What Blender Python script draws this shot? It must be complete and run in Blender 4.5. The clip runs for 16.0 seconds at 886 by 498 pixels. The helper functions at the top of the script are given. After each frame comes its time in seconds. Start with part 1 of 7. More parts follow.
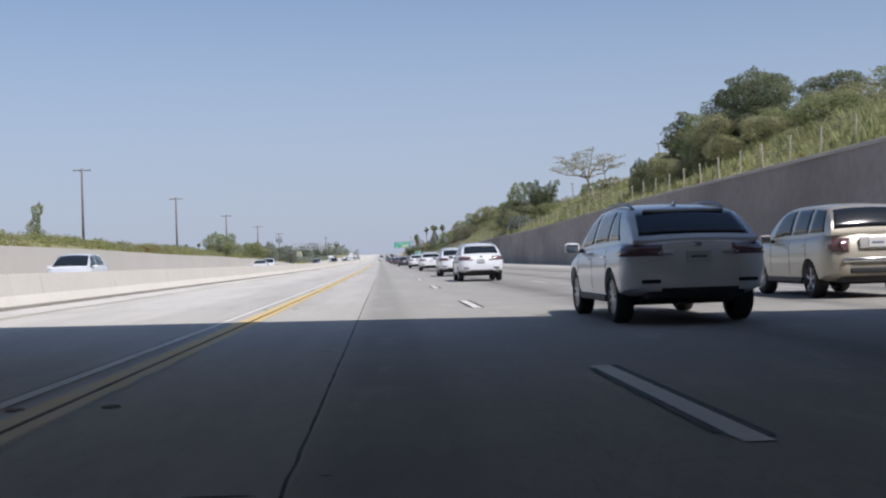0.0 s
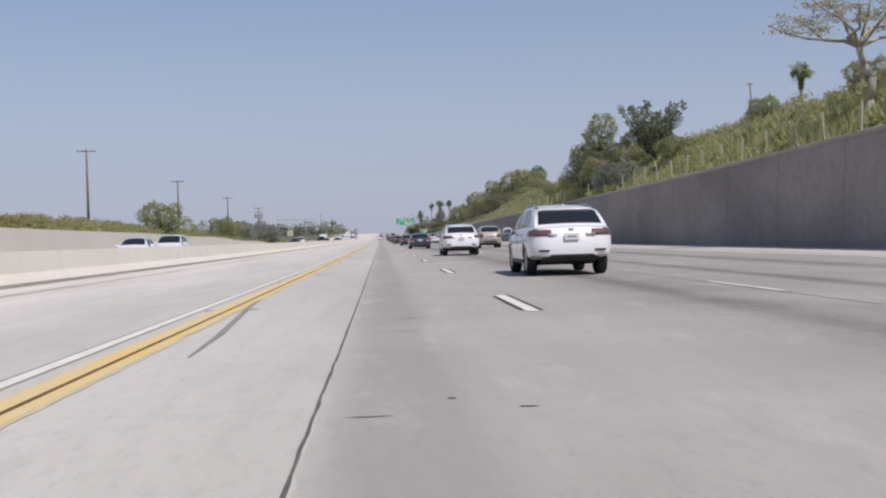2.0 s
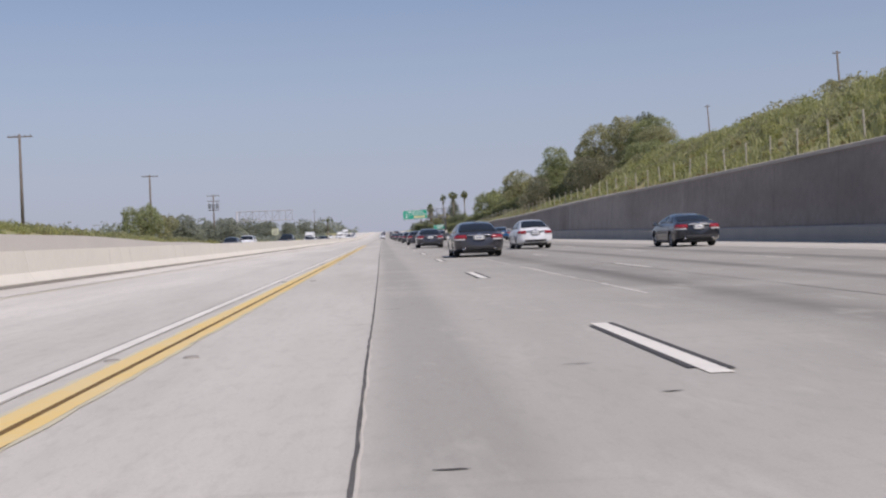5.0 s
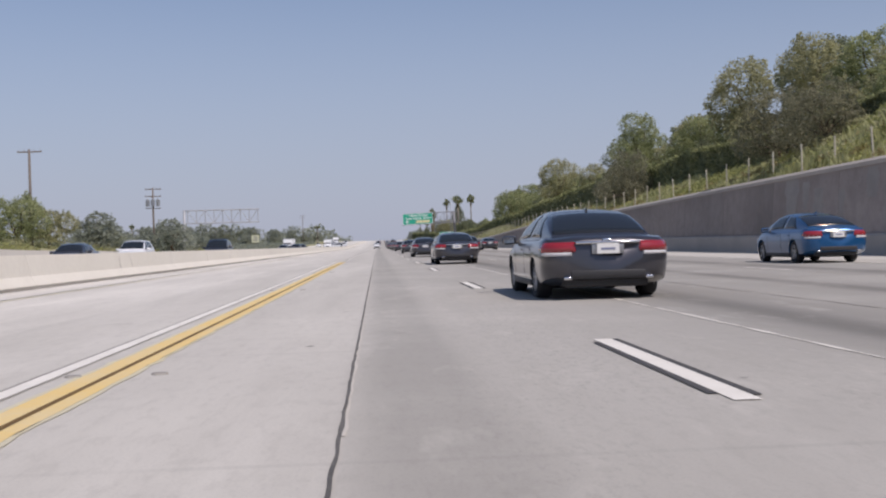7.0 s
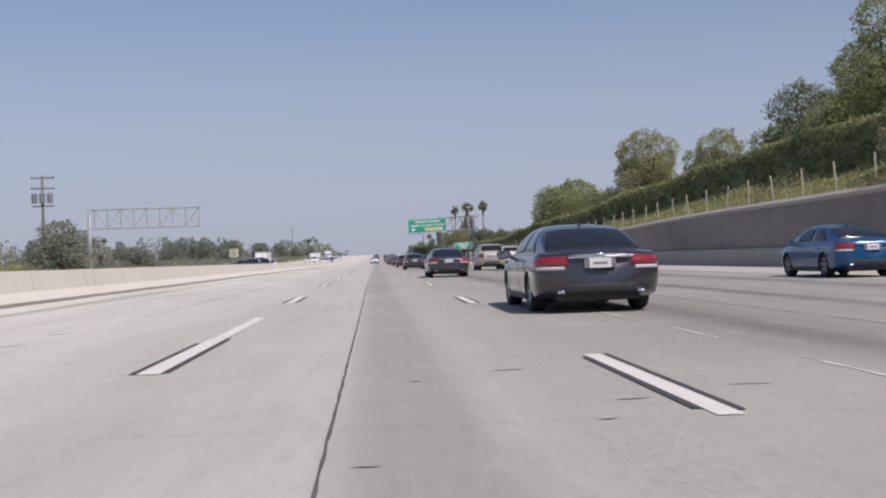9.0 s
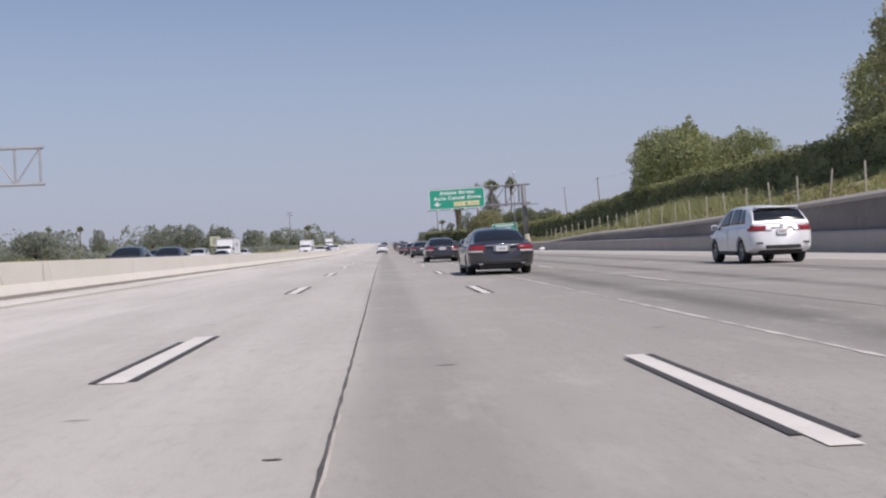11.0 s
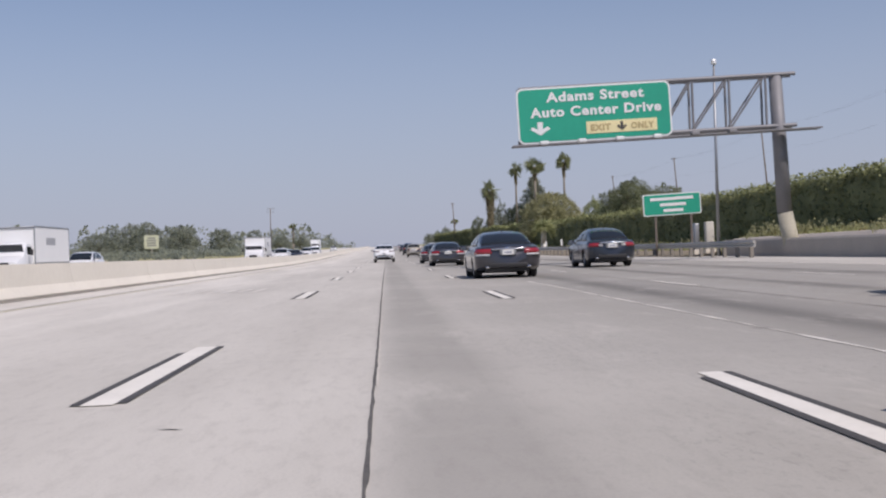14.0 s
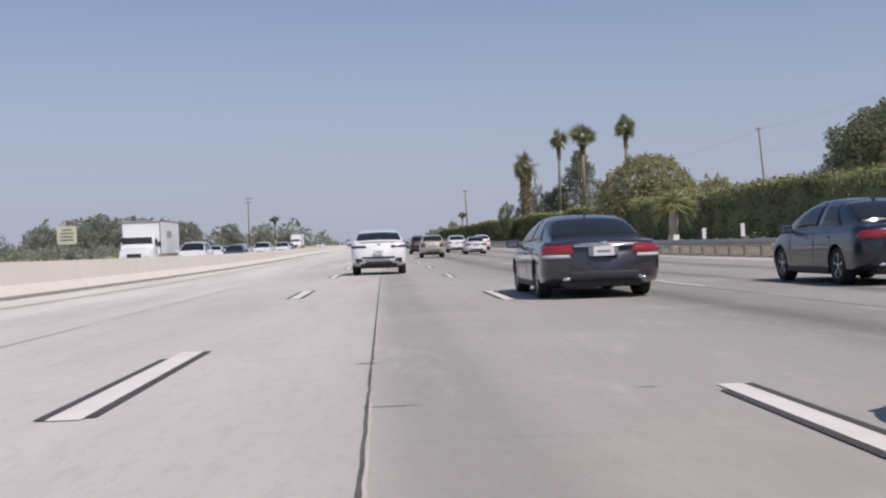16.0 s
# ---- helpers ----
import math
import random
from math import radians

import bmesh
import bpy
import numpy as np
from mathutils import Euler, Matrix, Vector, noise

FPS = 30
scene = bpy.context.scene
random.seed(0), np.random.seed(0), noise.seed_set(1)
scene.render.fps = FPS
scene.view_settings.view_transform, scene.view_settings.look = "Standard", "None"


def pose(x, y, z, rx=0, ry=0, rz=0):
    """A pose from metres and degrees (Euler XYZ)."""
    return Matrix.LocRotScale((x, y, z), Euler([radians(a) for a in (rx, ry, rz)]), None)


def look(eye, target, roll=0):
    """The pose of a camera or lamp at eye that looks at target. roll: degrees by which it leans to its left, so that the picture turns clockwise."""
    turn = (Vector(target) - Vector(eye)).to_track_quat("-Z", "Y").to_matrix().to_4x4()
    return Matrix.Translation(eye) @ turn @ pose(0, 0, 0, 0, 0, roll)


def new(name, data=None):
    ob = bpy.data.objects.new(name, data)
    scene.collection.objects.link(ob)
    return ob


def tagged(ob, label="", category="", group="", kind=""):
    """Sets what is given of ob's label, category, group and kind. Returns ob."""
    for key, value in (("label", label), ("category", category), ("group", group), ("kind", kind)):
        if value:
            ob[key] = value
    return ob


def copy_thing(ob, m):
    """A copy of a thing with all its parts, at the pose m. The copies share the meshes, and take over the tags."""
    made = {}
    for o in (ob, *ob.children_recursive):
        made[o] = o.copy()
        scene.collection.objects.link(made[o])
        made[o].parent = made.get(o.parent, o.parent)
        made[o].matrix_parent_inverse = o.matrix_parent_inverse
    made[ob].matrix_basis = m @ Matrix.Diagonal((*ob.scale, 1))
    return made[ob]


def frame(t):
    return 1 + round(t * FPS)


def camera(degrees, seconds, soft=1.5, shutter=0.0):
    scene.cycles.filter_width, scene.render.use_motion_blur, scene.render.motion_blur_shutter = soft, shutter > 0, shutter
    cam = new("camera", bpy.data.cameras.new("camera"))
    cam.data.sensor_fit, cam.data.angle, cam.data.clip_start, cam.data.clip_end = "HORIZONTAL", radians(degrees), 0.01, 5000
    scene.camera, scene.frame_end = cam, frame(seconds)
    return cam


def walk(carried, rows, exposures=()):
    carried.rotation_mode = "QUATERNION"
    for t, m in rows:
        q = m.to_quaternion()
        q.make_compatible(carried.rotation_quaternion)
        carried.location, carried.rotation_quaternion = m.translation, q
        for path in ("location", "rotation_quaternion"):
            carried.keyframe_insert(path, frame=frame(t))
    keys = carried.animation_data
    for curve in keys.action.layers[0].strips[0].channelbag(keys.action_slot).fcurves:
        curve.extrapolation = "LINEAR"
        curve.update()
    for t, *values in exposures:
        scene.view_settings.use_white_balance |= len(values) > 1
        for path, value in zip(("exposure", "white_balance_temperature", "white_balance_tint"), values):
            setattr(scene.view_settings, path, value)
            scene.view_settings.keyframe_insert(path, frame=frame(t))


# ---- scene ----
# ---------------------------------------------------------------- camera and its way
cam = camera(41.7, 16.0, soft=2.2)
PATH = [
    (0, pose(6.501, 2.321, 0.807, 90.617, 1.794, -2.921)),
    (0.5, pose(6.452, 18.959, 0.818, 90.025, 1.289, -2.988)),
    (1, pose(6.470, 35.305, 0.824, 89.818, 1.254, -3.036)),
    (1.5, pose(6.436, 51.720, 0.844, 89.681, 1.344, -3.047)),
    (2, pose(6.411, 67.934, 0.876, 89.612, 1.812, -2.920)),
    (2.5, pose(6.346, 83.965, 0.913, 89.516, 1.912, -2.857)),
    (3, pose(6.295, 99.787, 0.946, 89.469, 2.345, -2.689)),
    (3.5, pose(6.238, 115.507, 0.992, 89.492, 1.711, -2.805)),
    (4, pose(6.157, 131.100, 1.037, 89.514, 2.082, -2.732)),
    (6.5, pose(5.863, 206.601, 1.308, 89.682, 2.254, -2.852)),
    (7, pose(5.862, 221.093, 1.367, 90.012, 1.669, -3.081)),
    (7.5, pose(5.840, 235.731, 1.430, 90.205, 2.195, -3.001)),
    (8, pose(5.819, 250.356, 1.511, 90.451, 1.917, -3.120)),
    (8.5, pose(5.805, 264.902, 1.581, 90.616, 2.156, -3.093)),
    (9, pose(5.744, 279.583, 1.645, 90.730, 1.841, -3.191)),
    (11.5, pose(5.535, 354.211, 1.997, 90.037, 2.302, -2.771)),
    (12, pose(5.443, 368.668, 2.068, 90.016, 1.870, -2.792)),
    (12.5, pose(5.364, 383.099, 2.151, 90.043, 2.340, -2.605)),
    (13, pose(5.302, 398.308, 2.238, 90.346, 2.063, -2.782)),
    (13.5, pose(5.261, 413.493, 2.282, 90.608, 1.908, -2.863)),
    (14, pose(5.232, 428.404, 2.340, 90.373, 2.117, -2.767)),
    (14.5, pose(5.202, 443.299, 2.429, 90.016, 2.176, -2.803)),
    (15, pose(5.201, 458.019, 2.489, 89.835, 1.906, -2.897)),
    (15.5, pose(5.195, 472.607, 2.566, 90.034, 2.053, -2.895)),
    (16, pose(5.216, 487.448, 2.628, 90.269, 2.009, -2.868)),
]
walk(cam, PATH, exposures=[(0.0, 0.2, 6200, 15), (0.5, 0.33, 6300, 16), (1.0, 0.22, 6400, 17), (2.0, 0.1, 6440, 18), (3.2, 0.05, 6480, 19), (16.0, 0.04, 6480, 20)])

# ---------------------------------------------------------------- daylight
SUN_TO = Vector((0.348, -0.488, 0.80)).normalized()      # the way towards the sun
world = bpy.data.worlds.new("sky")
scene.world = world
world.use_nodes = True
wn = world.node_tree
sky = wn.nodes.new("ShaderNodeTexSky")
sky.sky_type = "NISHITA"
sky.sun_disc = False
sky.sun_elevation = math.asin(SUN_TO.z)
sky.sun_rotation = math.atan2(SUN_TO.x, SUN_TO.y)
sky.air_density, sky.dust_density, sky.ozone_density, sky.altitude = 1.0, 0.5, 2.0, 0
wn.nodes["Background"].inputs[1].default_value = 0.088
way = wn.nodes.new("ShaderNodeTexCoord")
apart = wn.nodes.new("ShaderNodeSeparateXYZ")
wn.links.new(way.outputs["Generated"], apart.inputs[0])
low = wn.nodes.new("ShaderNodeMapRange")               # the haze thins out upwards
low.interpolation_type = "SMOOTHSTEP"
for k, v in enumerate((-0.02, 0.34, 0.88, 0.0)):
    low.inputs[k + 1].default_value = v
wn.links.new(apart.outputs[2], low.inputs[0])
haze = wn.nodes.new("ShaderNodeMix")
haze.data_type = "RGBA"
haze.inputs[7].default_value = (3.98, 4.56, 5.75, 1)
wn.links.new(low.outputs[0], haze.inputs[0])
wn.links.new(sky.outputs[0], haze.inputs[6])
wn.links.new(haze.outputs[2], wn.nodes["Background"].inputs[0])
sun = new("sun", bpy.data.lights.new("sun", "SUN"))
sun.data.energy, sun.data.angle, sun.data.color = 3.35, radians(0.6), (1.0, 0.95, 0.87)
sun.matrix_world = look(SUN_TO * 300, (0, 0, 0))


# ---------------------------------------------------------------- the line of the road
def xc(y):
    q = min(max(y, -80.0), 500.0) / 500
    return -3.17 * q * q + 2.144 * q ** 3


def zr(y):
    q = min(max(y, -20.0), 500.0) / 500
    z = 0.034 * q + 3.692 * q * q - 2.028 * q ** 3 + 0.205 * q ** 4
    if y > 500:
        a = min(y - 500, 80.0)
        z += 0.0043 * a + 0.5 * (0.0085 / 80) * a * a
        z += 0.0128 * max(0.0, min(y, 1150.0) - 580)
        z -= 0.004 * max(0.0, y - 1150)
    return z


def P(x, y, h=0.0):
    """A place given from the road: metres right of its line, along it, and over its surface."""
    return Vector((xc(y) + x, y, zr(y) + h))


def on_road(x, y, turn=0.0, h=0.0):
    """A pose that stands on the road and follows its slope; turn in degrees."""
    up = math.degrees(math.atan2(zr(y + 3) - zr(y - 3), 6))
    yaw = -math.degrees(math.atan2(xc(y + 3) - xc(y - 3), 6))
    return Matrix.Translation(P(x, y, h)) @ pose(0, 0, 0, up, 0, yaw) @ pose(0, 0, 0, 0, 0, turn)


def knots(y, *pairs):
    """A smooth run through (place, value) pairs."""
    if y <= pairs[0][0]:
        return pairs[0][1]
    for (a, u), (b, v) in zip(pairs, pairs[1:]):
        if y < b:
            k = (y - a) / (b - a)
            k = k * k * (3 - 2 * k)
            return u + (v - u) * k
    return pairs[-1][1]


# ---------------------------------------------------------------- materials
def material(name, base, rough=0.6, metal=0.0, var=0.25, scale=(0.6, 14.0), bump=0.0, tint=None, spread=1.0, coat=0.0):
    """A surface whose colour varies at two scales, with fine relief."""
    m = bpy.data.materials.new(name)
    m.use_nodes = True
    nt = m.node_tree
    b = nt.nodes["Principled BSDF"]
    b.inputs["Roughness"].default_value, b.inputs["Metallic"].default_value = rough, metal
    b.inputs["Coat Weight"].default_value = coat
    b.inputs["Coat Roughness"].default_value = 0.06
    tc = nt.nodes.new("ShaderNodeTexCoord")
    mixes = None
    col = nt.nodes.new("ShaderNodeRGB")
    col.outputs[0].default_value = (*base, 1)
    last = col.outputs[0]
    other = tint or tuple(c * 0.5 for c in base)
    for s, amount, detail in ((scale[0], var, 6.0), (scale[1], var * 0.6, 3.0)):
        n = nt.nodes.new("ShaderNodeTexNoise")
        n.inputs["Scale"].default_value, n.inputs["Detail"].default_value = s, detail
        nt.links.new(tc.outputs["Object"], n.inputs["Vector"])
        r = nt.nodes.new("ShaderNodeMapRange")
        r.inputs[1].default_value, r.inputs[2].default_value = 0.35, 0.7
        r.inputs[3].default_value, r.inputs[4].default_value = 0.0, amount * spread
        nt.links.new(n.outputs["Fac"], r.inputs[0])
        mx = nt.nodes.new("ShaderNodeMix")
        mx.data_type = "RGBA"
        mx.inputs[7].default_value = (*other, 1)
        nt.links.new(r.outputs[0], mx.inputs[0])
        nt.links.new(last, mx.inputs[6])
        last = mx.outputs[2]
        mixes = n
    nt.links.new(last, b.inputs["Base Color"])
    if bump:
        bp = nt.nodes.new("ShaderNodeBump")
        bp.inputs["Strength"].default_value, bp.inputs["Distance"].default_value = bump, 0.02
        nt.links.new(mixes.outputs["Fac"], bp.inputs["Height"])
        nt.links.new(bp.outputs[0], b.inputs["Normal"])
    return m


def leaf_material(name, base, other, light=0.55):
    """Leaves: each one its own shade, some light let through."""
    m = bpy.data.materials.new(name)
    m.use_nodes = True
    nt = m.node_tree
    b = nt.nodes["Principled BSDF"]
    b.inputs["Roughness"].default_value = 0.75
    b.inputs["Specular IOR Level"].default_value = 0.15
    geo = nt.nodes.new("ShaderNodeNewGeometry")
    tc = nt.nodes.new("ShaderNodeTexCoord")
    n = nt.nodes.new("ShaderNodeTexNoise")
    n.inputs["Scale"].default_value = 0.45
    nt.links.new(tc.outputs["Object"], n.inputs["Vector"])
    add = nt.nodes.new("ShaderNodeMath")
    add.operation = "MULTIPLY_ADD"
    nt.links.new(geo.outputs["Random Per Island"], add.inputs[0])
    add.inputs[1].default_value = 0.55
    off = nt.nodes.new("ShaderNodeMath")
    off.operation = "SUBTRACT"
    nt.links.new(n.outputs["Fac"], off.inputs[0])
    off.inputs[1].default_value = 0.28
    nt.links.new(off.outputs[0], add.inputs[2])
    mx = nt.nodes.new("ShaderNodeMix")
    mx.data_type = "RGBA"
    mx.inputs[6].default_value, mx.inputs[7].default_value = (*base, 1), (*other, 1)
    nt.links.new(add.outputs[0], mx.inputs[0])
    nt.links.new(mx.outputs[2], b.inputs["Base Color"])
    t = nt.nodes.new("ShaderNodeBsdfTranslucent")
    nt.links.new(mx.outputs[2], t.inputs[0])
    s = nt.nodes.new("ShaderNodeMixShader")
    s.inputs[0].default_value = light
    nt.links.new(b.outputs[0], s.inputs[1])
    nt.links.new(t.outputs[0], s.inputs[2])
    nt.links.new(s.outputs[0], nt.nodes["Material Output"].inputs[0])
    return m


def road_material():
    """Worn concrete: u runs across the road, v along it, in metres. Tyre tracks, joints, stains and grain."""
    m = bpy.data.materials.new("worn_concrete_road")
    m.use_nodes = True
    nt = m.node_tree
    N, L = nt.nodes.new, nt.links.new
    b = nt.nodes["Principled BSDF"]
    uv = N("ShaderNodeUVMap")
    sep = N("ShaderNodeSeparateXYZ")
    L(uv.outputs[0], sep.inputs[0])

    def noise_of(sx, sy, detail=5.0, rough=0.6):
        mp = N("ShaderNodeMapping")
        mp.inputs["Scale"].default_value = (sx, sy, 1)
        L(uv.outputs[0], mp.inputs[0])
        n = N("ShaderNodeTexNoise")
        n.inputs["Scale"].default_value, n.inputs["Detail"].default_value, n.inputs["Roughness"].default_value = 1.0, detail, rough
        L(mp.outputs[0], n.inputs["Vector"])
        return n.outputs["Fac"]

    def mixed(fac, a, colour):
        mx = N("ShaderNodeMix")
        mx.data_type = "RGBA"
        mx.inputs[7].default_value = (*colour, 1)
        L(fac, mx.inputs[0])
        L(a, mx.inputs[6])
        return mx.outputs[2]

    def ranged(v, a, b2, c, d):
        r = N("ShaderNodeMapRange")
        for k, q in enumerate((a, b2, c, d)):
            r.inputs[k + 1].default_value = q
        L(v, r.inputs[0])
        return r.outputs[0]

    def times(a, b2):
        q = N("ShaderNodeMath")
        q.operation = "MULTIPLY"
        for k, v in enumerate((a, b2)):
            if isinstance(v, float):
                q.inputs[k].default_value = v
            else:
                L(v, q.inputs[k])
        return q.outputs[0]

    across = N("ShaderNodeValToRGB")            # the wear of the lanes from the median to the edge line
    across.color_ramp.interpolation = "EASE"
    stops = [(-2.5, .80), (0.0, .79), (2.4, .73), (2.7, .66), (4.3, .65), (5.7, .62), (6.11, .60), (6.2, .46), (6.36, .40), (6.75, .39), (6.92, .46), (7.02, .49), (7.5, .475), (8.3, .45), (9.3, .41),
             (9.8, .33), (10.3, .18), (10.9, .31), (11.8, .38), (12.7, .36), (13.2, .17), (13.7, .36), (15.2, .40), (16.4, .19), (16.9, .36), (18.8, .40), (19.4, .60), (23, .62)]
    lo, hi = -2.5, 23.0
    el = across.color_ramp.elements
    while len(el) < len(stops):
        el.new(0.5)
    for e, (x, v) in zip(el, stops):
        e.position = (x - lo) / (hi - lo)
        e.color = (v * 0.94, v * 0.895, v * 0.80, 1)
    wob = N("ShaderNodeMath")
    wob.operation = "MULTIPLY_ADD"
    L(noise_of(0.02, 0.03, 2.0), wob.inputs[0])
    wob.inputs[1].default_value = 0.3
    shifted = N("ShaderNodeMath")
    shifted.operation = "SUBTRACT"
    L(sep.outputs[0], shifted.inputs[0])
    shifted.inputs[1].default_value = 0.15
    L(shifted.outputs[0], wob.inputs[2])
    L(ranged(wob.outputs[0], lo, hi, 0.0, 1.0), across.inputs[0])
    last = across.outputs[0]
    last = mixed(ranged(noise_of(0.5, 0.05), 0.38, 0.7, 0.0, 0.42), last, (0.31, 0.29, 0.25))     # long stains
    last = mixed(ranged(noise_of(0.25, 0.25), 0.5, 0.8, 0.0, 0.35), last, (0.64, 0.61, 0.54))      # pale patches
    last = mixed(ranged(noise_of(2.6, 0.3, 4.0, 0.65), 0.48, 0.72, 0.0, 0.2), last, (0.33, 0.31, 0.27))   # blotches
    last = mixed(ranged(noise_of(1.8, 0.45, 4.0, 0.7), 0.56, 0.7, 0.0, 0.26), last, (0.66, 0.63, 0.56))    # scoured spots
    last = mixed(ranged(noise_of(11.0, 3.0, 3.0, 0.7), 0.5, 0.72, 0.0, 0.22), last, (0.27, 0.25, 0.22))  # grain
    last = mixed(ranged(noise_of(60.0, 60.0, 2.0, 0.7), 0.5, 0.8, 0.0, 0.25), last, (0.2, 0.19, 0.18))
    rough_spots = times(ranged(noise_of(24.0, 8.0, 3.0, 0.75), 0.53, 0.66, 0.0, 0.42), times(ranged(noise_of(0.45, 0.09, 3.0), 0.47, 0.62, 0.0, 1.0), ranged(sep.outputs[0], 6.1, 7.6, 0.15, 1.0)))
    last = mixed(rough_spots, last, (0.22, 0.21, 0.19))      # pitted patches
    field = times(ranged(noise_of(0.35, 0.05, 3.0), 0.47, 0.58, 0.0, 1.0), ranged(sep.outputs[0], 6.4, 7.4, 0.0, 1.0))
    last = mixed(times(ranged(noise_of(13.0, 4.5, 2.0, 0.6), 0.58, 0.68, 0.0, 0.20), field), last, (0.24, 0.23, 0.205))   # scaled hollows
    last = mixed(times(ranged(noise_of(15.0, 5.5, 2.0, 0.6), 0.58, 0.68, 0.0, 0.15), field), last, (0.66, 0.63, 0.56))    # bare pale stones
    joint = N("ShaderNodeMath")                 # joints across, every 4.6 m
    joint.operation = "PINGPONG"
    L(sep.outputs[1], joint.inputs[0])
    joint.inputs[1].default_value = 2.3
    line = times(ranged(joint.outputs[0], 0.02, 0.045, 0.10, 0.0), ranged(noise_of(0.3, 0.9), 0.42, 0.6, 0.0, 1.0))
    last = mixed(line, last, (0.12, 0.115, 0.11))
    L(last, b.inputs["Base Color"])
    b.inputs["Roughness"].default_value = 0.82
    b.inputs["Specular IOR Level"].default_value = 0.3
    bp = N("ShaderNodeBump")
    bp.inputs["Strength"].default_value, bp.inputs["Distance"].default_value = 0.16, 0.008
    L(noise_of(32.0, 32.0, 4.0, 0.7), bp.inputs["Height"])
    L(bp.outputs[0], b.inputs["Normal"])
    return m


def wall_material():
    """Dark weathered concrete with stains that run down from the top, and paler patched fields."""
    m = bpy.data.materials.new("stained_wall_concrete")
    m.use_nodes = True
    nt = m.node_tree
    N, L = nt.nodes.new, nt.links.new
    b = nt.nodes["Principled BSDF"]
    b.inputs["Roughness"].default_value = 0.9
    tc = N("ShaderNodeTexCoord")
    col = N("ShaderNodeRGB")
    col.outputs[0].default_value = (0.50, 0.428, 0.37, 1)
    last = col.outputs[0]
    for scale, lo, hi, amount, colour in (((0.1, 0.10, 0.25), 0.42, 0.68, 0.75, (0.27, 0.23, 0.20)), ((0.2, 0.7, 0.09), 0.54, 0.74, 0.25, (0.24, 0.205, 0.18)), ((0.2, 0.22, 0.12), 0.56, 0.68, 0.45, (0.52, 0.46, 0.40)), ((2.0, 2.5, 2.5), 0.4, 0.75, 0.35, (0.24, 0.205, 0.18)), ((14.0, 14.0, 14.0), 0.45, 0.75, 0.3, (0.22, 0.19, 0.165))):
        mp = N("ShaderNodeMapping")
        mp.inputs["Scale"].default_value = scale
        L(tc.outputs["Object"], mp.inputs[0])
        n = N("ShaderNodeTexNoise")
        n.inputs["Scale"].default_value, n.inputs["Detail"].default_value = 1.0, 5.0
        L(mp.outputs[0], n.inputs["Vector"])
        r = N("ShaderNodeMapRange")
        for k, q in enumerate((lo, hi, 0.0, amount)):
            r.inputs[k + 1].default_value = q
        L(n.outputs["Fac"], r.inputs[0])
        mx = N("ShaderNodeMix")
        mx.data_type = "RGBA"
        mx.inputs[7].default_value = (*colour, 1)
        L(r.outputs[0], mx.inputs[0])
        L(last, mx.inputs[6])
        last = mx.outputs[2]
    sep = N("ShaderNodeSeparateXYZ")                     # some bays were cast in a darker concrete
    L(tc.outputs["Object"], sep.inputs[0])
    along_wall = N("ShaderNodeMapRange")
    for k, q in enumerate((0.0, 500.0, 0.0, 1.0)):
        along_wall.inputs[k + 1].default_value = q
    L(sep.outputs[1], along_wall.inputs[0])
    bays = N("ShaderNodeValToRGB")
    bays.color_ramp.interpolation = "CONSTANT"
    el = bays.color_ramp.elements
    while len(el) < 5:
        el.new(0.5)
    for e, (y, v) in zip(el, ((0, 0.92), (71.5, 1.08), (171.3, 0.86), (228.0, 1.02), (270.2, 0.84))):
        e.position, e.color = y / 500, (v * 0.745, v * 0.75, v * 0.785, 1)
    L(along_wall.outputs[0], bays.inputs[0])
    tone = N("ShaderNodeMix")
    tone.data_type, tone.blend_type = "RGBA", "MULTIPLY"
    tone.inputs[0].default_value = 1.0
    L(last, tone.inputs[6])
    L(bays.outputs[0], tone.inputs[7])
    L(tone.outputs[2], b.inputs["Base Color"])
    bp = N("ShaderNodeBump")
    bp.inputs["Strength"].default_value, bp.inputs["Distance"].default_value = 0.35, 0.02
    L(n.outputs["Fac"], bp.inputs["Height"])
    L(bp.outputs[0], b.inputs["Normal"])
    return m


M_ROAD = road_material()
M_CONC = material("barrier_concrete", (0.74, 0.70, 0.61), 0.85, var=0.3, scale=(0.25, 7.0), bump=0.3, tint=(0.52, 0.48, 0.41))
M_SCUFF = material("grey_scuff", (0.50, 0.465, 0.41), 0.9, var=0.6, scale=(1.0, 9.0), tint=(0.62, 0.58, 0.51))
M_FARWALL = material("grey_wall_concrete", (0.58, 0.545, 0.485), 0.88, var=0.35, scale=(0.15, 5.0), bump=0.3, tint=(0.46, 0.43, 0.38))
M_WALL = wall_material()
M_WALLPALE = material("washed_wall_concrete", (0.335, 0.31, 0.285), 0.9, var=0.55, scale=(1.2, 6.0), tint=(0.24, 0.222, 0.205))
M_WALLJOINT = material("wall_joint_filler", (0.16, 0.14, 0.125), 0.9, var=0.4, tint=(0.24, 0.21, 0.18))
M_COPE = material("coping_concrete", (0.455, 0.41, 0.36), 0.85, var=0.3, bump=0.2)
M_EARTH = material("dry_grass_earth", (0.27, 0.28, 0.12), 0.95, var=0.8, scale=(0.11, 1.5), bump=0.6, tint=(0.36, 0.31, 0.17))
M_WHITE = material("road_paint_white", (0.86, 0.82, 0.73), 0.6, var=0.35, scale=(2.0, 22.0), tint=(0.58, 0.55, 0.48))
M_FADED = material("faded_road_paint", (0.80, 0.76, 0.68), 0.7, var=0.6, scale=(1.5, 20.0), tint=(0.50, 0.47, 0.415))
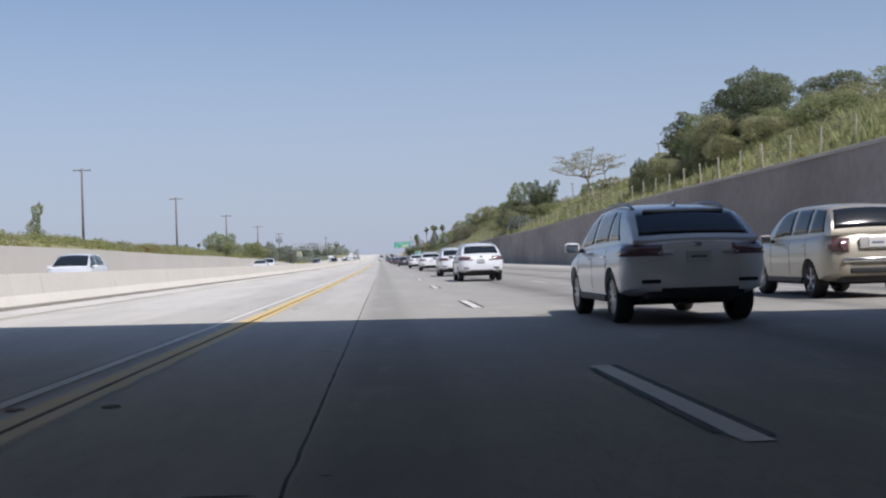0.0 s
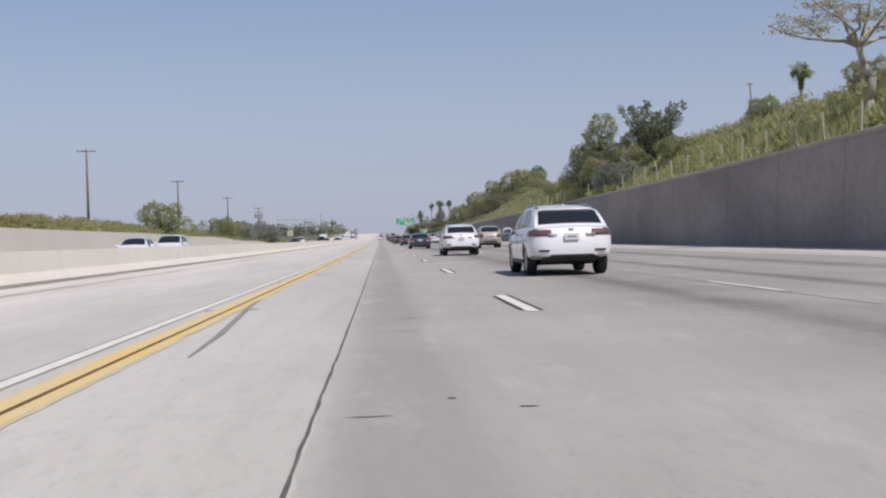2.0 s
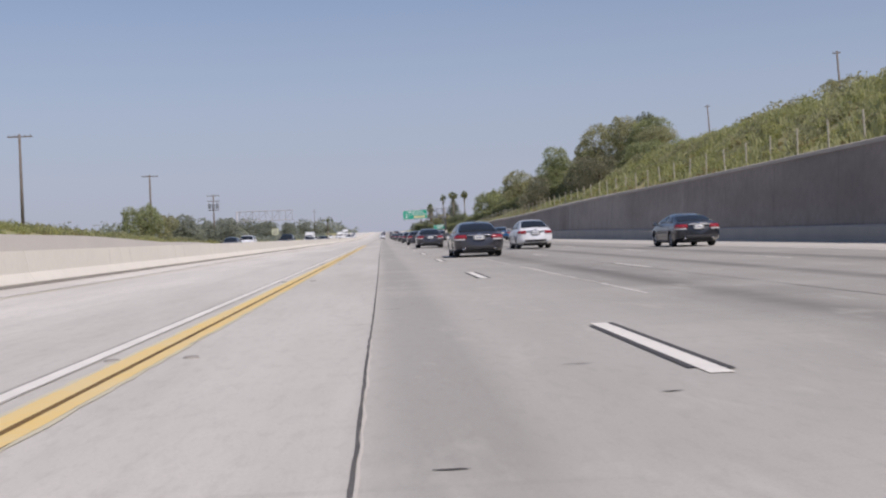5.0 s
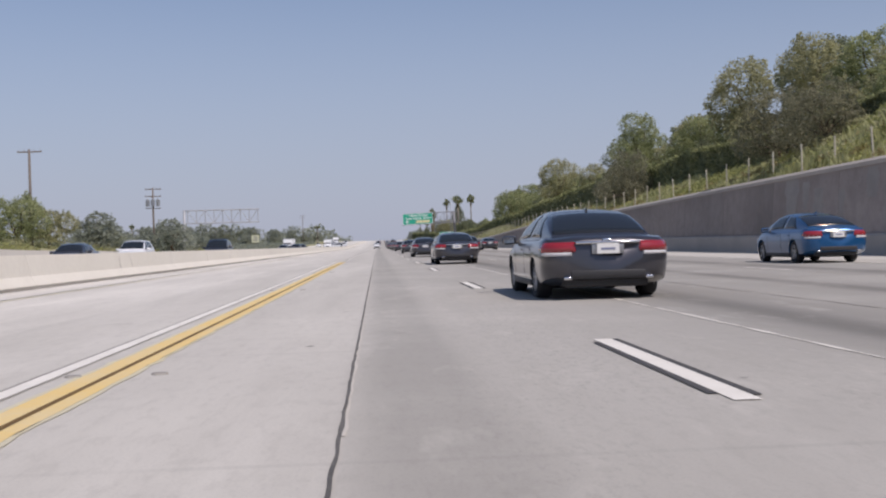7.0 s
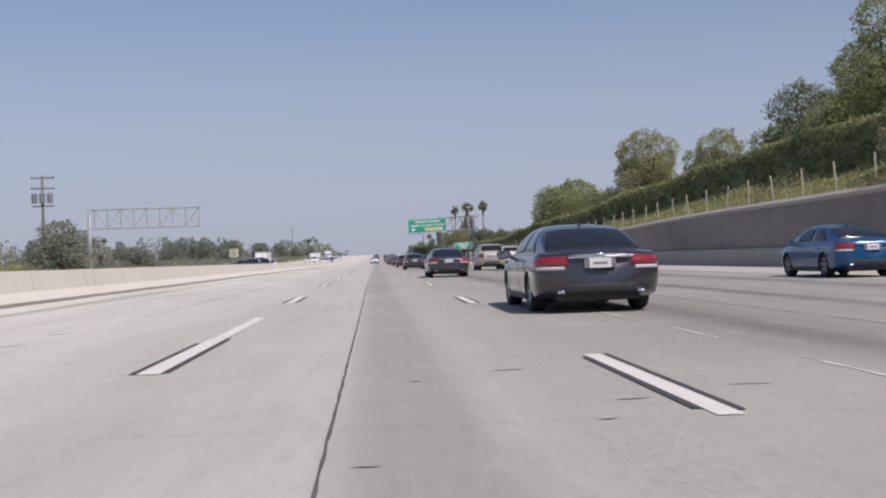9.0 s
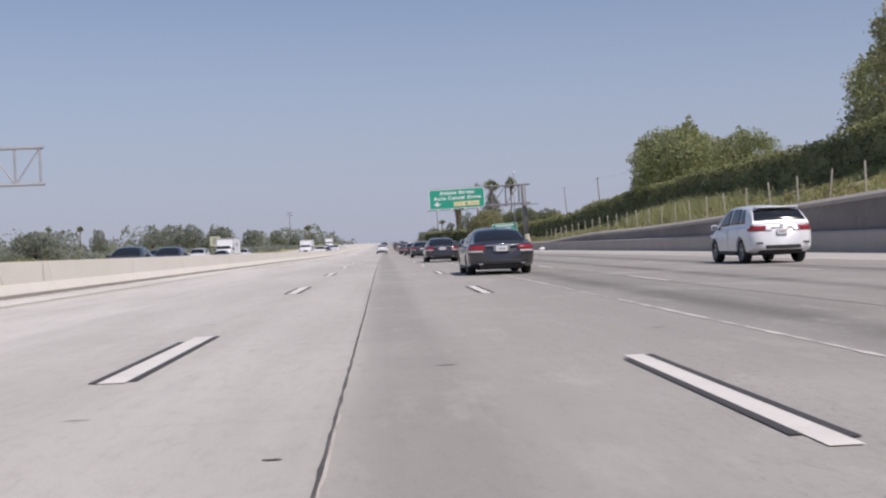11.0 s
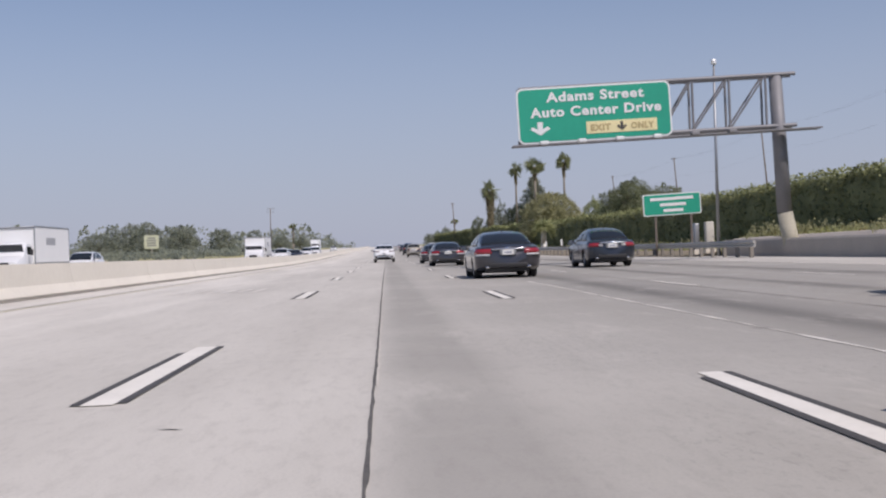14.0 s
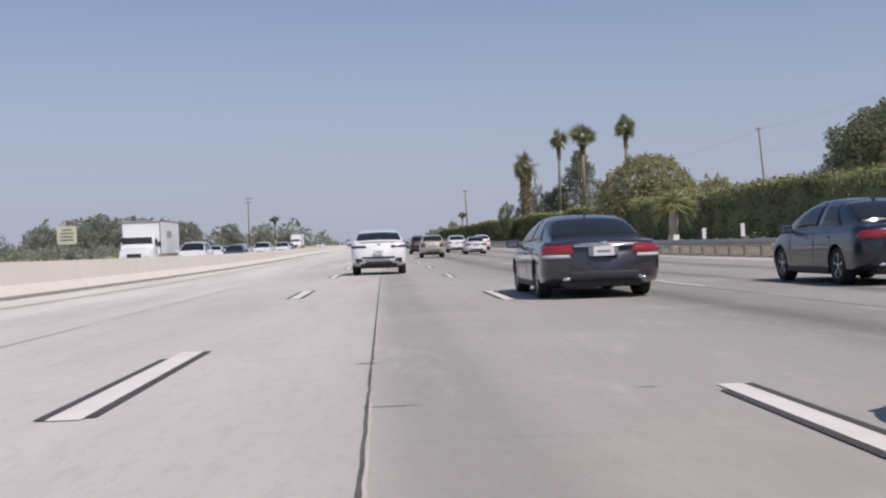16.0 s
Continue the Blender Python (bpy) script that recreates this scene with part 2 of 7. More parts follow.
M_YELLOW = material("road_paint_yellow", (0.82, 0.57, 0.18), 0.6, var=0.6, scale=(1.2, 18.0), tint=(0.72, 0.60, 0.36))
M_BLACK = material("black_contrast_paint", (0.06, 0.058, 0.055), 0.75, var=0.3, tint=(0.12, 0.11, 0.1))
M_OLDYELLOW = material("worn_yellow_paint", (0.66, 0.60, 0.40), 0.7, var=0.5, scale=(0.8, 12.0), tint=(0.5, 0.46, 0.37))
M_FAINT = material("faint_joint", (0.34, 0.315, 0.275), 0.9, var=0.5, scale=(0.5, 8.0), tint=(0.55, 0.51, 0.45))
M_CHIP = material("chipped_concrete_edge", (0.58, 0.545, 0.48), 0.9, var=0.5, scale=(1.5, 14.0), tint=(0.46, 0.43, 0.38))
M_TAR = material("grey_tar", (0.22, 0.205, 0.185), 0.9, var=0.6, scale=(1.0, 9.0), tint=(0.40, 0.375, 0.33))
M_DIRT = material("brown_verge_earth", (0.30, 0.25, 0.175), 0.95, var=0.8, scale=(0.5, 4.0), bump=0.7, tint=(0.17, 0.145, 0.10))
M_BROWN = material("dark_brown_stripe", (0.115, 0.06, 0.012), 0.8, var=0.5, scale=(0.8, 14.0), tint=(0.24, 0.145, 0.04))
M_SEAM = material("dark_road_seam", (0.075, 0.07, 0.065), 0.9, var=0.5, scale=(1.5, 12.0), tint=(0.2, 0.19, 0.17))


# ---------------------------------------------------------------- building helpers
def mesh_of(name, verts, faces, mat=None, smooth=False):
    me = bpy.data.meshes.new(name)
    me.from_pydata([tuple(v) for v in verts], [], faces)
    if mat:
        me.materials.append(mat)
    if smooth:
        me.polygons.foreach_set("use_smooth", [True] * len(me.polygons))
    me.update()
    return me


def bm_mesh(name, bm, mat=None, smooth=False):
    bmesh.ops.recalc_face_normals(bm, faces=bm.faces)
    me = bpy.data.meshes.new(name)
    bm.to_mesh(me)
    bm.free()
    if mat:
        me.materials.append(mat)
    if smooth:
        me.polygons.foreach_set("use_smooth", [True] * len(me.polygons))
    return me


def part(name, data, parent, label="", m=None, mat=None):
    """A part: a mesh object under its thing."""
    if isinstance(data, bmesh.types.BMesh):
        data = bm_mesh(name, data, mat)
    ob = new(name, data)
    ob.parent = parent
    if m is not None:
        ob.matrix_basis = m
    if label:
        ob["label"] = label
    return ob


def thing(name, label, category, m=None, group="", kind=""):
    ob = new(name)
    ob.empty_display_size = 0.2
    if m is not None:
        ob.matrix_basis = m
    return tagged(ob, label, category, group, kind)


def structure(name, data, label, category):
    return tagged(new(name, data), label, category, "", "structure")


def box(bm, c, s, bevel=0.0, m=None):
    r = bmesh.ops.create_cube(bm, size=1.0)
    bmesh.ops.scale(bm, vec=s, verts=r["verts"])
    if bevel:
        es = list({e for v in r["verts"] for e in v.link_edges})
        rb = bmesh.ops.bevel(bm, geom=es, offset=bevel, segments=2, affect="EDGES", profile=0.5)
        vs = list({v for f in rb["faces"] for v in f.verts} | {v for v in r["verts"] if v.is_valid})
    else:
        vs = r["verts"]
    mm = Matrix.Translation(c) @ (m or Matrix())
    bmesh.ops.transform(bm, matrix=mm, verts=vs)
    return vs


def tube(bm, a, b, r0, r1=None, n=8):
    """A round bar from a to b."""
    a, b = Vector(a), Vector(b)
    r1 = r0 if r1 is None else r1
    q = (b - a).to_track_quat("Z", "Y")
    ring = []
    for p, r in ((a, r0), (b, r1)):
        ring.append([bm.verts.new(p + q @ Vector((r * math.cos(2 * math.pi * k / n), r * math.sin(2 * math.pi * k / n), 0))) for k in range(n)])
    for k in range(n):
        bm.faces.new((ring[0][k], ring[0][(k + 1) % n], ring[1][(k + 1) % n], ring[1][k]))
    bm.faces.new(ring[1])
    bm.faces.new(ring[0][::-1])


def along(y0, y1, step):
    n = max(1, round((y1 - y0) / step))
    return [y0 + (y1 - y0) * k / n for k in range(n + 1)]


def ribbon(name, x0, x1, y0, y1, h, mat, step=5.0, wave=None, uv=False, ragged=0.0):
    """A flat strip that follows the road."""
    ys = along(y0, y1, step)
    vs, fs = [], []
    for y in ys:
        d = wave(y) if wave else 0.0
        w = ragged * noise.noise((y * 3.1, x0, 7.0))
        vs += [P(x0 + d - w, y, h), P(x1 + d + w, y, h)]
    for k in range(len(ys) - 1):
        fs.append((2 * k, 2 * k + 1, 2 * k + 3, 2 * k + 2))
    me = mesh_of(name, vs, fs, mat)
    if uv:
        u = me.uv_layers.new(name="road")
        for lp in me.loops:
            y = ys[lp.vertex_index // 2]
            u.data[lp.index].uv = ((x1 if lp.vertex_index % 2 else x0), y)
    return me


def prism_along(name, profile, y0, y1, step, mat, height=None):
    """A closed profile of (x, h) swept along the road; height(y) scales h."""
    ys = along(y0, y1, step)
    n = len(profile)
    vs, fs = [], []
    for y in ys:
        k = height(y) if height else 1.0
        vs += [P(x, y, h * k if h > 0 else h) for x, h in profile]
    for i in range(len(ys) - 1):
        for j in range(n):
            a, b = i * n + j, i * n + (j + 1) % n
            fs.append((a, b, b + n, a + n))
    fs.append(tuple(range(n))[::-1])
    fs.append(tuple(range(n * (len(ys) - 1), n * len(ys))))
    return mesh_of(name, vs, fs, mat)


# ---------------------------------------------------------------- ground and road
def wall_height(y):
    return knots(y, (-60, 5.2), (60, 4.7), (160, 4.0), (250, 3.55), (330, 2.95), (430, 1.6), (470, 1.0), (490, 0.9))


def wall_face(y):
    """Top of the wall's face, below the gutter."""
    return wall_height(y) - knots(y, (-60, 0.2), (235, 0.2), (275, 0.27), (470, 0.27), (488, 0.2))


def left_wall_height(y):
    return knots(y, (-60, 3.3), (100, 3.0), (200, 2.55), (270, 2.1), (330, 1.2), (400, 0.35))


def hedge_base(y):
    return knots(y, (200, 6.7), (262, 6.5), (286, 4.8), (350, 4.1), (433, 2.7), (480, 1.3), (540, 0.55), (700, 0.5))


def terrain(x, y):
    """Height of the ground over the road's surface."""
    if x > 24.1:
        w = wall_height(y) - 0.12 if y < 488 else 0.25
        hb = max(hedge_base(y), w + 0.3)
        top = knots(y, (200, 9.0), (262, 8.6), (290, 6.3), (430, 4.6), (520, 1.0), (600, 0.6))
        top = max(top, hb)
        if x < 25:
            h = w
        elif x < 29:
            h = w + (hb - w) * (x - 25) / 4
        elif x < 35:
            h = hb + (top - hb) * (x - 29) / 6
        else:
            h = top
        return h + (0.35 * noise.noise((x * 0.12, y * 0.09, 3.0)) if x > 25 else 0)
    if x < -23.1:
        w = left_wall_height(y) - 0.1
        h = w + min(1.0, max(0.0, (-x - 24) / 7)) * knots(y, (230, 1.6), (330, 0.9), (420, 0.3))
        return h + (0.3 * noise.noise((x * 0.1, y * 0.09, 8.0)) if x < -25 else 0)
    return -0.35


def build_ground():
    xs = [-2600, -900, -350, -160, -90, -60, -45, -36, -31, -28, -26, -24.4, -23.15, -23.0, 24.0, 24.15, 25, 26.5, 28, 29.5, 31.5, 33.5, 36, 45, 60, 90, 160, 350, 900, 2600]
    ys = along(-90, 700, 6) + along(720, 1300, 25)[0:] + [1500, 1900, 2600, 4200]
    vs = []
    for y in ys:
        for x in xs:
            p = P(x, y, terrain(x, y))
            vs.append(p)
    n = len(xs)
    fs = [(j * n + i, j * n + i + 1, (j + 1) * n + i + 1, (j + 1) * n + i) for j in range(len(ys) - 1) for i in range(n - 1)]
    structure("ground", mesh_of("ground", vs, fs, M_EARTH, True), "dry grassy ground and embankments beside the freeway", "ground")


def build_road():
    r = structure("road", ribbon("road", -2.6, 23.4, -80, 1400, 0.0, M_ROAD, 5.0, uv=True), "worn pale concrete freeway with several lanes", "road")
    structure("opposite_road", ribbon("opposite_road", -23.05, -2.6, -80, 1400, 0.0, M_ROAD, 5.0, uv=True), "pale concrete carriageway beyond the median barrier", "road")
    structure("road_edge", ribbon("road_edge", 23.4, 24.15, -80, 1400, 0.0, M_ROAD, 5.0, uv=True), "concrete strip at the foot of the retaining wall", "road")
    solid = [("edge_line", 4.075, 4.185, -80, 281, 0.006, M_WHITE, 0.006, "white edge line of the carpool lane"),
             ("line_shadow_stripe", 4.045, 4.075, -80, 281, 0.005, M_TAR, 0.008, ""),
             ("line_shadow_stripe", 4.185, 4.205, -80, 281, 0.005, M_FAINT, 0.008, ""),
             ("worn_yellow_edge", 4.335, 4.385, -80, 281, 0.0045, M_OLDYELLOW, 0.03, "faded ragged edge of the yellow line"),
             ("yellow_line", 4.375, 4.517, -80, 281, 0.006, M_YELLOW, 0.010, "yellow line, one of a pair"),
             ("yellow_line", 4.558, 4.665, -80, 281, 0.006, M_YELLOW, 0.010, "yellow line, one of a pair"),
             ("worn_yellow_edge", 4.655, 4.70, -80, 281, 0.0045, M_OLDYELLOW, 0.03, "faded ragged edge of the yellow line"),
             ("dark_stripe", 4.516, 4.559, -80, 281, 0.007, M_BROWN, 0.004, "dark stripe between the yellow lines"),
             ("shoulder_line", 18.95, 19.08, -80, 900, 0.006, M_FADED, 0.01, "worn white edge line of the shoulder")]
    for name, a, b, y0, y1, h, mat, wear, label in solid:
        part(name, ribbon(name, a, b, y0, y1, h, mat, 0.3, None, False, wear), r, label)
    crack = lambda y: 0.006 * noise.noise((y * 0.25, 0, 0)) + 0.008 * noise.noise((y * 2.6, 5, 0)) + 0.03 * noise.noise((y * 0.03, 9, 0))
    part("joint_seam", ribbon("joint_seam", 6.111, 6.128, -60, 640, 0.004, M_SEAM, 0.16, crack, False, 0.007), r, "dark ragged joint between concrete slabs")
    chips = lambda y: crack(y) + 0.012 * noise.noise((y * 4.0, 2, 7))
    for k in range(46):
        y0 = -20 + 12.3 * k
        part("joint_edge", ribbon("joint_edge", 6.130, 6.143, y0, y0 + 4 + 7 * (0.5 + 0.5 * noise.noise((k * 1.7, 3, 1))), 0.0035, M_CHIP, 0.22, chips, False, 0.014), r, "pale chipped edge of the joint")
    for x, w, mat in ((-0.52, 0.045, M_SEAM), (-0.38, 0.11, M_OLDYELLOW), (-1.9, 0.1, M_SEAM)):
        wob = lambda y, x=x: 0.03 * noise.noise((y * 0.15, x, 2.0))
        part("joint_seam", ribbon("joint_seam", x, x + w, -60, 640, 0.004, mat, 2.0, wob), r)
    for y0, y1 in ((269.4, 273.6), (276, 283), (299, 317), (398, 412), (488, 516), (540, 580)):        # a joint that shows here and there
        part("joint_seam", ribbon("joint_seam", 2.58, 2.605, y0, y1, 0.004, M_FAINT, 0.4, crack, False, 0.02), r)
    for pts in (((5.03, 76.5), (4.97, 78.6), (4.73, 83.0), (4.5, 88.0), (4.32, 92.5)),):      # tar streak beside the yellow lines
        vs = []
        for k, (x, y) in enumerate(pts):
            q = 0.035 if 0 < k < len(pts) - 1 else 0.012
            vs += [P(x - q, y, 0.0045), P(x + q, y, 0.0045)]
        part("tar_streak", mesh_of("tar_streak", vs, [(2 * k, 2 * k + 1, 2 * k + 3, 2 * k + 2) for k in range(len(pts) - 1)], M_TAR), r, "grey tar streak")
    for x in (11.5, 15.28):                             # ragged joints by the farther lane lines
        part("joint_seam", ribbon("joint_seam", x, x + 0.03, -60, 640, 0.004, M_TAR, 0.4, crack, False, 0.016), r)
    for y0, y1 in ((176, 189), (191.5, 214), (219, 241), (243, 268), (272, 288), (290, 317), (322, 341), (343.5, 372), (374, 398), (401, 425), (426.5, 455), (459, 474), (480, 492)):
        part("pale_joint", ribbon("pale_joint", 9.44, 9.48, y0, y1, 0.004, M_FADED, 0.3, crack, False, 0.03), r, "pale chipped joint between slabs")
    # broken lines: 3.66 m dashes every 14.63 m
    paint = mesh_of("lane_dash", [(-0.07, -3.66, 0), (0.07, -3.66, 0), (0.07, 0, 0), (-0.07, 0, 0)], [(0, 1, 2, 3)], M_WHITE)
    broad = mesh_of("lane_dash", [(-0.09, -3.82, 0), (0.09, -3.82, 0), (0.09, 0.1, 0), (-0.09, 0.1, 0)], [(0, 1, 2, 3)], M_WHITE)
    broad_side = mesh_of("dash_border", [(x, y, 0.001) for x, y in ((-0.15, -3.8), (-0.09, -3.8), (-0.09, -0.5), (-0.15, -0.5), (0.09, -3.75), (0.15, -3.75), (0.15, 0.1), (0.09, 0.1))], [(0, 1, 2, 3), (4, 5, 6, 7)], M_BLACK)
    side = mesh_of("dash_border", [(x, y, 0.001) for x, y in ((-0.125, -3.4), (-0.07, -3.4), (-0.07, -0.25), (-0.125, -0.25), (0.07, -3.5), (0.125, -3.5), (0.125, -0.02), (0.07, -0.02))], [(0, 1, 2, 3), (4, 5, 6, 7)], M_BLACK)
    worn = mesh_of("worn_dash", [(-0.06, -3.5, 0), (0.06, -3.5, 0), (0.06, 0, 0), (-0.06, 0, 0)], [(0, 1, 2, 3)], M_FADED)
    for x, far, y0, y1, faded in ((8.069, 10.836, -20, 760, False), (4.634, 292.245, 288, 760, False), (11.62, 13.0, -20, 700, True), (15.4, 15.5, -20, 700, True)):
        k = math.ceil((y0 - far) / 14.63)
        while far + k * 14.63 < y1:
            y = far + k * 14.63
            left = x < 5
            d = part("lane_dash", worn if faded else (broad if left else paint), r, "", on_road(x, y, 0, 0.006))
            if not faded:
                part("dash_border", broad_side if left else side, d)
            k += 1
    part("lane_dash", ribbon("lane_dash", 4.56, 4.72, 292.4, 297.1, 0.005, M_WHITE), r, "unbordered white end of the first lane dash")
    part("cross_joint", ribbon("cross_joint", -2.1, 23.3, 25.94, 26.0, 0.005, M_FAINT, 0.05), r, "dark expansion joint across the lanes")
    # worn road studs beside the yellow lines
    bm = bmesh.new()
    tube(bm, (0, 0, -0.01), (0, 0, 0.013), 0.07, 0.05, 10)
    stud = bm_mesh("road_stud", bm, M_TAR)
    for k in range(-9, 10):
        for x in (4.30, 4.86):
            part("road_stud", stud, r, "", on_road(x, 141.0 + 14.63 * k))
    # short cracks and tar spots
    rnd = random.Random(5)
    vs, fs = [], []
    for k in range(420):
        x, y = rnd.choice((rnd.gauss(6.6, 0.7), rnd.uniform(4.9, 13.0), rnd.uniform(-1.5, 19))), rnd.uniform(-5, 560)
        l, q, n0 = 0.05 + 0.3 * rnd.random() ** 2.5, rnd.uniform(0.007, 0.02), len(vs)
        bend = rnd.uniform(-0.015, 0.015)
        for j in range(5):
            f = j / 4 - 0.5
            d = q * (1 - 3.2 * f * f)
            for s in (-1, 1):
                vs.append(P(x + l * f, y + bend * f * 3 + s * d + 0.004 * math.sin(9 * f + k), 0.004))
        for j in range(4):
            fs.append((n0 + 2 * j, n0 + 2 * j + 1, n0 + 2 * j + 3, n0 + 2 * j + 2))
    tagged(new("road_cracks", mesh_of("road_cracks", vs, fs, M_SEAM)), "short dark cracks and tar spots in the concrete", "cracks", "", "stuff")
    # the words and symbols of the carpool lane, worn to bars and scraps
    for x, y, w, l in [(q, 454.7, 0.13, 2.3) for q in (1.35, 1.7, 2.1, 2.45, 2.8, 3.15)]:
        part("lane_letter", mesh_of("lane_letter", [P(x, y, 0.006), P(x + w, y, 0.006), P(x + w * 1.4, y + l, 0.006), P(x + w * 0.5, y + l, 0.006)], [(0, 1, 2, 3)], M_FADED), r, "worn white bar of a painted lane word")
    scraps = [(2.35, 292.6, 0.24, 0.5), (2.3, 294.8, 0.26, 0.7), (2.1, 295.3, 0.1, 0.4), (2.15, 308.1, 0.55, 0.9), (2.8, 307.9, 0.6, 0.8), (2.6, 309.0, 0.4, 0.7), (2.42, 425.2, 0.2, 0.4), (2.5, 426.0, 0.16, 0.45), (2.4, 436.8, 0.22, 0.7), (2.62, 437.0, 0.2, 0.8), (2.84, 437.3, 0.24, 0.7), (3.05, 437.2, 0.12, 0.6), (2.2, 436.6, 0.14, 0.6),
              (2.0, 473.4, 0.5, 1.6), (2.35, 474.4, 0.35, 1.3), (2.75, 474.0, 0.2, 0.8), (1.75, 472.3, 0.35, 0.35), (2.0, 477.2, 0.4, 0.9), (3.05, 476.2, 0.12, 0.8)]
    rnd = random.Random(12)
    for x, y, w, l in scraps:
        rim = [(w * (0.35 + 0.2 * rnd.random()) * math.cos(0.524 * k), l * (0.35 + 0.25 * rnd.random()) * math.sin(0.524 * k)) for k in range(12)]
        part("lane_letter", mesh_of("lane_letter", [P(x + a, y + q, 0.006) for a, q in rim], [tuple(range(12))], M_FADED), r, "worn scrap of a painted lane word")


def edge_of(y):
    """The right-hand edge of the pavement past the end of the wall."""
    return knots(y, (488, 21.7), (543, 20.5), (640, 20.2))


def build_verge():
    ys = along(488.5, 900, 6)
    vs = []
    for y in ys:
        e = edge_of(y)
        vs += [P(e, y, -0.02), P(e + 0.05, y, 0.05), P(e + 1.2, y, 0.12 + 0.06 * noise.noise((y * 0.2, 1, 1))), P(24.3, y, 0.3)]
    fs = [(4 * i + j, 4 * i + j + 1, 4 * i + j + 5, 4 * i + j + 4) for i in range(len(ys) - 1) for j in range(3)]
    structure("verge", mesh_of("verge", vs, fs, M_DIRT, True), "dry earth verge behind the guard rail", "ground")


def build_walls():
    prof = [(0.0, -0.05), (0.0, 0.08), (-0.17, 0.3), (-0.25, 0.82), (-0.45, 0.82), (-0.53, 0.3), (-0.70, 0.08), (-0.70, -0.05)]
    bm = bmesh.new()
    rings = [[bm.verts.new((x, y, h)) for x, h in prof] for y in (0.008, 9.992)]
    for j in range(8):
        bm.faces.new((rings[0][j], rings[0][(j + 1) % 8], rings[1][(j + 1) % 8], rings[1][j]))
    bm.faces.new(rings[0]); bm.faces.new(rings[1][::-1])
    es = [e for e in bm.edges if all(abs(v.co.z - 0.82) < 1e-4 for v in e.verts)]
    bmesh.ops.bevel(bm, geom=es, offset=0.03, segments=2, affect="EDGES")
    seg = bm_mesh("barrier_segment", bm, M_CONC)
    b = thing("median_barrier", "long pale concrete median barrier with stained faces", "barrier", kind="structure")
    for y in range(-80, 1000, 10):
        part("barrier_segment", seg, b, "", on_road(-2.0, y))
    part("barrier_toe", prism_along("barrier_toe", [(-1.992, 0.003), (-1.992, 0.06), (-2.02, 0.06), (-2.02, 0.003)], -80, 1000, 6, material("dark_barrier_toe", (0.30, 0.275, 0.24), 0.9, var=0.6, scale=(0.3, 4.0), tint=(0.40, 0.37, 0.32))), b, "dark strip along the toe of the barrier")
    # scuffs and drips on the barrier's face
    rnd = random.Random(31)
    marks = [(27.0, 0.5, 0.9), (32.5, 0.25, -0.2), (61.0, 0.2, 0.3), (118.0, 0.3, 0.2), (262.0, 0.3, -0.5)] + [(rnd.uniform(20, 560), rnd.uniform(0.12, 0.4), rnd.uniform(-0.5, 0.5)) for k in range(34)]
    for y, l, slant in marks:
        vs = []
        for k in range(6):
            h = 0.32 + 0.088 * k
            d, q = slant * (h - 0.32), l * (0.12 + 0.2 * rnd.random()) * (1.2 - 0.15 * k)
            x = -2.17 - 0.08 * (h - 0.3) / 0.52 + 0.003
            vs += [P(x, y + d - q, h), P(x, y + d + q, h)]
        part("scuff", mesh_of("scuff", vs, [(2 * k, 2 * k + 1, 2 * k + 3, 2 * k + 2) for k in range(5)], M_SCUFF), b, "grey scuff on the barrier")
    w = structure("wall_right", prism_along("wall_right", [(23.62, 0.0), (23.86, 1.0), (24.16, 1.0), (24.16, -0.3), (23.62, -0.3)], -80, 488, 6, M_WALL, wall_face), "tall dark stained concrete retaining wall below the slope", "retaining wall")
    ys = along(-80, 487.5, 6)
    vs = []
    for y in ys:                                         # sloping concrete gutter between the wall's face and the bank
        H, T = wall_face(y), wall_height(y)
        vs += [P(23.80, y, H - 0.1), P(23.80, y, H + 0.05), P(23.90, y, H + 0.05), P(24.16, y, T - 0.06), P(24.5, y, T - 0.02), P(24.5, y, T - 0.3)]
    fs = [(6 * i + j, 6 * i + j + 1, 6 * i + j + 7, 6 * i + j + 6) for i in range(len(ys) - 1) for j in range(5)]
    part("coping", mesh_of("coping", vs, fs + [(0, 1, 2, 3, 4, 5)], M_COPE), w, "paler sloping concrete gutter on top of the wall")
    part("foot_barrier", prism_along("foot_barrier", [(23.40, 0.0), (23.44, 0.72), (23.50, 0.8), (23.80, 0.8), (23.80, 0.0)], 172, 487, 3, M_COPE, lambda y: knots(y, (172, 0.03), (200, 0.75), (300, 1.0))), w, "paler concrete foot of the wall")
    for k in range(65):                                  # joints between the wall's bays
        y = 8 + 7.32 * k
        H = wall_face(y)
        lo = 0.0 if y < 172 else 0.82
        q = lambda h, d: P(23.62 + 0.24 * h / H - d, y, h)
        e = Vector((0, 0.012, 0))
        vs = [q(lo, 0.004) - e, q(lo, 0.004) + e, q(H, 0.004) + e, q(H, 0.004) - e, q(lo, -0.01) - e, q(lo, -0.01) + e, q(H, -0.01) + e, q(H, -0.01) - e]
        part("wall_joint", mesh_of("wall_joint", vs, [(0, 1, 2, 3), (0, 4, 5, 1), (1, 5, 6, 2), (2, 6, 7, 3), (3, 7, 4, 0)], M_WALLJOINT), w)
    # pale streaks where water and patching have washed the wall
    rnd = random.Random(44)
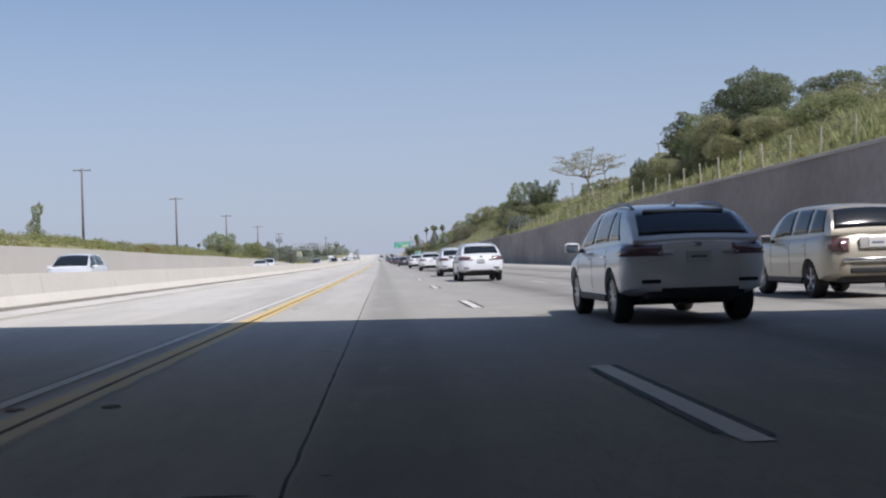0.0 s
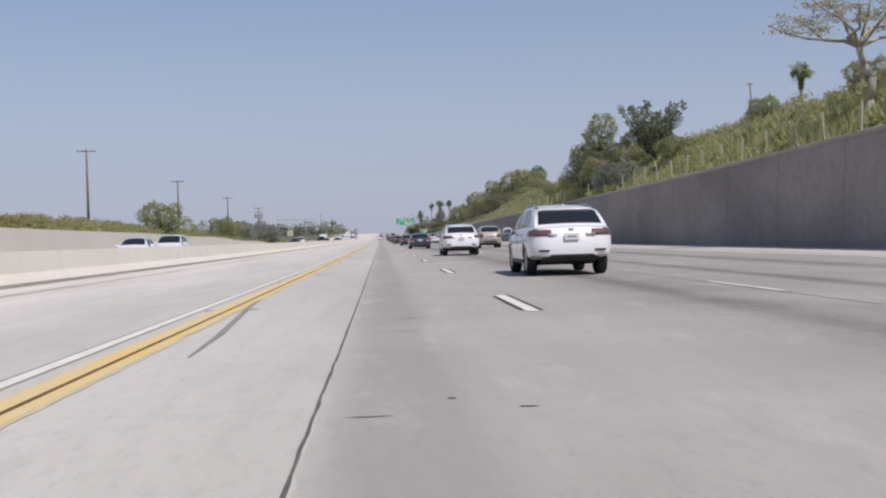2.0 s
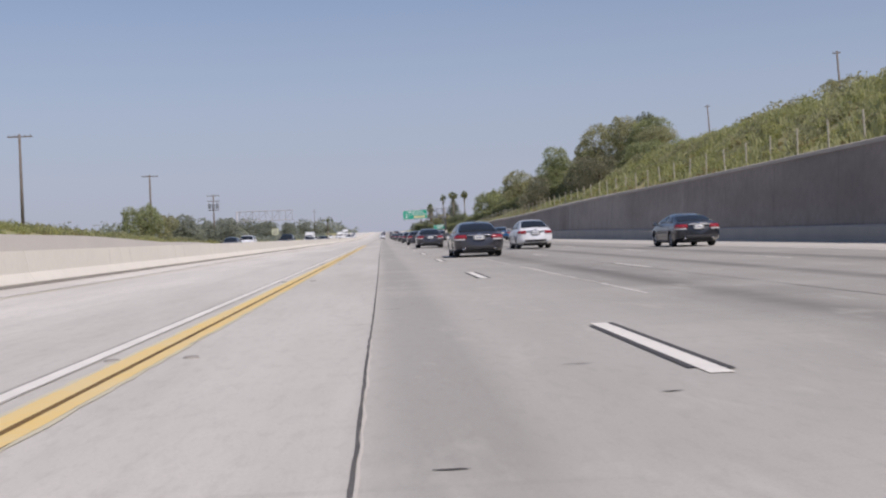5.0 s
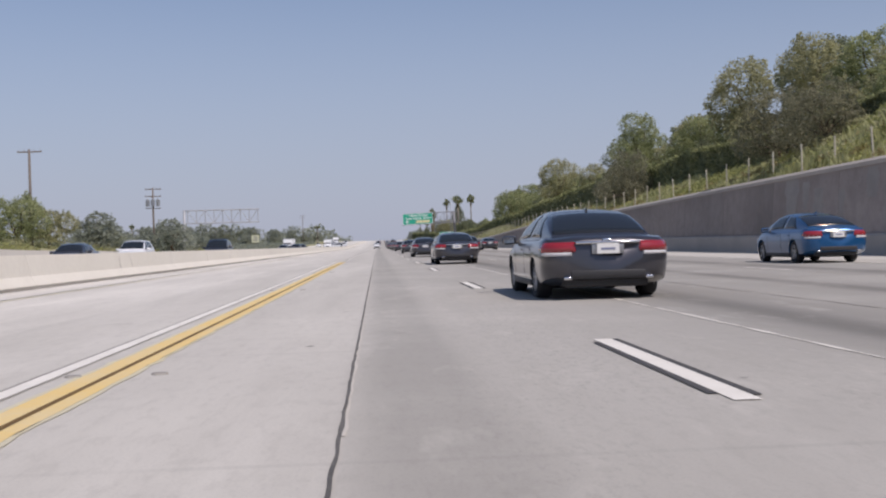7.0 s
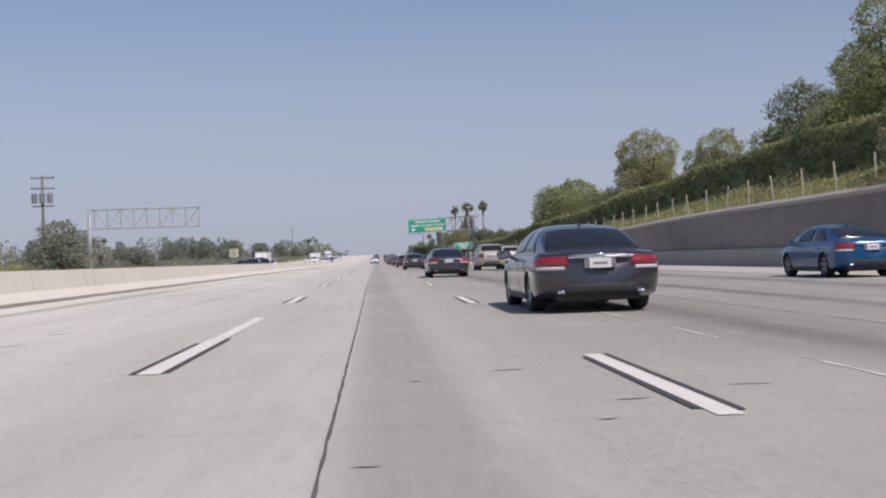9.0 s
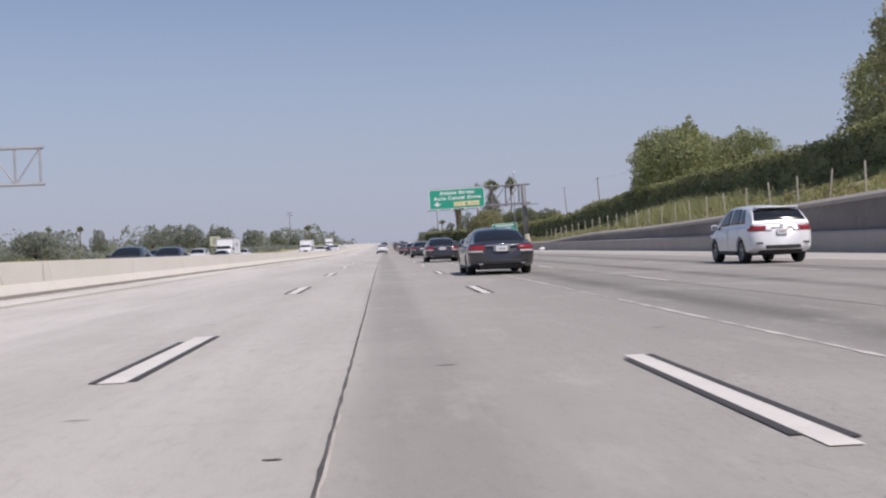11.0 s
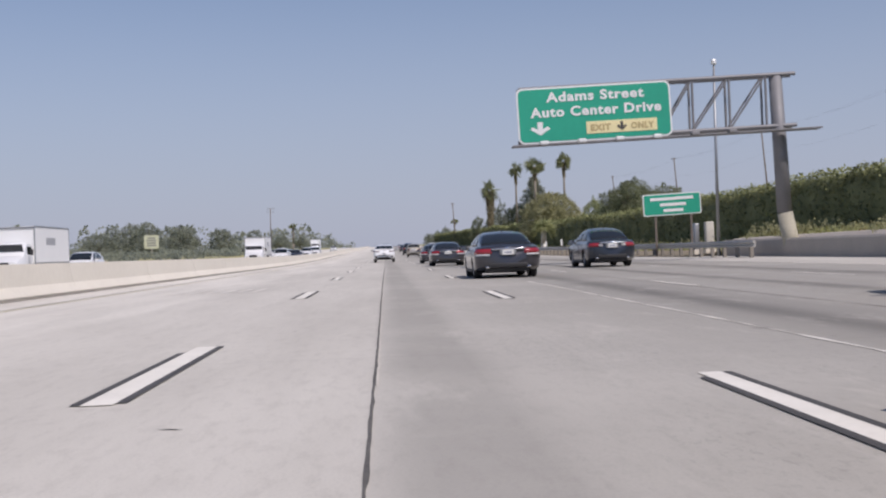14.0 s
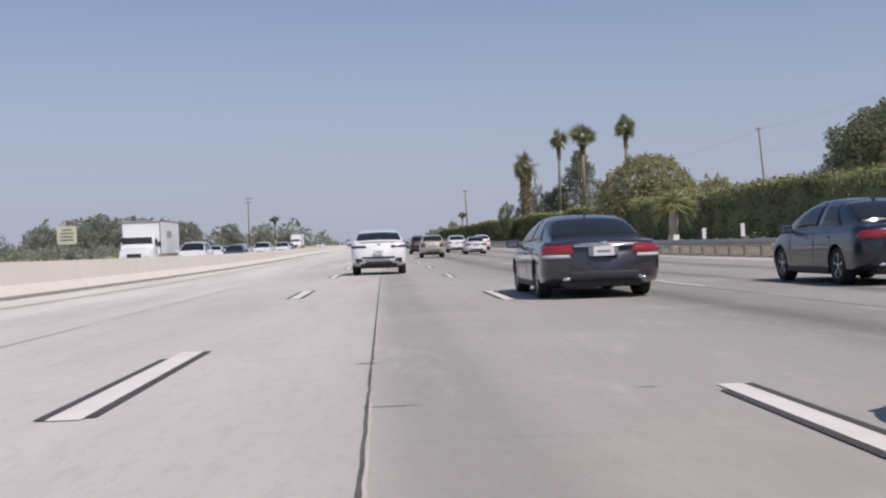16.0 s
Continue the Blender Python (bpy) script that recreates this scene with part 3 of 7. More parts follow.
    for y, l, top, bottom in ((269.2, 0.75, 0.97, 0.30), (267.6, 0.35, 0.9, 0.55), (266.2, 0.55, 0.8, 0.34), (263.9, 0.3, 0.75, 0.36), (261.2, 0.5, 0.95, 0.62), (249.5, 0.35, 0.8, 0.5), (246.0, 0.5, 0.7, 0.4)):
        H = wall_face(y)
        vs = []
        for k in range(9):
            h = H * (top + (bottom - top) * k / 8)
            q = l * (0.75 + 0.5 * rnd.random()) * (1.0 - 0.3 * (k / 8) ** 3)
            x = 23.62 + 0.24 * h / H - 0.004
            vs += [P(x, y - q, h), P(x, y + q, h)]
        part("pale_streak", mesh_of("pale_streak", vs, [(2 * k, 2 * k + 1, 2 * k + 3, 2 * k + 2) for k in range(8)], M_WALLPALE), w, "pale washed streak on the wall")
    structure("wall_left", prism_along("wall_left", [(-22.9, -0.1), (-23.0, 1.0), (-23.3, 1.0), (-23.3, -0.3)], -80, 405, 6, M_FARWALL, left_wall_height), "low pale concrete wall below the far embankment", "retaining wall")


def build_overpass():
    """The bridge whose shade the drive begins in."""
    o = thing("overpass", "concrete road bridge that spans the freeway", "bridge", kind="structure")
    bm = bmesh.new()
    # out of view, the deck is stretched far back to deepen the shade
    box(bm, (0, -13.2, 6.1), (66, 50.0, 1.1), 0.05)
    part("deck", bm_mesh("deck", bm, M_CONC), o)
    for y in (-38.0, 11.6):
        bm = bmesh.new()
        box(bm, (0, y, 7.2), (66, 0.3, 1.1), 0.03)
        part("parapet", bm_mesh("parapet", bm, M_CONC), o)
    for x in (-2.5,):
        for y in (-30, -19, -8, 3):
            bm = bmesh.new()
            tube(bm, (x, y, -0.2), (x, y, 5.6), 0.6, n=20)
            part("column", bm_mesh("column", bm, M_CONC, True), o)
    for x, w in ((-29.5, 3.0), (29.5, 3.0)):
        bm = bmesh.new()
        box(bm, (x, -13.2, 2.6), (w, 49.0, 5.9), 0.05)
        part("abutment", bm_mesh("abutment", bm, M_FARWALL), o)
    o.matrix_basis = pose(0, 4.6, 0, 0, 0, -14)


build_ground()
build_road()
build_walls()
build_verge()
build_overpass()


# ---------------------------------------------------------------- plants
M_BARK = material("bark", (0.16, 0.12, 0.085), 0.95, var=0.5, scale=(2.0, 20.0), bump=0.6)
M_PALE_BARK = material("pale_bark", (0.42, 0.38, 0.31), 0.9, var=0.4, scale=(2.0, 20.0), bump=0.4)
M_PALETRUNK = material("pale_palm_trunk", (0.62, 0.59, 0.52), 0.85, var=0.3, scale=(2.0, 20.0), bump=0.3)
M_LEAF_DARK = leaf_material("dark_leaves", (0.145, 0.168, 0.108), (0.31, 0.335, 0.20))
M_LEAF = leaf_material("green_leaves", (0.21, 0.242, 0.125), (0.47, 0.495, 0.25))
M_LEAF_DRY = leaf_material("olive_leaves", (0.25, 0.256, 0.148), (0.54, 0.52, 0.30))
M_LEAF_SHAGGY = leaf_material("shaggy_leaves", (0.175, 0.178, 0.118), (0.41, 0.39, 0.255))
M_LEAF_GREY = leaf_material("grey_green_leaves", (0.38, 0.385, 0.30), (0.60, 0.58, 0.46))
# the hedge's shaded face and sunlit top are painted as two leaf colours
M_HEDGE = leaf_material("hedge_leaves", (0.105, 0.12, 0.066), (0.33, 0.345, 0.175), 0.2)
M_HEDGE_TOP = leaf_material("hedge_lit_leaves", (0.22, 0.245, 0.11), (0.44, 0.45, 0.22), 0.35)
M_WEED = leaf_material("weed_leaves", (0.25, 0.285, 0.11), (0.52, 0.51, 0.22))
M_GRASS = leaf_material("pale_grass", (0.31, 0.335, 0.155), (0.56, 0.55, 0.30))
M_STRAW = leaf_material("dry_grass", (0.264, 0.228, 0.108), (0.480, 0.408, 0.204))
M_SKIRT = leaf_material("dead_fronds", (0.28, 0.24, 0.155), (0.46, 0.41, 0.28))
M_PALM_BARK = material("palm_bark", (0.29, 0.255, 0.21), 0.95, var=0.45, scale=(2.0, 20.0), bump=0.5)
# distance haze is put into this paler grey; nearer grey bushes share it
M_LEAF_HAZED = leaf_material("hazed_grey_leaves", (0.275, 0.30, 0.25), (0.45, 0.475, 0.38), 0.65)
M_RUST = leaf_material("brown_flowers", (0.16, 0.09, 0.03), (0.34, 0.20, 0.06))
M_PALM = leaf_material("palm_fronds", (0.15, 0.175, 0.095), (0.35, 0.365, 0.19))

RNG = np.random.default_rng(7)


def cards(name, centres, sizes, mat, rng, up=0.25, slim=0.6, outward=None):
    """Leaf clumps: small bent blades, each turned its own way."""
    n = len(centres)
    d = rng.normal(size=(n, 3))
    if outward is not None:
        d = d * 0.8 + outward
    d[:, 2] += up
    d /= np.linalg.norm(d, axis=1)[:, None] + 1e-9
    a = np.cross(d, rng.normal(size=(n, 3)))
    a /= np.linalg.norm(a, axis=1)[:, None] + 1e-9
    b = np.cross(d, a)
    s = np.asarray(sizes)[:, None] * 0.5
    c = np.asarray(centres)
    v = np.empty((n, 4, 3))
    v[:, 0] = c - a * s
    v[:, 1] = c - b * s * slim - d * s * 0.2
    v[:, 2] = c + a * s * 1.05
    v[:, 3] = c + b * s * slim - d * s * 0.2
    idx = np.arange(n)[:, None] * 4
    return tri_mesh(name, v, np.concatenate([idx + np.array(q) for q in ((0, 1, 2), (0, 2, 3))], axis=1).reshape(-1, 3), mat)


def tri_mesh(name, v, tri, mat):
    n = v.shape[0] * v.shape[1]
    me = bpy.data.meshes.new(name)
    me.vertices.add(n)
    me.vertices.foreach_set("co", v.ravel())
    m = len(tri)
    me.loops.add(m * 3)
    me.loops.foreach_set("vertex_index", tri.ravel().astype(np.int32))
    me.polygons.add(m)
    me.polygons.foreach_set("loop_start", (np.arange(m) * 3).astype(np.int32))
    me.polygons.foreach_set("loop_total", np.full(m, 3, np.int32))
    me.materials.append(mat)
    me.update()
    me.validate()
    return me


def blob_points(blobs, per_area, rng, shell=0.3):
    """Places near the skin of a heap of uneven balls, few inside."""
    out, nor = [], []
    B = np.array(blobs)
    for i, (x, y, z, r) in enumerate(blobs):
        n = max(6, int(per_area * 4 * math.pi * r * r))
        d = rng.normal(size=(n, 3))
        d /= np.linalg.norm(d, axis=1)[:, None]
        rr = r * (1 - shell * rng.random(n) ** 1.6 + 0.10 * rng.normal(size=n))
        p = np.array((x, y, z)) + d * rr[:, None]
        keep = np.ones(n, bool)
        for j, (bx, by, bz, br) in enumerate(blobs):
            if j != i:
                keep &= np.linalg.norm(p - B[j, :3], axis=1) > br * 0.72
        out.append(p[keep])
        nor.append(d[keep])
    return np.concatenate(out), np.concatenate(nor)


def blades(name, centres, heights, mat, rng, width=0.09):
    """Grass: upright blades that lean their own way."""
    n = len(centres)
    c = np.asarray(centres)
    a = rng.random(n) * 2 * math.pi
    side = np.stack([np.cos(a), np.sin(a), np.zeros(n)], 1) * (width * (0.5 + rng.random(n)))[:, None]
    lean = np.stack([rng.normal(size=n) * 0.35, rng.normal(size=n) * 0.35, np.ones(n)], 1) * np.asarray(heights)[:, None]
    v = np.empty((n, 3, 3))
    v[:, 0], v[:, 1], v[:, 2] = c - side - (0, 0, 0.05), c + side - (0, 0, 0.05), c + lean
    return tri_mesh(name, v, np.arange(n * 3).reshape(n, 3), mat)


def limb(bm, a, b, r0, r1, rng, bends=3):
    a, b = Vector(a), Vector(b)
    last, lr = a, r0
    for k in range(1, bends + 1):
        t = k / bends
        p = a.lerp(b, t) + Vector(rng.normal(size=3)) * (b - a).length * (0.05 if k < bends else 0)
        r = r0 + (r1 - r0) * t
        tube(bm, last, p, lr, r, 7)
        last, lr = p, r


def make_tree(name, label, height, spread, blobs, trunk_r, bark, leaf, size, density, rng, trunk_top=0.45, shell=0.3, slim=0.6, category="tree", group="trees on the slope"):
    """A tapered trunk, limbs to the heaps of leaves, and the crown of leaf clumps."""
    t = thing(name, label, category, group=group)
    bm = bmesh.new()
    fork = Vector((0, 0, height * trunk_top))
    limb(bm, (0, 0, -0.6), fork, trunk_r, trunk_r * 0.7, rng, 4)
    for k, (x, y, z, r) in enumerate(blobs):
        if k < 12:
            limb(bm, fork * (0.75 + 0.25 * rng.random()), (x, y, z - r * 0.2), trunk_r * 0.45, trunk_r * 0.12, rng)
    part("trunk", bm_mesh("trunk", bm, bark, True), t)
    sprigs = []
    for k in range(len(blobs)):                          # uneven outline: small tufts beyond the heaps
        x, y, z, r = blobs[int(rng.integers(len(blobs)))]
        d = rng.normal(size=3)
        d /= np.linalg.norm(d)
        d[2] = abs(d[2]) + 0.3
        d /= np.linalg.norm(d)
        for f, q in ((1.0, 0.30), (1.3, 0.19), (1.5, 0.11)):
            sprigs.append((x + d[0] * r * min(f, 1.1), y + d[1] * r * min(f, 1.1), z + d[2] * r * f, r * q * (0.8 + 0.5 * rng.random())))
    p, n = blob_points(list(blobs) + sprigs, density, rng, shell)
    part("crown", cards("crown", p, size * (0.6 + 0.8 * rng.random(len(p))), leaf, rng, 0.3, slim, n), t)
    return t


def heap(h0, h1, spread, count, r, rng, taper=0.5, flat=1.0):
    """Centres and sizes of the balls that make a crown between two heights."""
    out = []
    for k in range(count):
        u = rng.random()
        z = h0 + (h1 - h0) * u
        w = spread * (1 - taper * u) * math.sqrt(rng.random())
        a = rng.random() * 2 * math.pi
        out.append((w * math.cos(a), w * math.sin(a), z * flat, r * (0.65 + 0.6 * rng.random())))
    return out


def ground_at(x, y):
    return P(x, y, terrain(x, y))


def build_plants():
    rng = np.random.default_rng(11)
    # one tree of each kind, then copies of it at the other places
    oak = lambda s: make_tree("broadleaf_tree", "dense dark green broadleaf tree on the slope", 8, 3, heap(2.0, 7.2, 2.6, 30, 1.2, rng), 0.22, M_BARK, M_LEAF_DARK, 0.19, 40, rng)
    tall = lambda s: make_tree("broadleaf_tree", "tall rounded olive-green tree behind the hedge", 9, 3, heap(1.4, 8.4, 2.9, 36, 1.15, rng, 0.65), 0.24, M_BARK, (M_LEAF_DRY, M_LEAF)[s], 0.19, 40, rng)
    bush = lambda s: make_tree("broadleaf_tree", "wide bushy grey-green tree beside the freeway", 5, 3, heap(0.8, 4.0, 3.0, 28, 1.1, rng, 0.45), 0.18, M_BARK, (M_LEAF_DRY, M_LEAF)[s], 0.19, 40, rng, 0.25)
    def tufts():
        out = []
        for k in range(15):                              # upright fingers that fan out from the ground
            a, w = k * 2.4, 0.4 + 2.5 * math.sqrt((k + 0.5) / 15)
            top = 6.1 - 1.5 * rng.random()
            for f in (0.16, 0.3, 0.44, 0.58, 0.7, 0.82, 0.92, 1.0):
                out.append((w * f ** 0.8 * math.cos(a) + 0.1 * rng.normal(), w * f ** 0.8 * math.sin(a) + 0.1 * rng.normal(), 0.5 + (top - 0.5) * f, 0.58 - 0.34 * f + 0.08 * rng.random()))
        return out[::-1]
    thin = lambda s: make_tree("sparse_tree", "spindly multi-stemmed tree with open upright tufts", 6, 2, tufts(), 0.14, M_BARK, M_LEAF_DARK, 0.17, 46, rng, 0.05, 0.5)
    light = lambda s: make_tree("broadleaf_tree", "light green tree rising from dark shrubs", 8, 2, heap(3.0, 8.0, 1.5, 18, 0.95, rng, 0.5), 0.18, M_BARK, M_LEAF, 0.19, 40, rng)
    cone = lambda s: make_tree("evergreen_tree", "narrow dark evergreen tree with ragged branches", 8, 2, heap(0.8, 8.0, 2.3, 34, 0.75, rng, 0.9), 0.16, M_BARK, M_LEAF_DARK, 0.24, 26, rng, 0.6, 0.4)
    droop = lambda s: make_tree("broadleaf_tree", "shaggy olive tree drooping over the fence before the hedge", 4, 3, heap(0.5, 3.5, 2.7, 34, 0.75, rng, 0.55), 0.13, M_BARK, M_LEAF_SHAGGY, 0.22, 34, rng, 0.2, 0.5, 0.28)
    dome = lambda s: make_tree("broadleaf_tree", "large dome-shaped olive tree behind the hedge", 11, 5, [(4.6 * math.sqrt(1 - (k / 74) ** 2) * 0.92 * math.cos(k * 2.4), 4.6 * math.sqrt(1 - (k / 74) ** 2) * 0.92 * math.sin(k * 2.4), 1.6 + 7.6 * k / 74, 1.35 + 0.45 * rng.random()) for k in range(74)], 0.3, M_BARK, M_LEAF_DRY, 0.36, 17, rng, 0.3, 0.35)
    dusty = lambda s: make_tree("broadleaf_tree", "pale grey-green bushy tree beside the freeway", 5, 3, heap(0.6, 4.0, 3.0, 26, 1.1, rng, 0.4), 0.18, M_BARK, M_LEAF_HAZED, 0.36, 12, rng, 0.25)
    dusty_round = lambda s: make_tree("broadleaf_tree", "pale grey-green bushy tree beside the freeway", 8, 3, heap(1.4, 7.2, 2.6, 30, 1.2, rng), 0.22, M_BARK, M_LEAF_HAZED, 0.36, 12, rng)
    makers = {"oak": oak, "tall": tall, "bush": bush, "thin": thin, "light": light, "cone": cone, "droop": droop, "dome": dome, "dusty": dusty, "dusty_round": dusty_round}
    proto = {}
    # each stretch: kind, metres right of the road's line, along it, height of the top over the road, width factor
    bank_near_the_bridge = [("oak", 31.5, 77, 12.6, 0.95), ("oak", 33.8, 84, 13.4, 1.1), ("tall", 28.2, 76.5, 9.9, 0.62), ("bush", 29.0, 82, 9.2, 0.55), ("cone", 29.3, 89, 11.9, 0.82), ("bush", 28.6, 95, 7.6, 0.5), ("bush", 26.3, 78, 6.6, 0.35), ("bush", 31, 99, 8.8, 0.6), ("oak", 26.0, 89, 6.0, 0.3), ("oak", 34, 92, 11.4, 0.8), ("bush", 30.2, 123, 7.9, 0.45), ("bush", 32.5, 145, 8.2, 0.45), ("bush", 34, 112, 8.8, 0.4), ("bush", 30.2, 62, 9.0, 0.75), ("bush", 32.6, 66, 9.9, 0.8), ("oak", 34.0, 71, 11.2, 0.85), ("bush", 29.2, 69, 8.7, 0.6), ("bush", 31.0, 72.5, 9.6, 0.7), ("bush", 27.6, 73, 7.9, 0.45), ("bush", 33.5, 58, 9.6, 0.8), ("oak", 30.4, 80, 11.8, 0.75), ("tall", 29.8, 86, 11.0, 0.6), ("bush", 27.4, 86, 7.7, 0.5), ("bush", 27.0, 92, 6.8, 0.45)]
    bank_before_the_hedge = [("thin", 28.6, 160, 11.2, 0.95), ("light", 26.7, 175, 12.0, 1.08), ("oak", 25.8, 174, 8.4, 0.7), ("oak", 27.0, 182, 9.2, 0.8), ("bush", 29, 169, 8.2, 0.7), ("oak", 29.5, 184, 9.8, 0.85), ("dusty", 26.0, 158, 6.3, 0.5), ("dusty", 25.9, 165, 6.8, 0.5), ("bush", 25.8, 171, 7.4, 0.55), ("bush", 28.0, 151, 7.2, 0.5), ("bush", 26.6, 190, 6.2, 0.5), ("oak", 31.5, 177, 9.6, 0.8), ("bush", 26.2, 198, 6.6, 0.5), ("bush", 36, 214, 9.6, 0.4), ("bush", 38, 240, 9.8, 0.5)]
    hedge_start = [("bush", 33, 276, 9.6, 0.9), ("tall", 35, 281, 11.4, 0.9), ("tall", 36, 288, 13.0, 1.1), ("tall", 34.4, 294, 13.8, 1.0), ("oak", 37.5, 300, 14.3, 1.2), ("tall", 33.4, 304.5, 14.0, 1.12), ("bush", 33.8, 305.5, 10.6, 0.75), ("bush", 34, 287, 8.8, 0.7), ("droop", 27.5, 281, 8.4, 1.0), ("droop", 27.9, 276, 8.2, 0.9), ("droop", 27.4, 318, 8.2, 1.0), ("droop", 28.4, 324, 7.6, 0.75)]
    hedge_middle = [("tall", 35.5, 324, 11.9, 0.95), ("oak", 37, 331, 11.6, 0.95), ("tall", 33.2, 337.5, 13.8, 1.0), ("bush", 35.2, 330, 9.4, 0.8), ("bush", 34.6, 345, 10.4, 1.0), ("bush", 35.4, 321, 8.8, 0.7), ("bush", 35.5, 350, 10.2, 0.9), ("tall", 36.8, 330, 12.6, 1.0), ("tall", 35.0, 345, 12.4, 0.95), ("oak", 35.5, 356, 11.9, 1.1), ("bush", 37.5, 364, 10.6, 1.0), ("tall", 35.6, 376, 11.2, 0.8), ("bush", 37.0, 384, 10.4, 0.9)]
    hedge_end = [("tall", 34, 395, 13.4, 1.25), ("bush", 35.5, 403, 11.6, 1.15), ("tall", 38, 410, 12.0, 1.0), ("bush", 32.4, 440, 11.2, 1.45), ("bush", 35.5, 446, 10.4, 1.2), ("bush", 36, 432, 9.6, 1.0), ("tall", 35.4, 462, 11.6, 1.2), ("tall", 39.2, 464, 13.2, 1.35), ("tall", 45.5, 466, 11.6, 1.2), ("oak", 47, 472, 11.6, 1.2), ("oak", 40, 478, 11.5, 1.1)]
    past_the_sign = [("oak", 29.3, 541, 6.7, 0.95), ("oak", 31.6, 545, 7.2, 1.0), ("oak", 33.8, 550, 6.7, 0.95), ("oak", 36.0, 552, 6.9, 1.0), ("dome", 28.6, 584, 8.1, 0.8), ("dusty", 29.6, 668, 9.4, 0.9), ("bush", 41.5, 668, 9.6, 0.9), ("oak", 24.6, 662, 6.4, 0.6), ("bush", 46, 646, 9.2, 1.1), ("bush", 50, 642, 8.2, 1.2), ("oak", 33, 668, 9.0, 1.0), ("bush", 54, 660, 7.8, 1.4), ("oak", 60, 640, 6.4, 1.3), ("oak", 65, 655, 6.8, 1.5)]
    across_near = [("bush", -27.0, 247.4, 7.8, 1.3), ("light", -54, 210, 12.4, 0.8), ("bush", -30, 341, 7.3, 1.25), ("bush", -29, 349, 5.9, 1.1), ("oak", -29.5, 371, 6.0, 1.2), ("bush", -30, 379, 5.2, 1.1), ("oak", -23.6, 393.0, 5.6, 1.15), ("bush", -26, 412, 4.8, 1.1), ("bush", -34, 430, 5.5, 1.2), ("oak", -38, 455, 5.8, 1.1), ("bush", -32, 470, 4.2, 1.0), ("oak", -40, 500, 5.0, 1.2)]
    across_far = [("bush", -46, 690, 5.4, 1.3), ("oak", -52, 760, 9.0, 1.6), ("bush", -44.7, 791, 8.6, 1.5), ("oak", -58, 800, 9.6, 1.7), ("tall", -70, 812, 11.5, 1.7), ("oak", -78, 830, 10.5, 1.8), ("bush", -86, 806, 8.5, 1.8), ("oak", -40, 842, 8.2, 1.4), ("bush", -66, 850, 9.4, 1.6)]
    horizon = [("bush", 29.5, 880, 7.4, 0.9), ("oak", -120, 862, 11.6, 1.4), ("bush", -37, 905, 7.0, 1.4), ("oak", -33, 960, 7.6, 1.5), ("tall", -95, 900, 13.5, 1.9), ("oak", -105, 915, 12.5, 1.9), ("bush", -150, 880, 8.0, 1.8), ("oak", 36, 960, 7.0, 1.4), ("bush", 30, 1010, 6.4, 1.3)]
    heights = {"oak": 8.3, "tall": 9.4, "bush": 5.1, "thin": 6.3, "light": 8.8, "cone": 8.6, "droop": 4.4, "dome": 11.2, "dusty": 5.1, "dusty_round": 8.3}
    for k, (kind, x, y, top, w) in enumerate(bank_near_the_bridge + bank_before_the_hedge + hedge_start + hedge_middle + hedge_end + past_the_sign + across_near + across_far + horizon):
        # far trees take the leaf colour that stands in for haze
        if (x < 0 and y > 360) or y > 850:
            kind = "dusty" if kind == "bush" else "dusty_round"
        variant = (kind, k % 2)
        first = variant not in proto
        if first:
            proto[variant] = makers[kind](k % 2)
        g = ground_at(x, y)
        s = max(0.35, (zr(y) + top - g.z) / heights[kind])
        m = Matrix.Translation(g) @ pose(0, 0, 0, 0, 0, (k * 77) % 360) @ Matrix.Diagonal((w, w, s, 1))
        if first:
            proto[variant].matrix_basis = m
        else:
            c = copy_thing(proto[variant], Matrix())
            c.matrix_basis = m
    for ob in list(scene.collection.objects):
        if ob.parent is None and "tree" in ob.name and ob.location.x < 0:
            ob["label"], ob["group"] = "bushy green tree beyond the opposite carriageway", "trees across the freeway"

    # the flat pale tree with a bare leaning trunk
    g = ground_at(27.4, 116.6)
    t = thing("coral_tree", "pale flat-topped tree with thin airy foliage", "tree", Matrix.Translation(g))
    bm = bmesh.new()
    top = zr(116) + 11.4 - g.z
    tips = [(-4.1, 0.5, top - 1.9), (-3.1, -1.4, top - 1.0), (-1.7, 1.0, top - 0.4), (0.2, -0.6, top - 0.15), (1.7, 1.2, top - 0.6), (2.4, -0.6, top - 1.0), (3.0, 0.6, top - 1.6), (-2.4, 2.0, top - 1.3), (1.0, -2.1, top - 1.3), (-1.2, -2.2, top - 1.6)]
    fork = Vector((-0.35, 0, top * 0.46))
    limb(bm, (0, 0, -0.5), fork, 0.19, 0.14, rng, 4)
    sprays = []
    for q in tips:
        limb(bm, fork, q, 0.085, 0.03, rng, 4)
        for k in range(7):                               # flat sprays of twigs along the outer half of each limb
            f = 0.5 + 0.5 * (k + 0.6) / 7
            p = fork.lerp(Vector(q), f)
            e = p + Vector((rng.normal() * 0.75, rng.normal() * 0.75, 0.12 + 0.16 * rng.random()))
            limb(bm, p, e, 0.022, 0.008, rng, 2)
            for j in range(60):
                sprays.append(p.lerp(e, 0.25 + 0.9 * rng.random()) + Vector(rng.normal(size=3) * (0.17, 0.17, 0.06)))
    part("trunk", bm_mesh("trunk", bm, M_PALE_BARK, True), t)
    pts = np.array([tuple(p) for p in sprays])
    part("crown", cards("crown", pts, 0.07 + 0.09 * rng.random(len(pts)), M_LEAF_GREY, rng, 0.8), t)

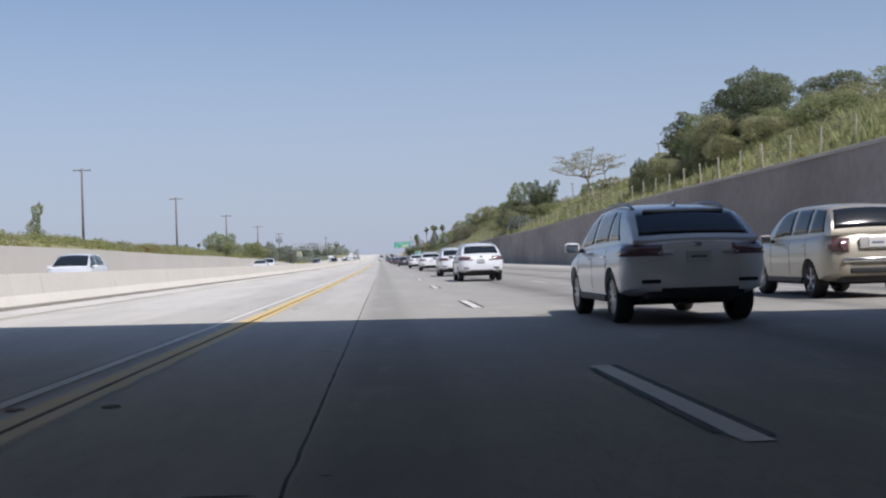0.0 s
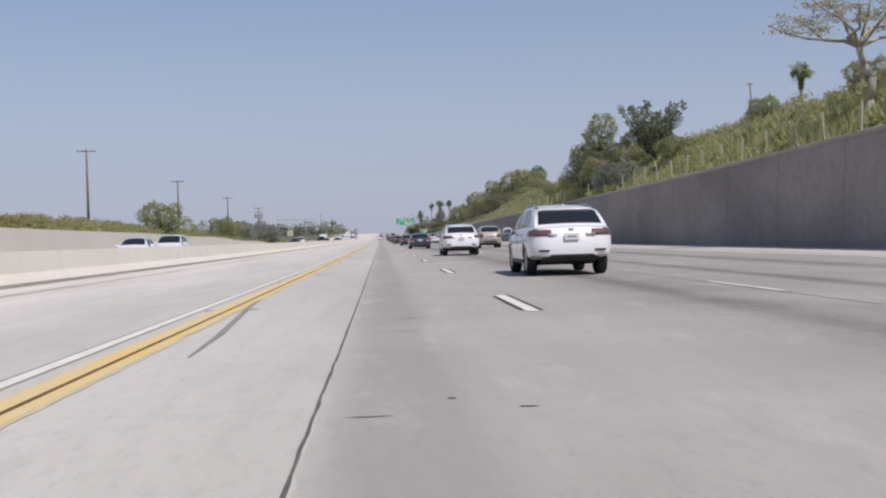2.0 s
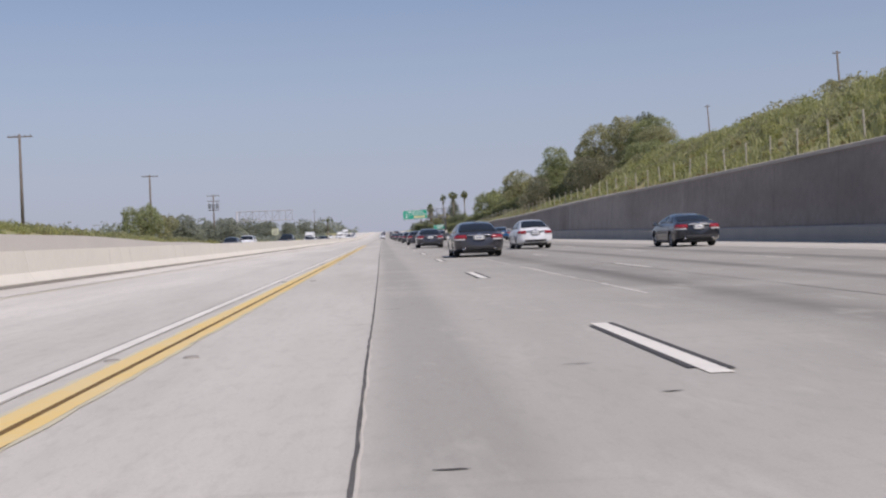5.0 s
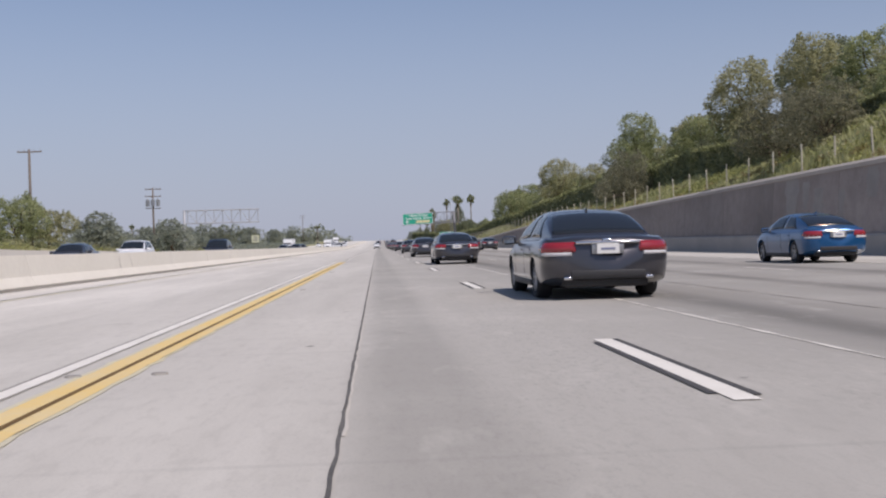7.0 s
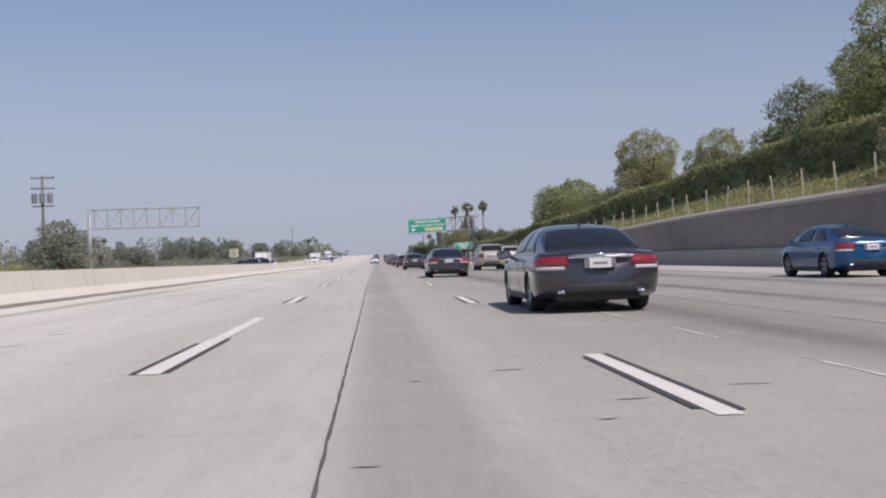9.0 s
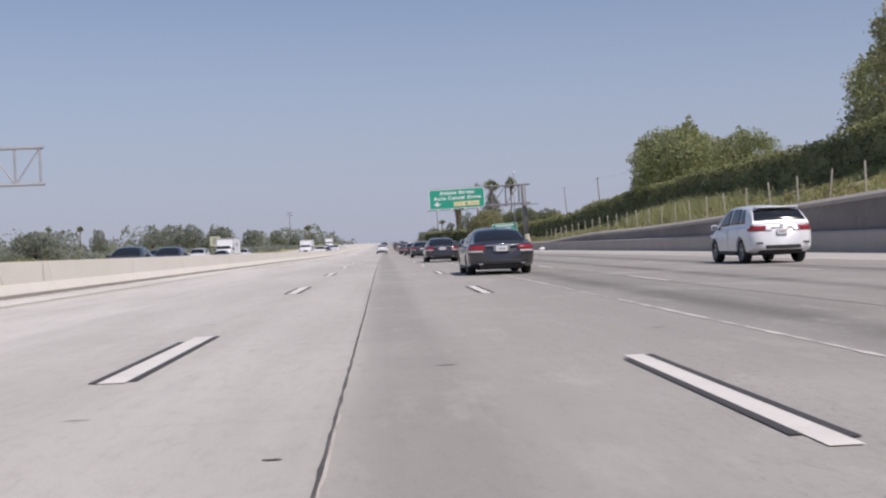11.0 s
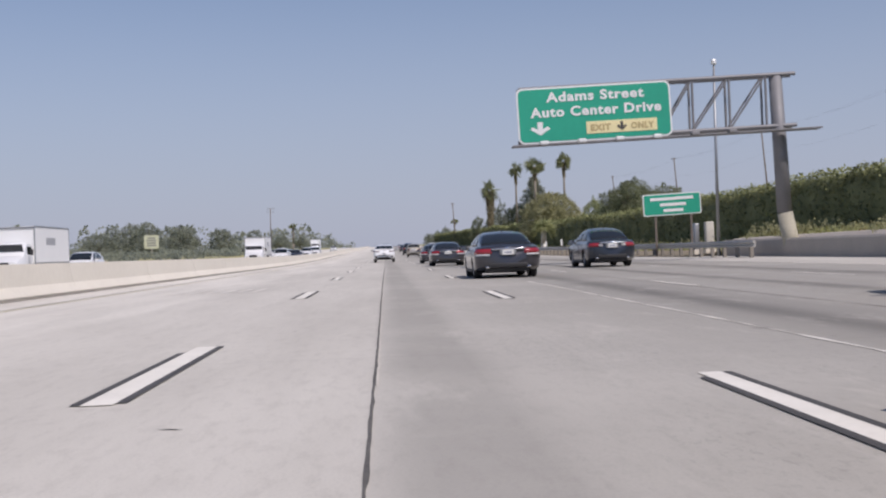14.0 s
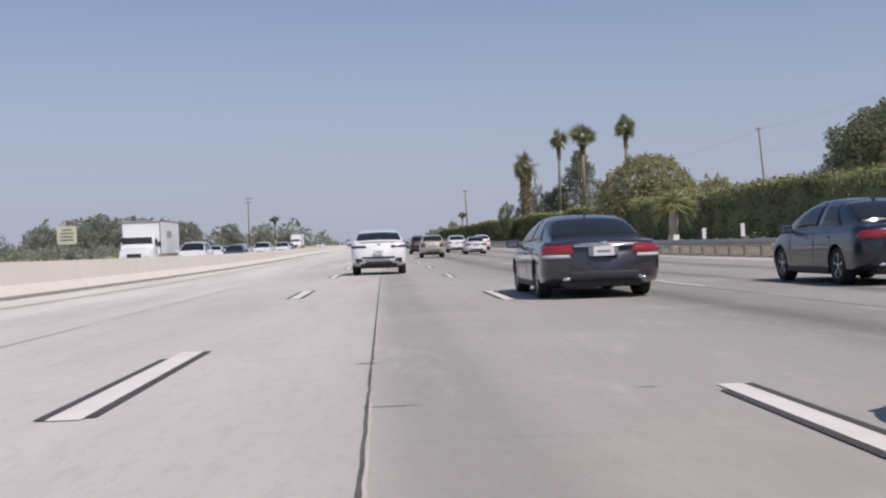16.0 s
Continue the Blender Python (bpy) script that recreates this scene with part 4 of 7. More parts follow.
    # fan palms: trunk, skirt of dead fronds and a head of fan-shaped fronds
    def fan_fronds(name, centre, R, count, mat, low=-0.75, droop=0.07):
        tris = []
        while len(tris) < count * 18:
            d = Vector(rng.normal(size=3)).normalized()
            if d.z < low:
                continue
            a = d.cross(Vector((0, 0, 1))).normalized()
            n = a.cross(d)
            turn = rng.random() * 6.283
            a, n = a * math.cos(turn) + n * math.sin(turn), n * math.cos(turn) - a * math.sin(turn)
            hub = Vector(centre) + d * R * 0.16
            far = rng.random()
            for j in range(9):
                w = (j - 4) / 4 * 0.75
                q = d * math.cos(w) + a * math.sin(w)
                tip = hub + q * R * (0.70 + 0.35 * far - 0.25 * abs(j - 4) / 4) - Vector((0, 0, droop * R * (0.6 + 0.8 * rng.random())))
                s = q.cross(n) * 0.038 * R
                m = hub.lerp(tip, 0.62)
                tris.append((hub, m + s, m - s))
                tris.append((m - s, m + s, tip))
        v = np.array([[tuple(p) for p in t] for t in tris])
        return tri_mesh(name, v, np.arange(len(tris) * 3).reshape(-1, 3), mat)

    def palm(height, head, skirt, shag, mat_trunk=M_PALM_BARK, label="tall fan palm with a rounded head of fronds", droop=0.07):
        """shag is the width of the dead fronds left hanging, skirt how far down they reach."""
        t = thing("fan_palm", label, "palm tree", group="palms")
        bm = bmesh.new()
        tube(bm, (0, 0, -0.5), (0.03, 0, height * 0.3), 0.30, 0.21, 10)
        tube(bm, (0.03, 0, height * 0.3), (0.08, 0, height), 0.21, 0.19, 10)
        part("trunk", bm_mesh("trunk", bm, mat_trunk, True), t)
        part("fronds", fan_fronds("fronds", (0.08, 0, height), head, 30, M_PALM, -0.75 if droop < 0.2 else -0.1, droop), t)
        c, o = [], []
        for k in range(int(190 * skirt)):
            u, a = rng.random(), rng.random() * 6.283
            w = shag * (1 - 0.55 * u) * (0.6 + 0.4 * rng.random())
            c.append((0.08 + w * math.cos(a), w * math.sin(a), height - 0.25 - skirt * u))
            o.append((math.cos(a), math.sin(a), 0.2))
        part("skirt", cards("skirt", np.array(c), 0.35 + 0.35 * rng.random(len(c)), M_SKIRT, rng, 0.0, 0.35, np.array(o)), t, "hanging skirt of dead fronds")
        return t
    slim = palm(12.5, 1.85, 2.2, 0.36)
    shaggy = palm(8.0, 2.1, 6.4, 0.95, label="fan palm with a thick shaggy skirt of dead fronds")
    spots = [(slim, 32.05, 656, 17.0, 0.95), (slim, 40.7, 650, 18.2, 1.0), (slim, 36.7, 662, 18.1, 1.35), (slim, 60, 212, 21.6, 1.15), (slim, -128, 813.5, 13.0, 1.0), (slim, -126, 853.8, 13.5, 1.0), (slim, -131, 835, 9.0, 1.0), (slim, -25.7, 831, 9.9, 1.2), (slim, 34.5, 905, 11.0, 1.1), (shaggy, 26.4, 650.5, 13.5, 1.0)]
    used = set()
    for k, (kind, x, y, top, w) in enumerate(spots):
        g = ground_at(x, y)
        s = (zr(y) + top - g.z) / (14.0 if kind is slim else 9.7)
        m = Matrix.Translation(g) @ pose(0, 0, 0, 0, 0, 50 * k) @ Matrix.Diagonal((w, w, s, 1))
        ob = kind if kind.name not in used else copy_thing(kind, Matrix())
        used.add(kind.name)
        ob.matrix_basis = m
    small = palm(2.7, 1.7, 0.5, 0.25, M_PALETRUNK, "short palm with a pale trunk before the hedge", 0.45)
    small.matrix_basis = Matrix.Translation(P(23.7, 557, 0.2))
    for ob in small.children:
        if ob.name.startswith("fronds"):
            ob.data.materials[0] = M_HEDGE_TOP
        if ob.name.startswith("trunk"):
            ob.scale = (1.5, 1.5, 1.0)

    # the tiered conifer among the palms
    g = ground_at(37.2, 668)
    t = thing("conifer", "tiered grey-green conifer among the palms", "tree", Matrix.Translation(g))
    top = zr(668) + 14.2 - g.z
    bm = bmesh.new()
    tube(bm, (0, 0, -0.5), (0, 0, top), 0.3, 0.04, 8)
    part("trunk", bm_mesh("trunk", bm, M_BARK, True), t)
    c, o = [], []
    for k in range(19):
        z = top * (0.13 + 0.85 * k / 18)
        r = 5.4 * (1.06 - k / 19) ** 0.85 * (0.85 + 0.3 * rng.random())
        for j in range(34):
            a = rng.random() * 6.283
            for q in np.arange(0.25, 1.0, 0.09):
                c.append((r * q * math.cos(a) + rng.normal() * 0.12, r * q * math.sin(a) + rng.normal() * 0.12, z + 0.25 * q * r * 0.3 + rng.normal() * 0.2))
                o.append((math.cos(a) * 0.3, math.sin(a) * 0.3, 0.6))
    part("crown", cards("crown", np.array(c), np.full(len(c), 0.5), M_LEAF_HAZED, rng, 0.3, 0.5, np.array(o)), t)

    # the clipped hedge on top of the slope
    ys = along(272, 900, 2.0)
    mid = lambda y: knots(y, (256, 31.0), (300, 30.6), (440, 30.0), (520, 28.0), (560, 27.0), (900, 27.0))
    tall_of = lambda y: knots(y, (272, 0.9), (300, 1.8), (340, 2.1), (440, 2.1), (480, 2.8), (530, 3.0), (600, 3.3), (700, 3.7), (900, 3.9))
    ring = [(-0.85, -0.2), (-0.95, 0.6), (-0.8, 0.93), (0.0, 1.0), (0.8, 0.93), (0.95, 0.6), (0.85, -0.2)]
    vs, fs = [], []
    for y in ys:
        b, H = ground_at(mid(y), y), tall_of(y)
        for x, q in ring:
            w = 0.22 * noise.noise((y * 0.5, x * 2, q * 3))
            vs.append(b + Vector((x * 1.0 + w, 0, q * H + w * 0.7)))
    n = len(ring)
    for i in range(len(ys) - 1):
        for j in range(n - 1):
            fs.append((i * n + j, i * n + j + 1, (i + 1) * n + j + 1, (i + 1) * n + j))
    fs += [tuple(range(n)), tuple(range(len(vs) - n, len(vs)))]
    h = thing("hedge", "long clipped green hedge on top of the slope", "hedge")
    part("hedge_core", mesh_of("hedge_core", vs, fs, M_HEDGE, True), h)
    faces, tops = ([], [], []), ([], [], [])
    for k in range(110000):
        y = 272 + 628 * rng.random() ** 1.35
        b, H = ground_at(mid(y), y), tall_of(y)
        # top leaves get the lighter, sunlit colour, face leaves the darker one
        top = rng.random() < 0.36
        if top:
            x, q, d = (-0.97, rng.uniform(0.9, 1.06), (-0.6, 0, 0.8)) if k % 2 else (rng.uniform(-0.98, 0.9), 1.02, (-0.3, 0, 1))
        else:
            x, q, d = -0.98, rng.random() * 0.97, (-1, 0, 0.15)
        w = 0.22 * noise.noise((y * 0.5, x * 2, q * 3))
        c, o, z = tops if top else faces
        c.append((b.x + x + w + rng.normal() * 0.06, y, b.z + q * H + w * 0.7 + rng.normal() * 0.06))
        o.append(d)
        z.append(0.14 + 0.12 * rng.random() + (0.2 if y > 600 else 0))
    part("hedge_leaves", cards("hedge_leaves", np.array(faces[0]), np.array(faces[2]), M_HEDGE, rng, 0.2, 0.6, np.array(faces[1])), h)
    part("hedge_top", cards("hedge_top", np.array(tops[0]), np.array(tops[2]), M_HEDGE_TOP, rng, 0.3, 0.6, np.array(tops[1])), h, "lighter yellow-green leaves painted as a sunlit top")

    # low growth on the banks
    def scrub(name, label, mat, boxes, size, rad, per, seed):
        r = np.random.default_rng(seed)
        c, s = [], []
        for x0, x1, y0, y1, count in boxes:
            for k in range(count):
                x, y = r.uniform(x0, x1), r.uniform(y0, y1)
                g = ground_at(x, y)
                q = rad * (0.5 + r.random())
                m = int(per * (0.6 + 0.8 * r.random()))
                d = r.normal(size=(m, 3))
                d /= np.linalg.norm(d, axis=1)[:, None]
                d[:, 2] = np.abs(d[:, 2])
                pts = np.array(g) + d * (q * (0.55 + 0.5 * r.random((m, 1)))) * (1.2, 1.2, 0.85)
                c.append(pts)
                s.append(size * (0.6 + 0.8 * r.random(m)))
        c, s = np.concatenate(c), np.concatenate(s)
        tagged(new(name, cards(name, c, s, mat, r, 0.5)), label, "shrubs", "", "stuff")
    scrub("slope_shrubs", "green shrubs and weeds on the bank above the wall", M_LEAF_DRY, [(25.6, 35, -30, 50, 30), (29.5, 35, 50, 160, 150), (25.6, 29.5, 50, 160, 45), (25.4, 35, 160, 275, 120), (25.5, 30, 262, 276, 14), (25.5, 29, 330, 470, 16), (24.6, 27, 470, 640, 40), (24.6, 29, 462, 487, 34)], 0.17, 0.7, 120, 3)
    scrub("slope_weeds", "yellow-green weeds on the bank above the wall", M_WEED, [(25.2, 33, -30, 160, 330), (25.2, 33, 160, 275, 620), (25.4, 29.2, 275, 470, 40), (25.4, 28.4, 288, 296, 40), (24.6, 26.5, 470, 640, 40)], 0.15, 0.48, 75, 4)
    scrub("dry_grass", "dry straw-coloured grass on the banks", M_STRAW, [(24.6, 28, -30, 270, 300), (24.6, 28, 270, 490, 230), (-30, -24, 30, 330, 120), (21.6, 24.5, 492, 640, 150)], 0.2, 0.35, 30, 5)
    r = np.random.default_rng(15)
    c, hs = [], []
    for x0, x1, y0, y1, count in ((24.6, 31, -30, 160, 38000), (24.6, 31, 160, 275, 15000), (24.6, 30.2, 275, 490, 64000), (23.9, 26.6, 488, 660, 14000)):
        for k in range(count):
            x, y = r.uniform(x0, x1), r.uniform(y0, y1)
            q = noise.noise((x * 0.5, y * 0.35, 2))
            if q < -0.25:
                continue
            c.append(ground_at(x, y))
            hs.append((0.3 + 0.4 * r.random()) * (0.8 + q) * (0.55 if y > 275 else 1.0))
    reeds = [ground_at(27.2 + 0.9 * r.normal(), 420 + 6.5 * r.normal()) for k in range(9000)]
    tagged(new("reeds", blades("reeds", np.array(reeds), 0.4 + 0.75 * r.random(len(reeds)), M_GRASS, r, 0.035)), "tall yellow-green reeds before the hedge", "reeds", "", "stuff")
    tagged(new("slope_grass", blades("slope_grass", np.array(c), np.array(hs), M_GRASS, r)), "pale yellow-green grass on the bank above the wall", "grass", "", "stuff")
    scrub("far_bank_shrubs", "green shrubs on the bank across the freeway", M_LEAF_DRY, [(-34, -25, 60, 200, 150), (-34, -25, 200, 330, 170), (-36, -24.5, 330, 480, 130)], 0.22, 0.85, 100, 6)
    scrub("far_bank_weeds", "yellow-green weeds on the bank across the freeway", M_WEED, [(-32, -24.3, 60, 330, 420), (-32, -24.5, 330, 480, 60)], 0.2, 0.75, 80, 8)
    scrub("far_shrubs", "low shrubs beyond the opposite carriageway, paled for haze", M_LEAF_HAZED, [(-60, -25, 470, 820, 620), (-110, -60, 600, 900, 420)], 0.5, 1.3, 60, 10)
    scrub("brown_flowers", "patch of orange-brown dry flowers on the far bank", M_RUST, [(-28, -25.5, 163, 182, 34)], 0.24, 0.6, 50, 9)
    # woods far off on both sides, with haze put into their leaf colour
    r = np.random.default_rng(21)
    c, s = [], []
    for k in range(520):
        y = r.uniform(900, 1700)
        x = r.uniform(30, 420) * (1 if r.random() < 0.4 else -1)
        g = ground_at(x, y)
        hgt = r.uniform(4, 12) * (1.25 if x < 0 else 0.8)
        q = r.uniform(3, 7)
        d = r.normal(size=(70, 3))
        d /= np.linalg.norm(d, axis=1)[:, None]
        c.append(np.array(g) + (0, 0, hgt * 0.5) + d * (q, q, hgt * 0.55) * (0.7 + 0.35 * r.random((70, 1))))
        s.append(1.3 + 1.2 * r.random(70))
    tagged(new("far_woods", cards("far_woods", np.concatenate(c), np.concatenate(s), M_LEAF_HAZED, r, 0.3)), "green trees far along the freeway, paled for haze", "trees", "", "stuff")


build_plants()

# ---------------------------------------------------------------- poles, fence, signs
# lightened a little to put distance haze into the poles
M_WOOD = material("weathered_pole_wood", (0.19, 0.16, 0.135), 0.9, var=0.4, scale=(1.5, 25.0), bump=0.4)
M_STEEL = material("galvanized_steel", (0.36, 0.37, 0.38), 0.45, 0.7, var=0.3, scale=(1.0, 18.0))
M_GREYPAINT = material("grey_painted_steel", (0.25, 0.25, 0.26), 0.6, 0.2, var=0.35, scale=(0.8, 14.0))
# pale tone that puts distance haze into the far gantry's steel
M_PALESTEEL = material("pale_grey_steel", (0.42, 0.43, 0.45), 0.6, 0.2, var=0.3, scale=(0.8, 14.0))
M_RAIL = material("weathered_rail_steel", (0.50, 0.485, 0.45), 0.6, 0.25, var=0.4, scale=(0.6, 10.0))
M_SIGN = material("green_sign_sheet", (0.012, 0.36, 0.235), 0.5, var=0.15, scale=(0.5, 6.0))
M_SIGNWHITE = material("white_sign_sheet", (0.80, 0.81, 0.80), 0.5, var=0.08)
M_SIGNYELLOW = material("faded_yellow_sheet", (0.84, 0.75, 0.42), 0.5, var=0.15)
M_SIGNTEXT = material("faded_sign_letters", (0.50, 0.40, 0.20), 0.6, var=0.2)
M_PALEPOST = material("pale_fence_post", (0.47, 0.44, 0.35), 0.85, var=0.4, scale=(1.0, 12.0))
M_LAMPGLASS = material("pale_lamp_glass", (0.75, 0.76, 0.76), 0.25, var=0.05)


def utility_pole(x, y, top, lean=0.0, transformers=False, label="tall wooden utility pole with a crossarm", arms=1, wide=2.5):
    g = ground_at(x, y)
    h = top - g.z
    t = thing("utility_pole", label, "utility pole", Matrix.Translation(g) @ pose(0, 0, 0, 0, lean, 0), "utility poles")
    bm = bmesh.new()
    tube(bm, (0, 0, -0.5), (0, 0, h), 0.19, 0.12, 10)
    part("pole", bm_mesh("pole", bm, M_WOOD, True), t)
    for k in range(arms):
        z = h - 0.25 - 1.1 * k
        bm = bmesh.new()
        box(bm, (0, 0.12, z), (wide, 0.1, 0.13), 0.01)
        a = part("crossarm", bm_mesh("crossarm", bm, M_WOOD), t)
        for q in (-0.44 * wide, -0.2 * wide, 0.2 * wide, 0.44 * wide):
            bm = bmesh.new()
            tube(bm, (q, 0.12, z + 0.06), (q, 0.12, z + 0.22), 0.05, 0.035, 8)
            part("insulator", bm_mesh("insulator", bm, M_GREYPAINT), a)
    if transformers:
        bm = bmesh.new()
        box(bm, (0, 0.12, h - 3.2), (2.3, 0.1, 0.12), 0.01)
        part("crossarm", bm_mesh("crossarm", bm, M_WOOD), t)
        for q in (-0.8, 0.0, 0.8):
            bm = bmesh.new()
            tube(bm, (q, -0.15, h - 2.9), (q, -0.15, h - 1.9), 0.3, 0.3, 12)
            tube(bm, (q, -0.15, h - 1.9), (q, -0.15, h - 1.65), 0.12, 0.05, 8)
            part("transformer", bm_mesh("transformer", bm, M_STEEL), t, "pale steel transformer can")
    return t


def build_poles():
    for x, y, top in ((-35.1, 167.6, 15.4), (-31.5, 221.9, 14.3), (-30.1, 282.1, 13.5), (-28.9, 342.1, 12.8)):
        utility_pole(x, y, top)
    utility_pole(-28.1, 403.2, 12.2, transformers=True, label="wooden utility pole with three transformer cans", arms=2)
    utility_pole(-33, 829, 21.1, arms=2)
    for x, y, top, lean in ((72.5, 211, 27.9, -3), (71.2, 264, 26.3, -3), (68.5, 314, 24.2, -3), (72.1, 388, 25.6, -3), (74.3, 570, 23.0, -4), (72.9, 626.2, 22.56, -4), (71, 680.2, 22.15, -4), (75, 769, 24.3, -4), (26, 760, 17.5, -2)):
        utility_pole(x, y, top, lean, label="leaning wooden utility pole beyond the hedge", wide=1.1)
    # cables between the poles beyond the hedge
    t = thing("power_cables", "thin sagging power cables between the leaning poles", "cables")
    line = [Vector((xc(y) + x, y, top)) + Vector((-0.07 * 8, 0, 0)) for x, y, top in ((74.3, 570, 23.0), (72.9, 626.2, 22.56), (71, 680.2, 22.15), (75, 769, 24.3))]
    for p, q in zip(line, line[1:]):
        for dx, dz in ((-0.4, -0.15), (0.4, -0.15), (0.0, -4.2)):
            rings = []
            for k in range(13):
                f = k / 12
                c = p.lerp(q, f) + Vector((dx, 0, dz - 3.2 * f * (1 - f)))
                rings.append([c + Vector((0.007 * math.cos(v * 2.094), 0, 0.007 * math.sin(v * 2.094))) for v in range(3)])
            bm = bmesh.new()
            g = [[bm.verts.new(w) for w in rr] for rr in rings]
            for i in range(12):
                for j in range(3):
                    bm.faces.new((g[i][j], g[i][(j + 1) % 3], g[i + 1][(j + 1) % 3], g[i + 1][j]))
            part("cable", bm_mesh("cable", bm, M_GREYPAINT), t)
    # pale cabinets past the end of the wall
    for x, y, w, h, mat, lab in ((23.45, 489.6, 0.45, 1.65, M_PALETRUNK, "white rounded metal cabinet past the end of the wall"), (22.85, 490.0, 0.28, 1.6, M_STEEL, "narrow grey metal cabinet past the end of the wall")):
        t = thing("utility_cabinet", lab, "utility cabinet", Matrix.Translation(P(x, y, 0.1)), "utility cabinets")
        bm = bmesh.new()
        box(bm, (0, 0, 0.1), (w + 0.12, 0.5, 0.3), 0.02)
        part("plinth", bm_mesh("plinth", bm, M_CONC), t)
        bm = bmesh.new()
        box(bm, (0, 0, h * 0.5 + 0.12), (w, 0.4, h - 0.1), 0.06)
        part("body", bm_mesh("body", bm, mat, True), t)
        bm = bmesh.new()
        box(bm, (w * 0.3, -0.205, h * 0.55), (0.03, 0.03, 0.14), 0.008)
        part("handle", bm_mesh("handle", bm, M_GREYPAINT), t)
    # slender lamp by the sign
    g = P(23.15, 486.9, 0.1)
    t = thing("street_lamp", "slender steel lamp pole with a small head", "street lamp", Matrix.Translation(g) @ pose(0, 0, 0, 0, 0.6, 0))
    bm = bmesh.new()
    tube(bm, (0, 0, -0.3), (0, 0, 9.7), 0.10, 0.055, 10)
    part("pole", bm_mesh("pole", bm, M_STEEL, True), t)
    bm = bmesh.new()
    box(bm, (0, 0, 9.8), (0.26, 0.26, 0.3), 0.08)
    part("lamp_head", bm_mesh("lamp_head", bm, M_LAMPGLASS), t, "pale lamp head")
    # a bag left at the foot of the wall
    t = thing("plastic_bag", "small white bag lying at the foot of the wall", "bag", on_road(23.0, 460.6))
    bm = bmesh.new()
    bmesh.ops.create_icosphere(bm, subdivisions=3, radius=0.3)
    for v in bm.verts:
        v.co = Vector((v.co.x * 1.25, v.co.y * 0.8, max(0.0, v.co.z * 0.65 + 0.12))) * (1 + 0.18 * noise.noise(v.co * 6))
    part("bag", bm_mesh("bag", bm, M_SIGNWHITE, True), t)
    # fence on the wall
    bm = bmesh.new()
    box(bm, (0, 0, 0.6), (0.07, 0.07, 1.5), 0.012)
    post = bm_mesh("fence_post", bm, M_PALEPOST)
    f = thing("wire_fence", "wire fence with pale posts along the top of the wall", "fence")
    y, k = -30.0, 0
    while y < 470:
        lean = 11 * noise.noise((y * 0.7, 0, 4))
        part("fence_post", post, f, "", Matrix.Translation(P(24.75, y, wall_height(y) - 0.15)) @ pose(0, 0, 0, lean, lean * 0.7, 0))
        y += 3.62
    for q in (0.3, 0.6, 0.95):
        part("wire", ribbon("wire", 24.745, 24.755, -30, 468, q, M_STEEL, 6, None), f)
    for ob in f.children:
        if ob.name.startswith("wire"):
            for v in ob.data.vertices:
                v.co.z += wall_height(v.co.y)
    # short white marker posts before the hedge
    for x, y, h in ((22.4, 545.5, 1.15), (23.6, 543, 1.3)):
        t = thing("marker_post", "short white marker post before the hedge", "marker post", Matrix.Translation(P(x, y, 0.15)), "marker posts")
        bm = bmesh.new()
        box(bm, (0, 0.06, h * 0.5 - 0.2), (0.09, 0.09, h + 0.3), 0.012)
        part("post", bm_mesh("post", bm, M_WOOD), t)
        bm = bmesh.new()
        box(bm, (0, 0, h * 0.75), (0.2, 0.025, h * 0.48), 0.01)
        part("panel", bm_mesh("panel", bm, M_SIGNWHITE), t, "white panel")
    # guard rail past the end of the wall
    t = thing("guard_rail", "weathered steel guard rail on short wooden posts", "guard rail")
    prof = [(0.0, 0.45), (-0.04, 0.50), (0.04, 0.56), (0.04, 0.60), (-0.04, 0.66), (0.0, 0.74), (0.06, 0.74), (0.10, 0.60), (0.06, 0.45)]
    rail = prism_along("rail", prof, 477, 640, 3, M_RAIL)
    for v in rail.vertices:
        v.co.x += edge_of(v.co.y) + 0.1
    part("rail", rail, t)
    bm = bmesh.new()
    box(bm, (0, 0, 0.3), (0.15, 0.2, 0.95), 0.015)
    gp = bm_mesh("rail_post", bm, material("grey_post_timber", (0.30, 0.275, 0.24), 0.9, var=0.5, scale=(1.5, 20.0), bump=0.4))
    for k in range(82):
        part("rail_post", gp, t, "", on_road(edge_of(478 + 2 * k) + 0.3, 478 + 2 * k))


def letters(text, size, mat, m, parent, wide=0.0, depth=0.012):
    """Raised writing; wide: the length that the line is spread to."""
    cu = bpy.data.curves.new("writing", "FONT")
    cu.body, cu.size, cu.extrude, cu.align_x, cu.resolution_u = text, size, depth, "CENTER", 3
    cu.offset, cu.space_character = size * 0.034, 1.12
    tmp = new("tmp", cu)
    bpy.context.view_layer.update()
    me = bpy.data.meshes.new_from_object(tmp.evaluated_get(bpy.context.evaluated_depsgraph_get()))
    bpy.data.objects.remove(tmp)
    q = [v.co.x for v in me.vertices]
    k, mid = (wide / (max(q) - min(q)) if wide else 1.0), (max(q) + min(q)) / 2
    polys = sorted((min(q[i] for i in p.vertices), max(q[i] for i in p.vertices), tuple(p.vertices)) for p in me.polygons)
    groups, reach = [], -1e9
    for lo, hi, p in polys:
        if lo > reach + 1e-4:
            groups.append([])
        groups[-1].append(p)
        reach = max(reach, hi)
    for g in groups:
        used = sorted({i for p in g for i in p})
        at = {i: n for n, i in enumerate(used)}
        vs = [((me.vertices[i].co.x - mid) * k, me.vertices[i].co.y, me.vertices[i].co.z) for i in used]
        part("letter", mesh_of("letter", vs, [tuple(at[i] for i in p) for p in g], mat), parent, "", m)


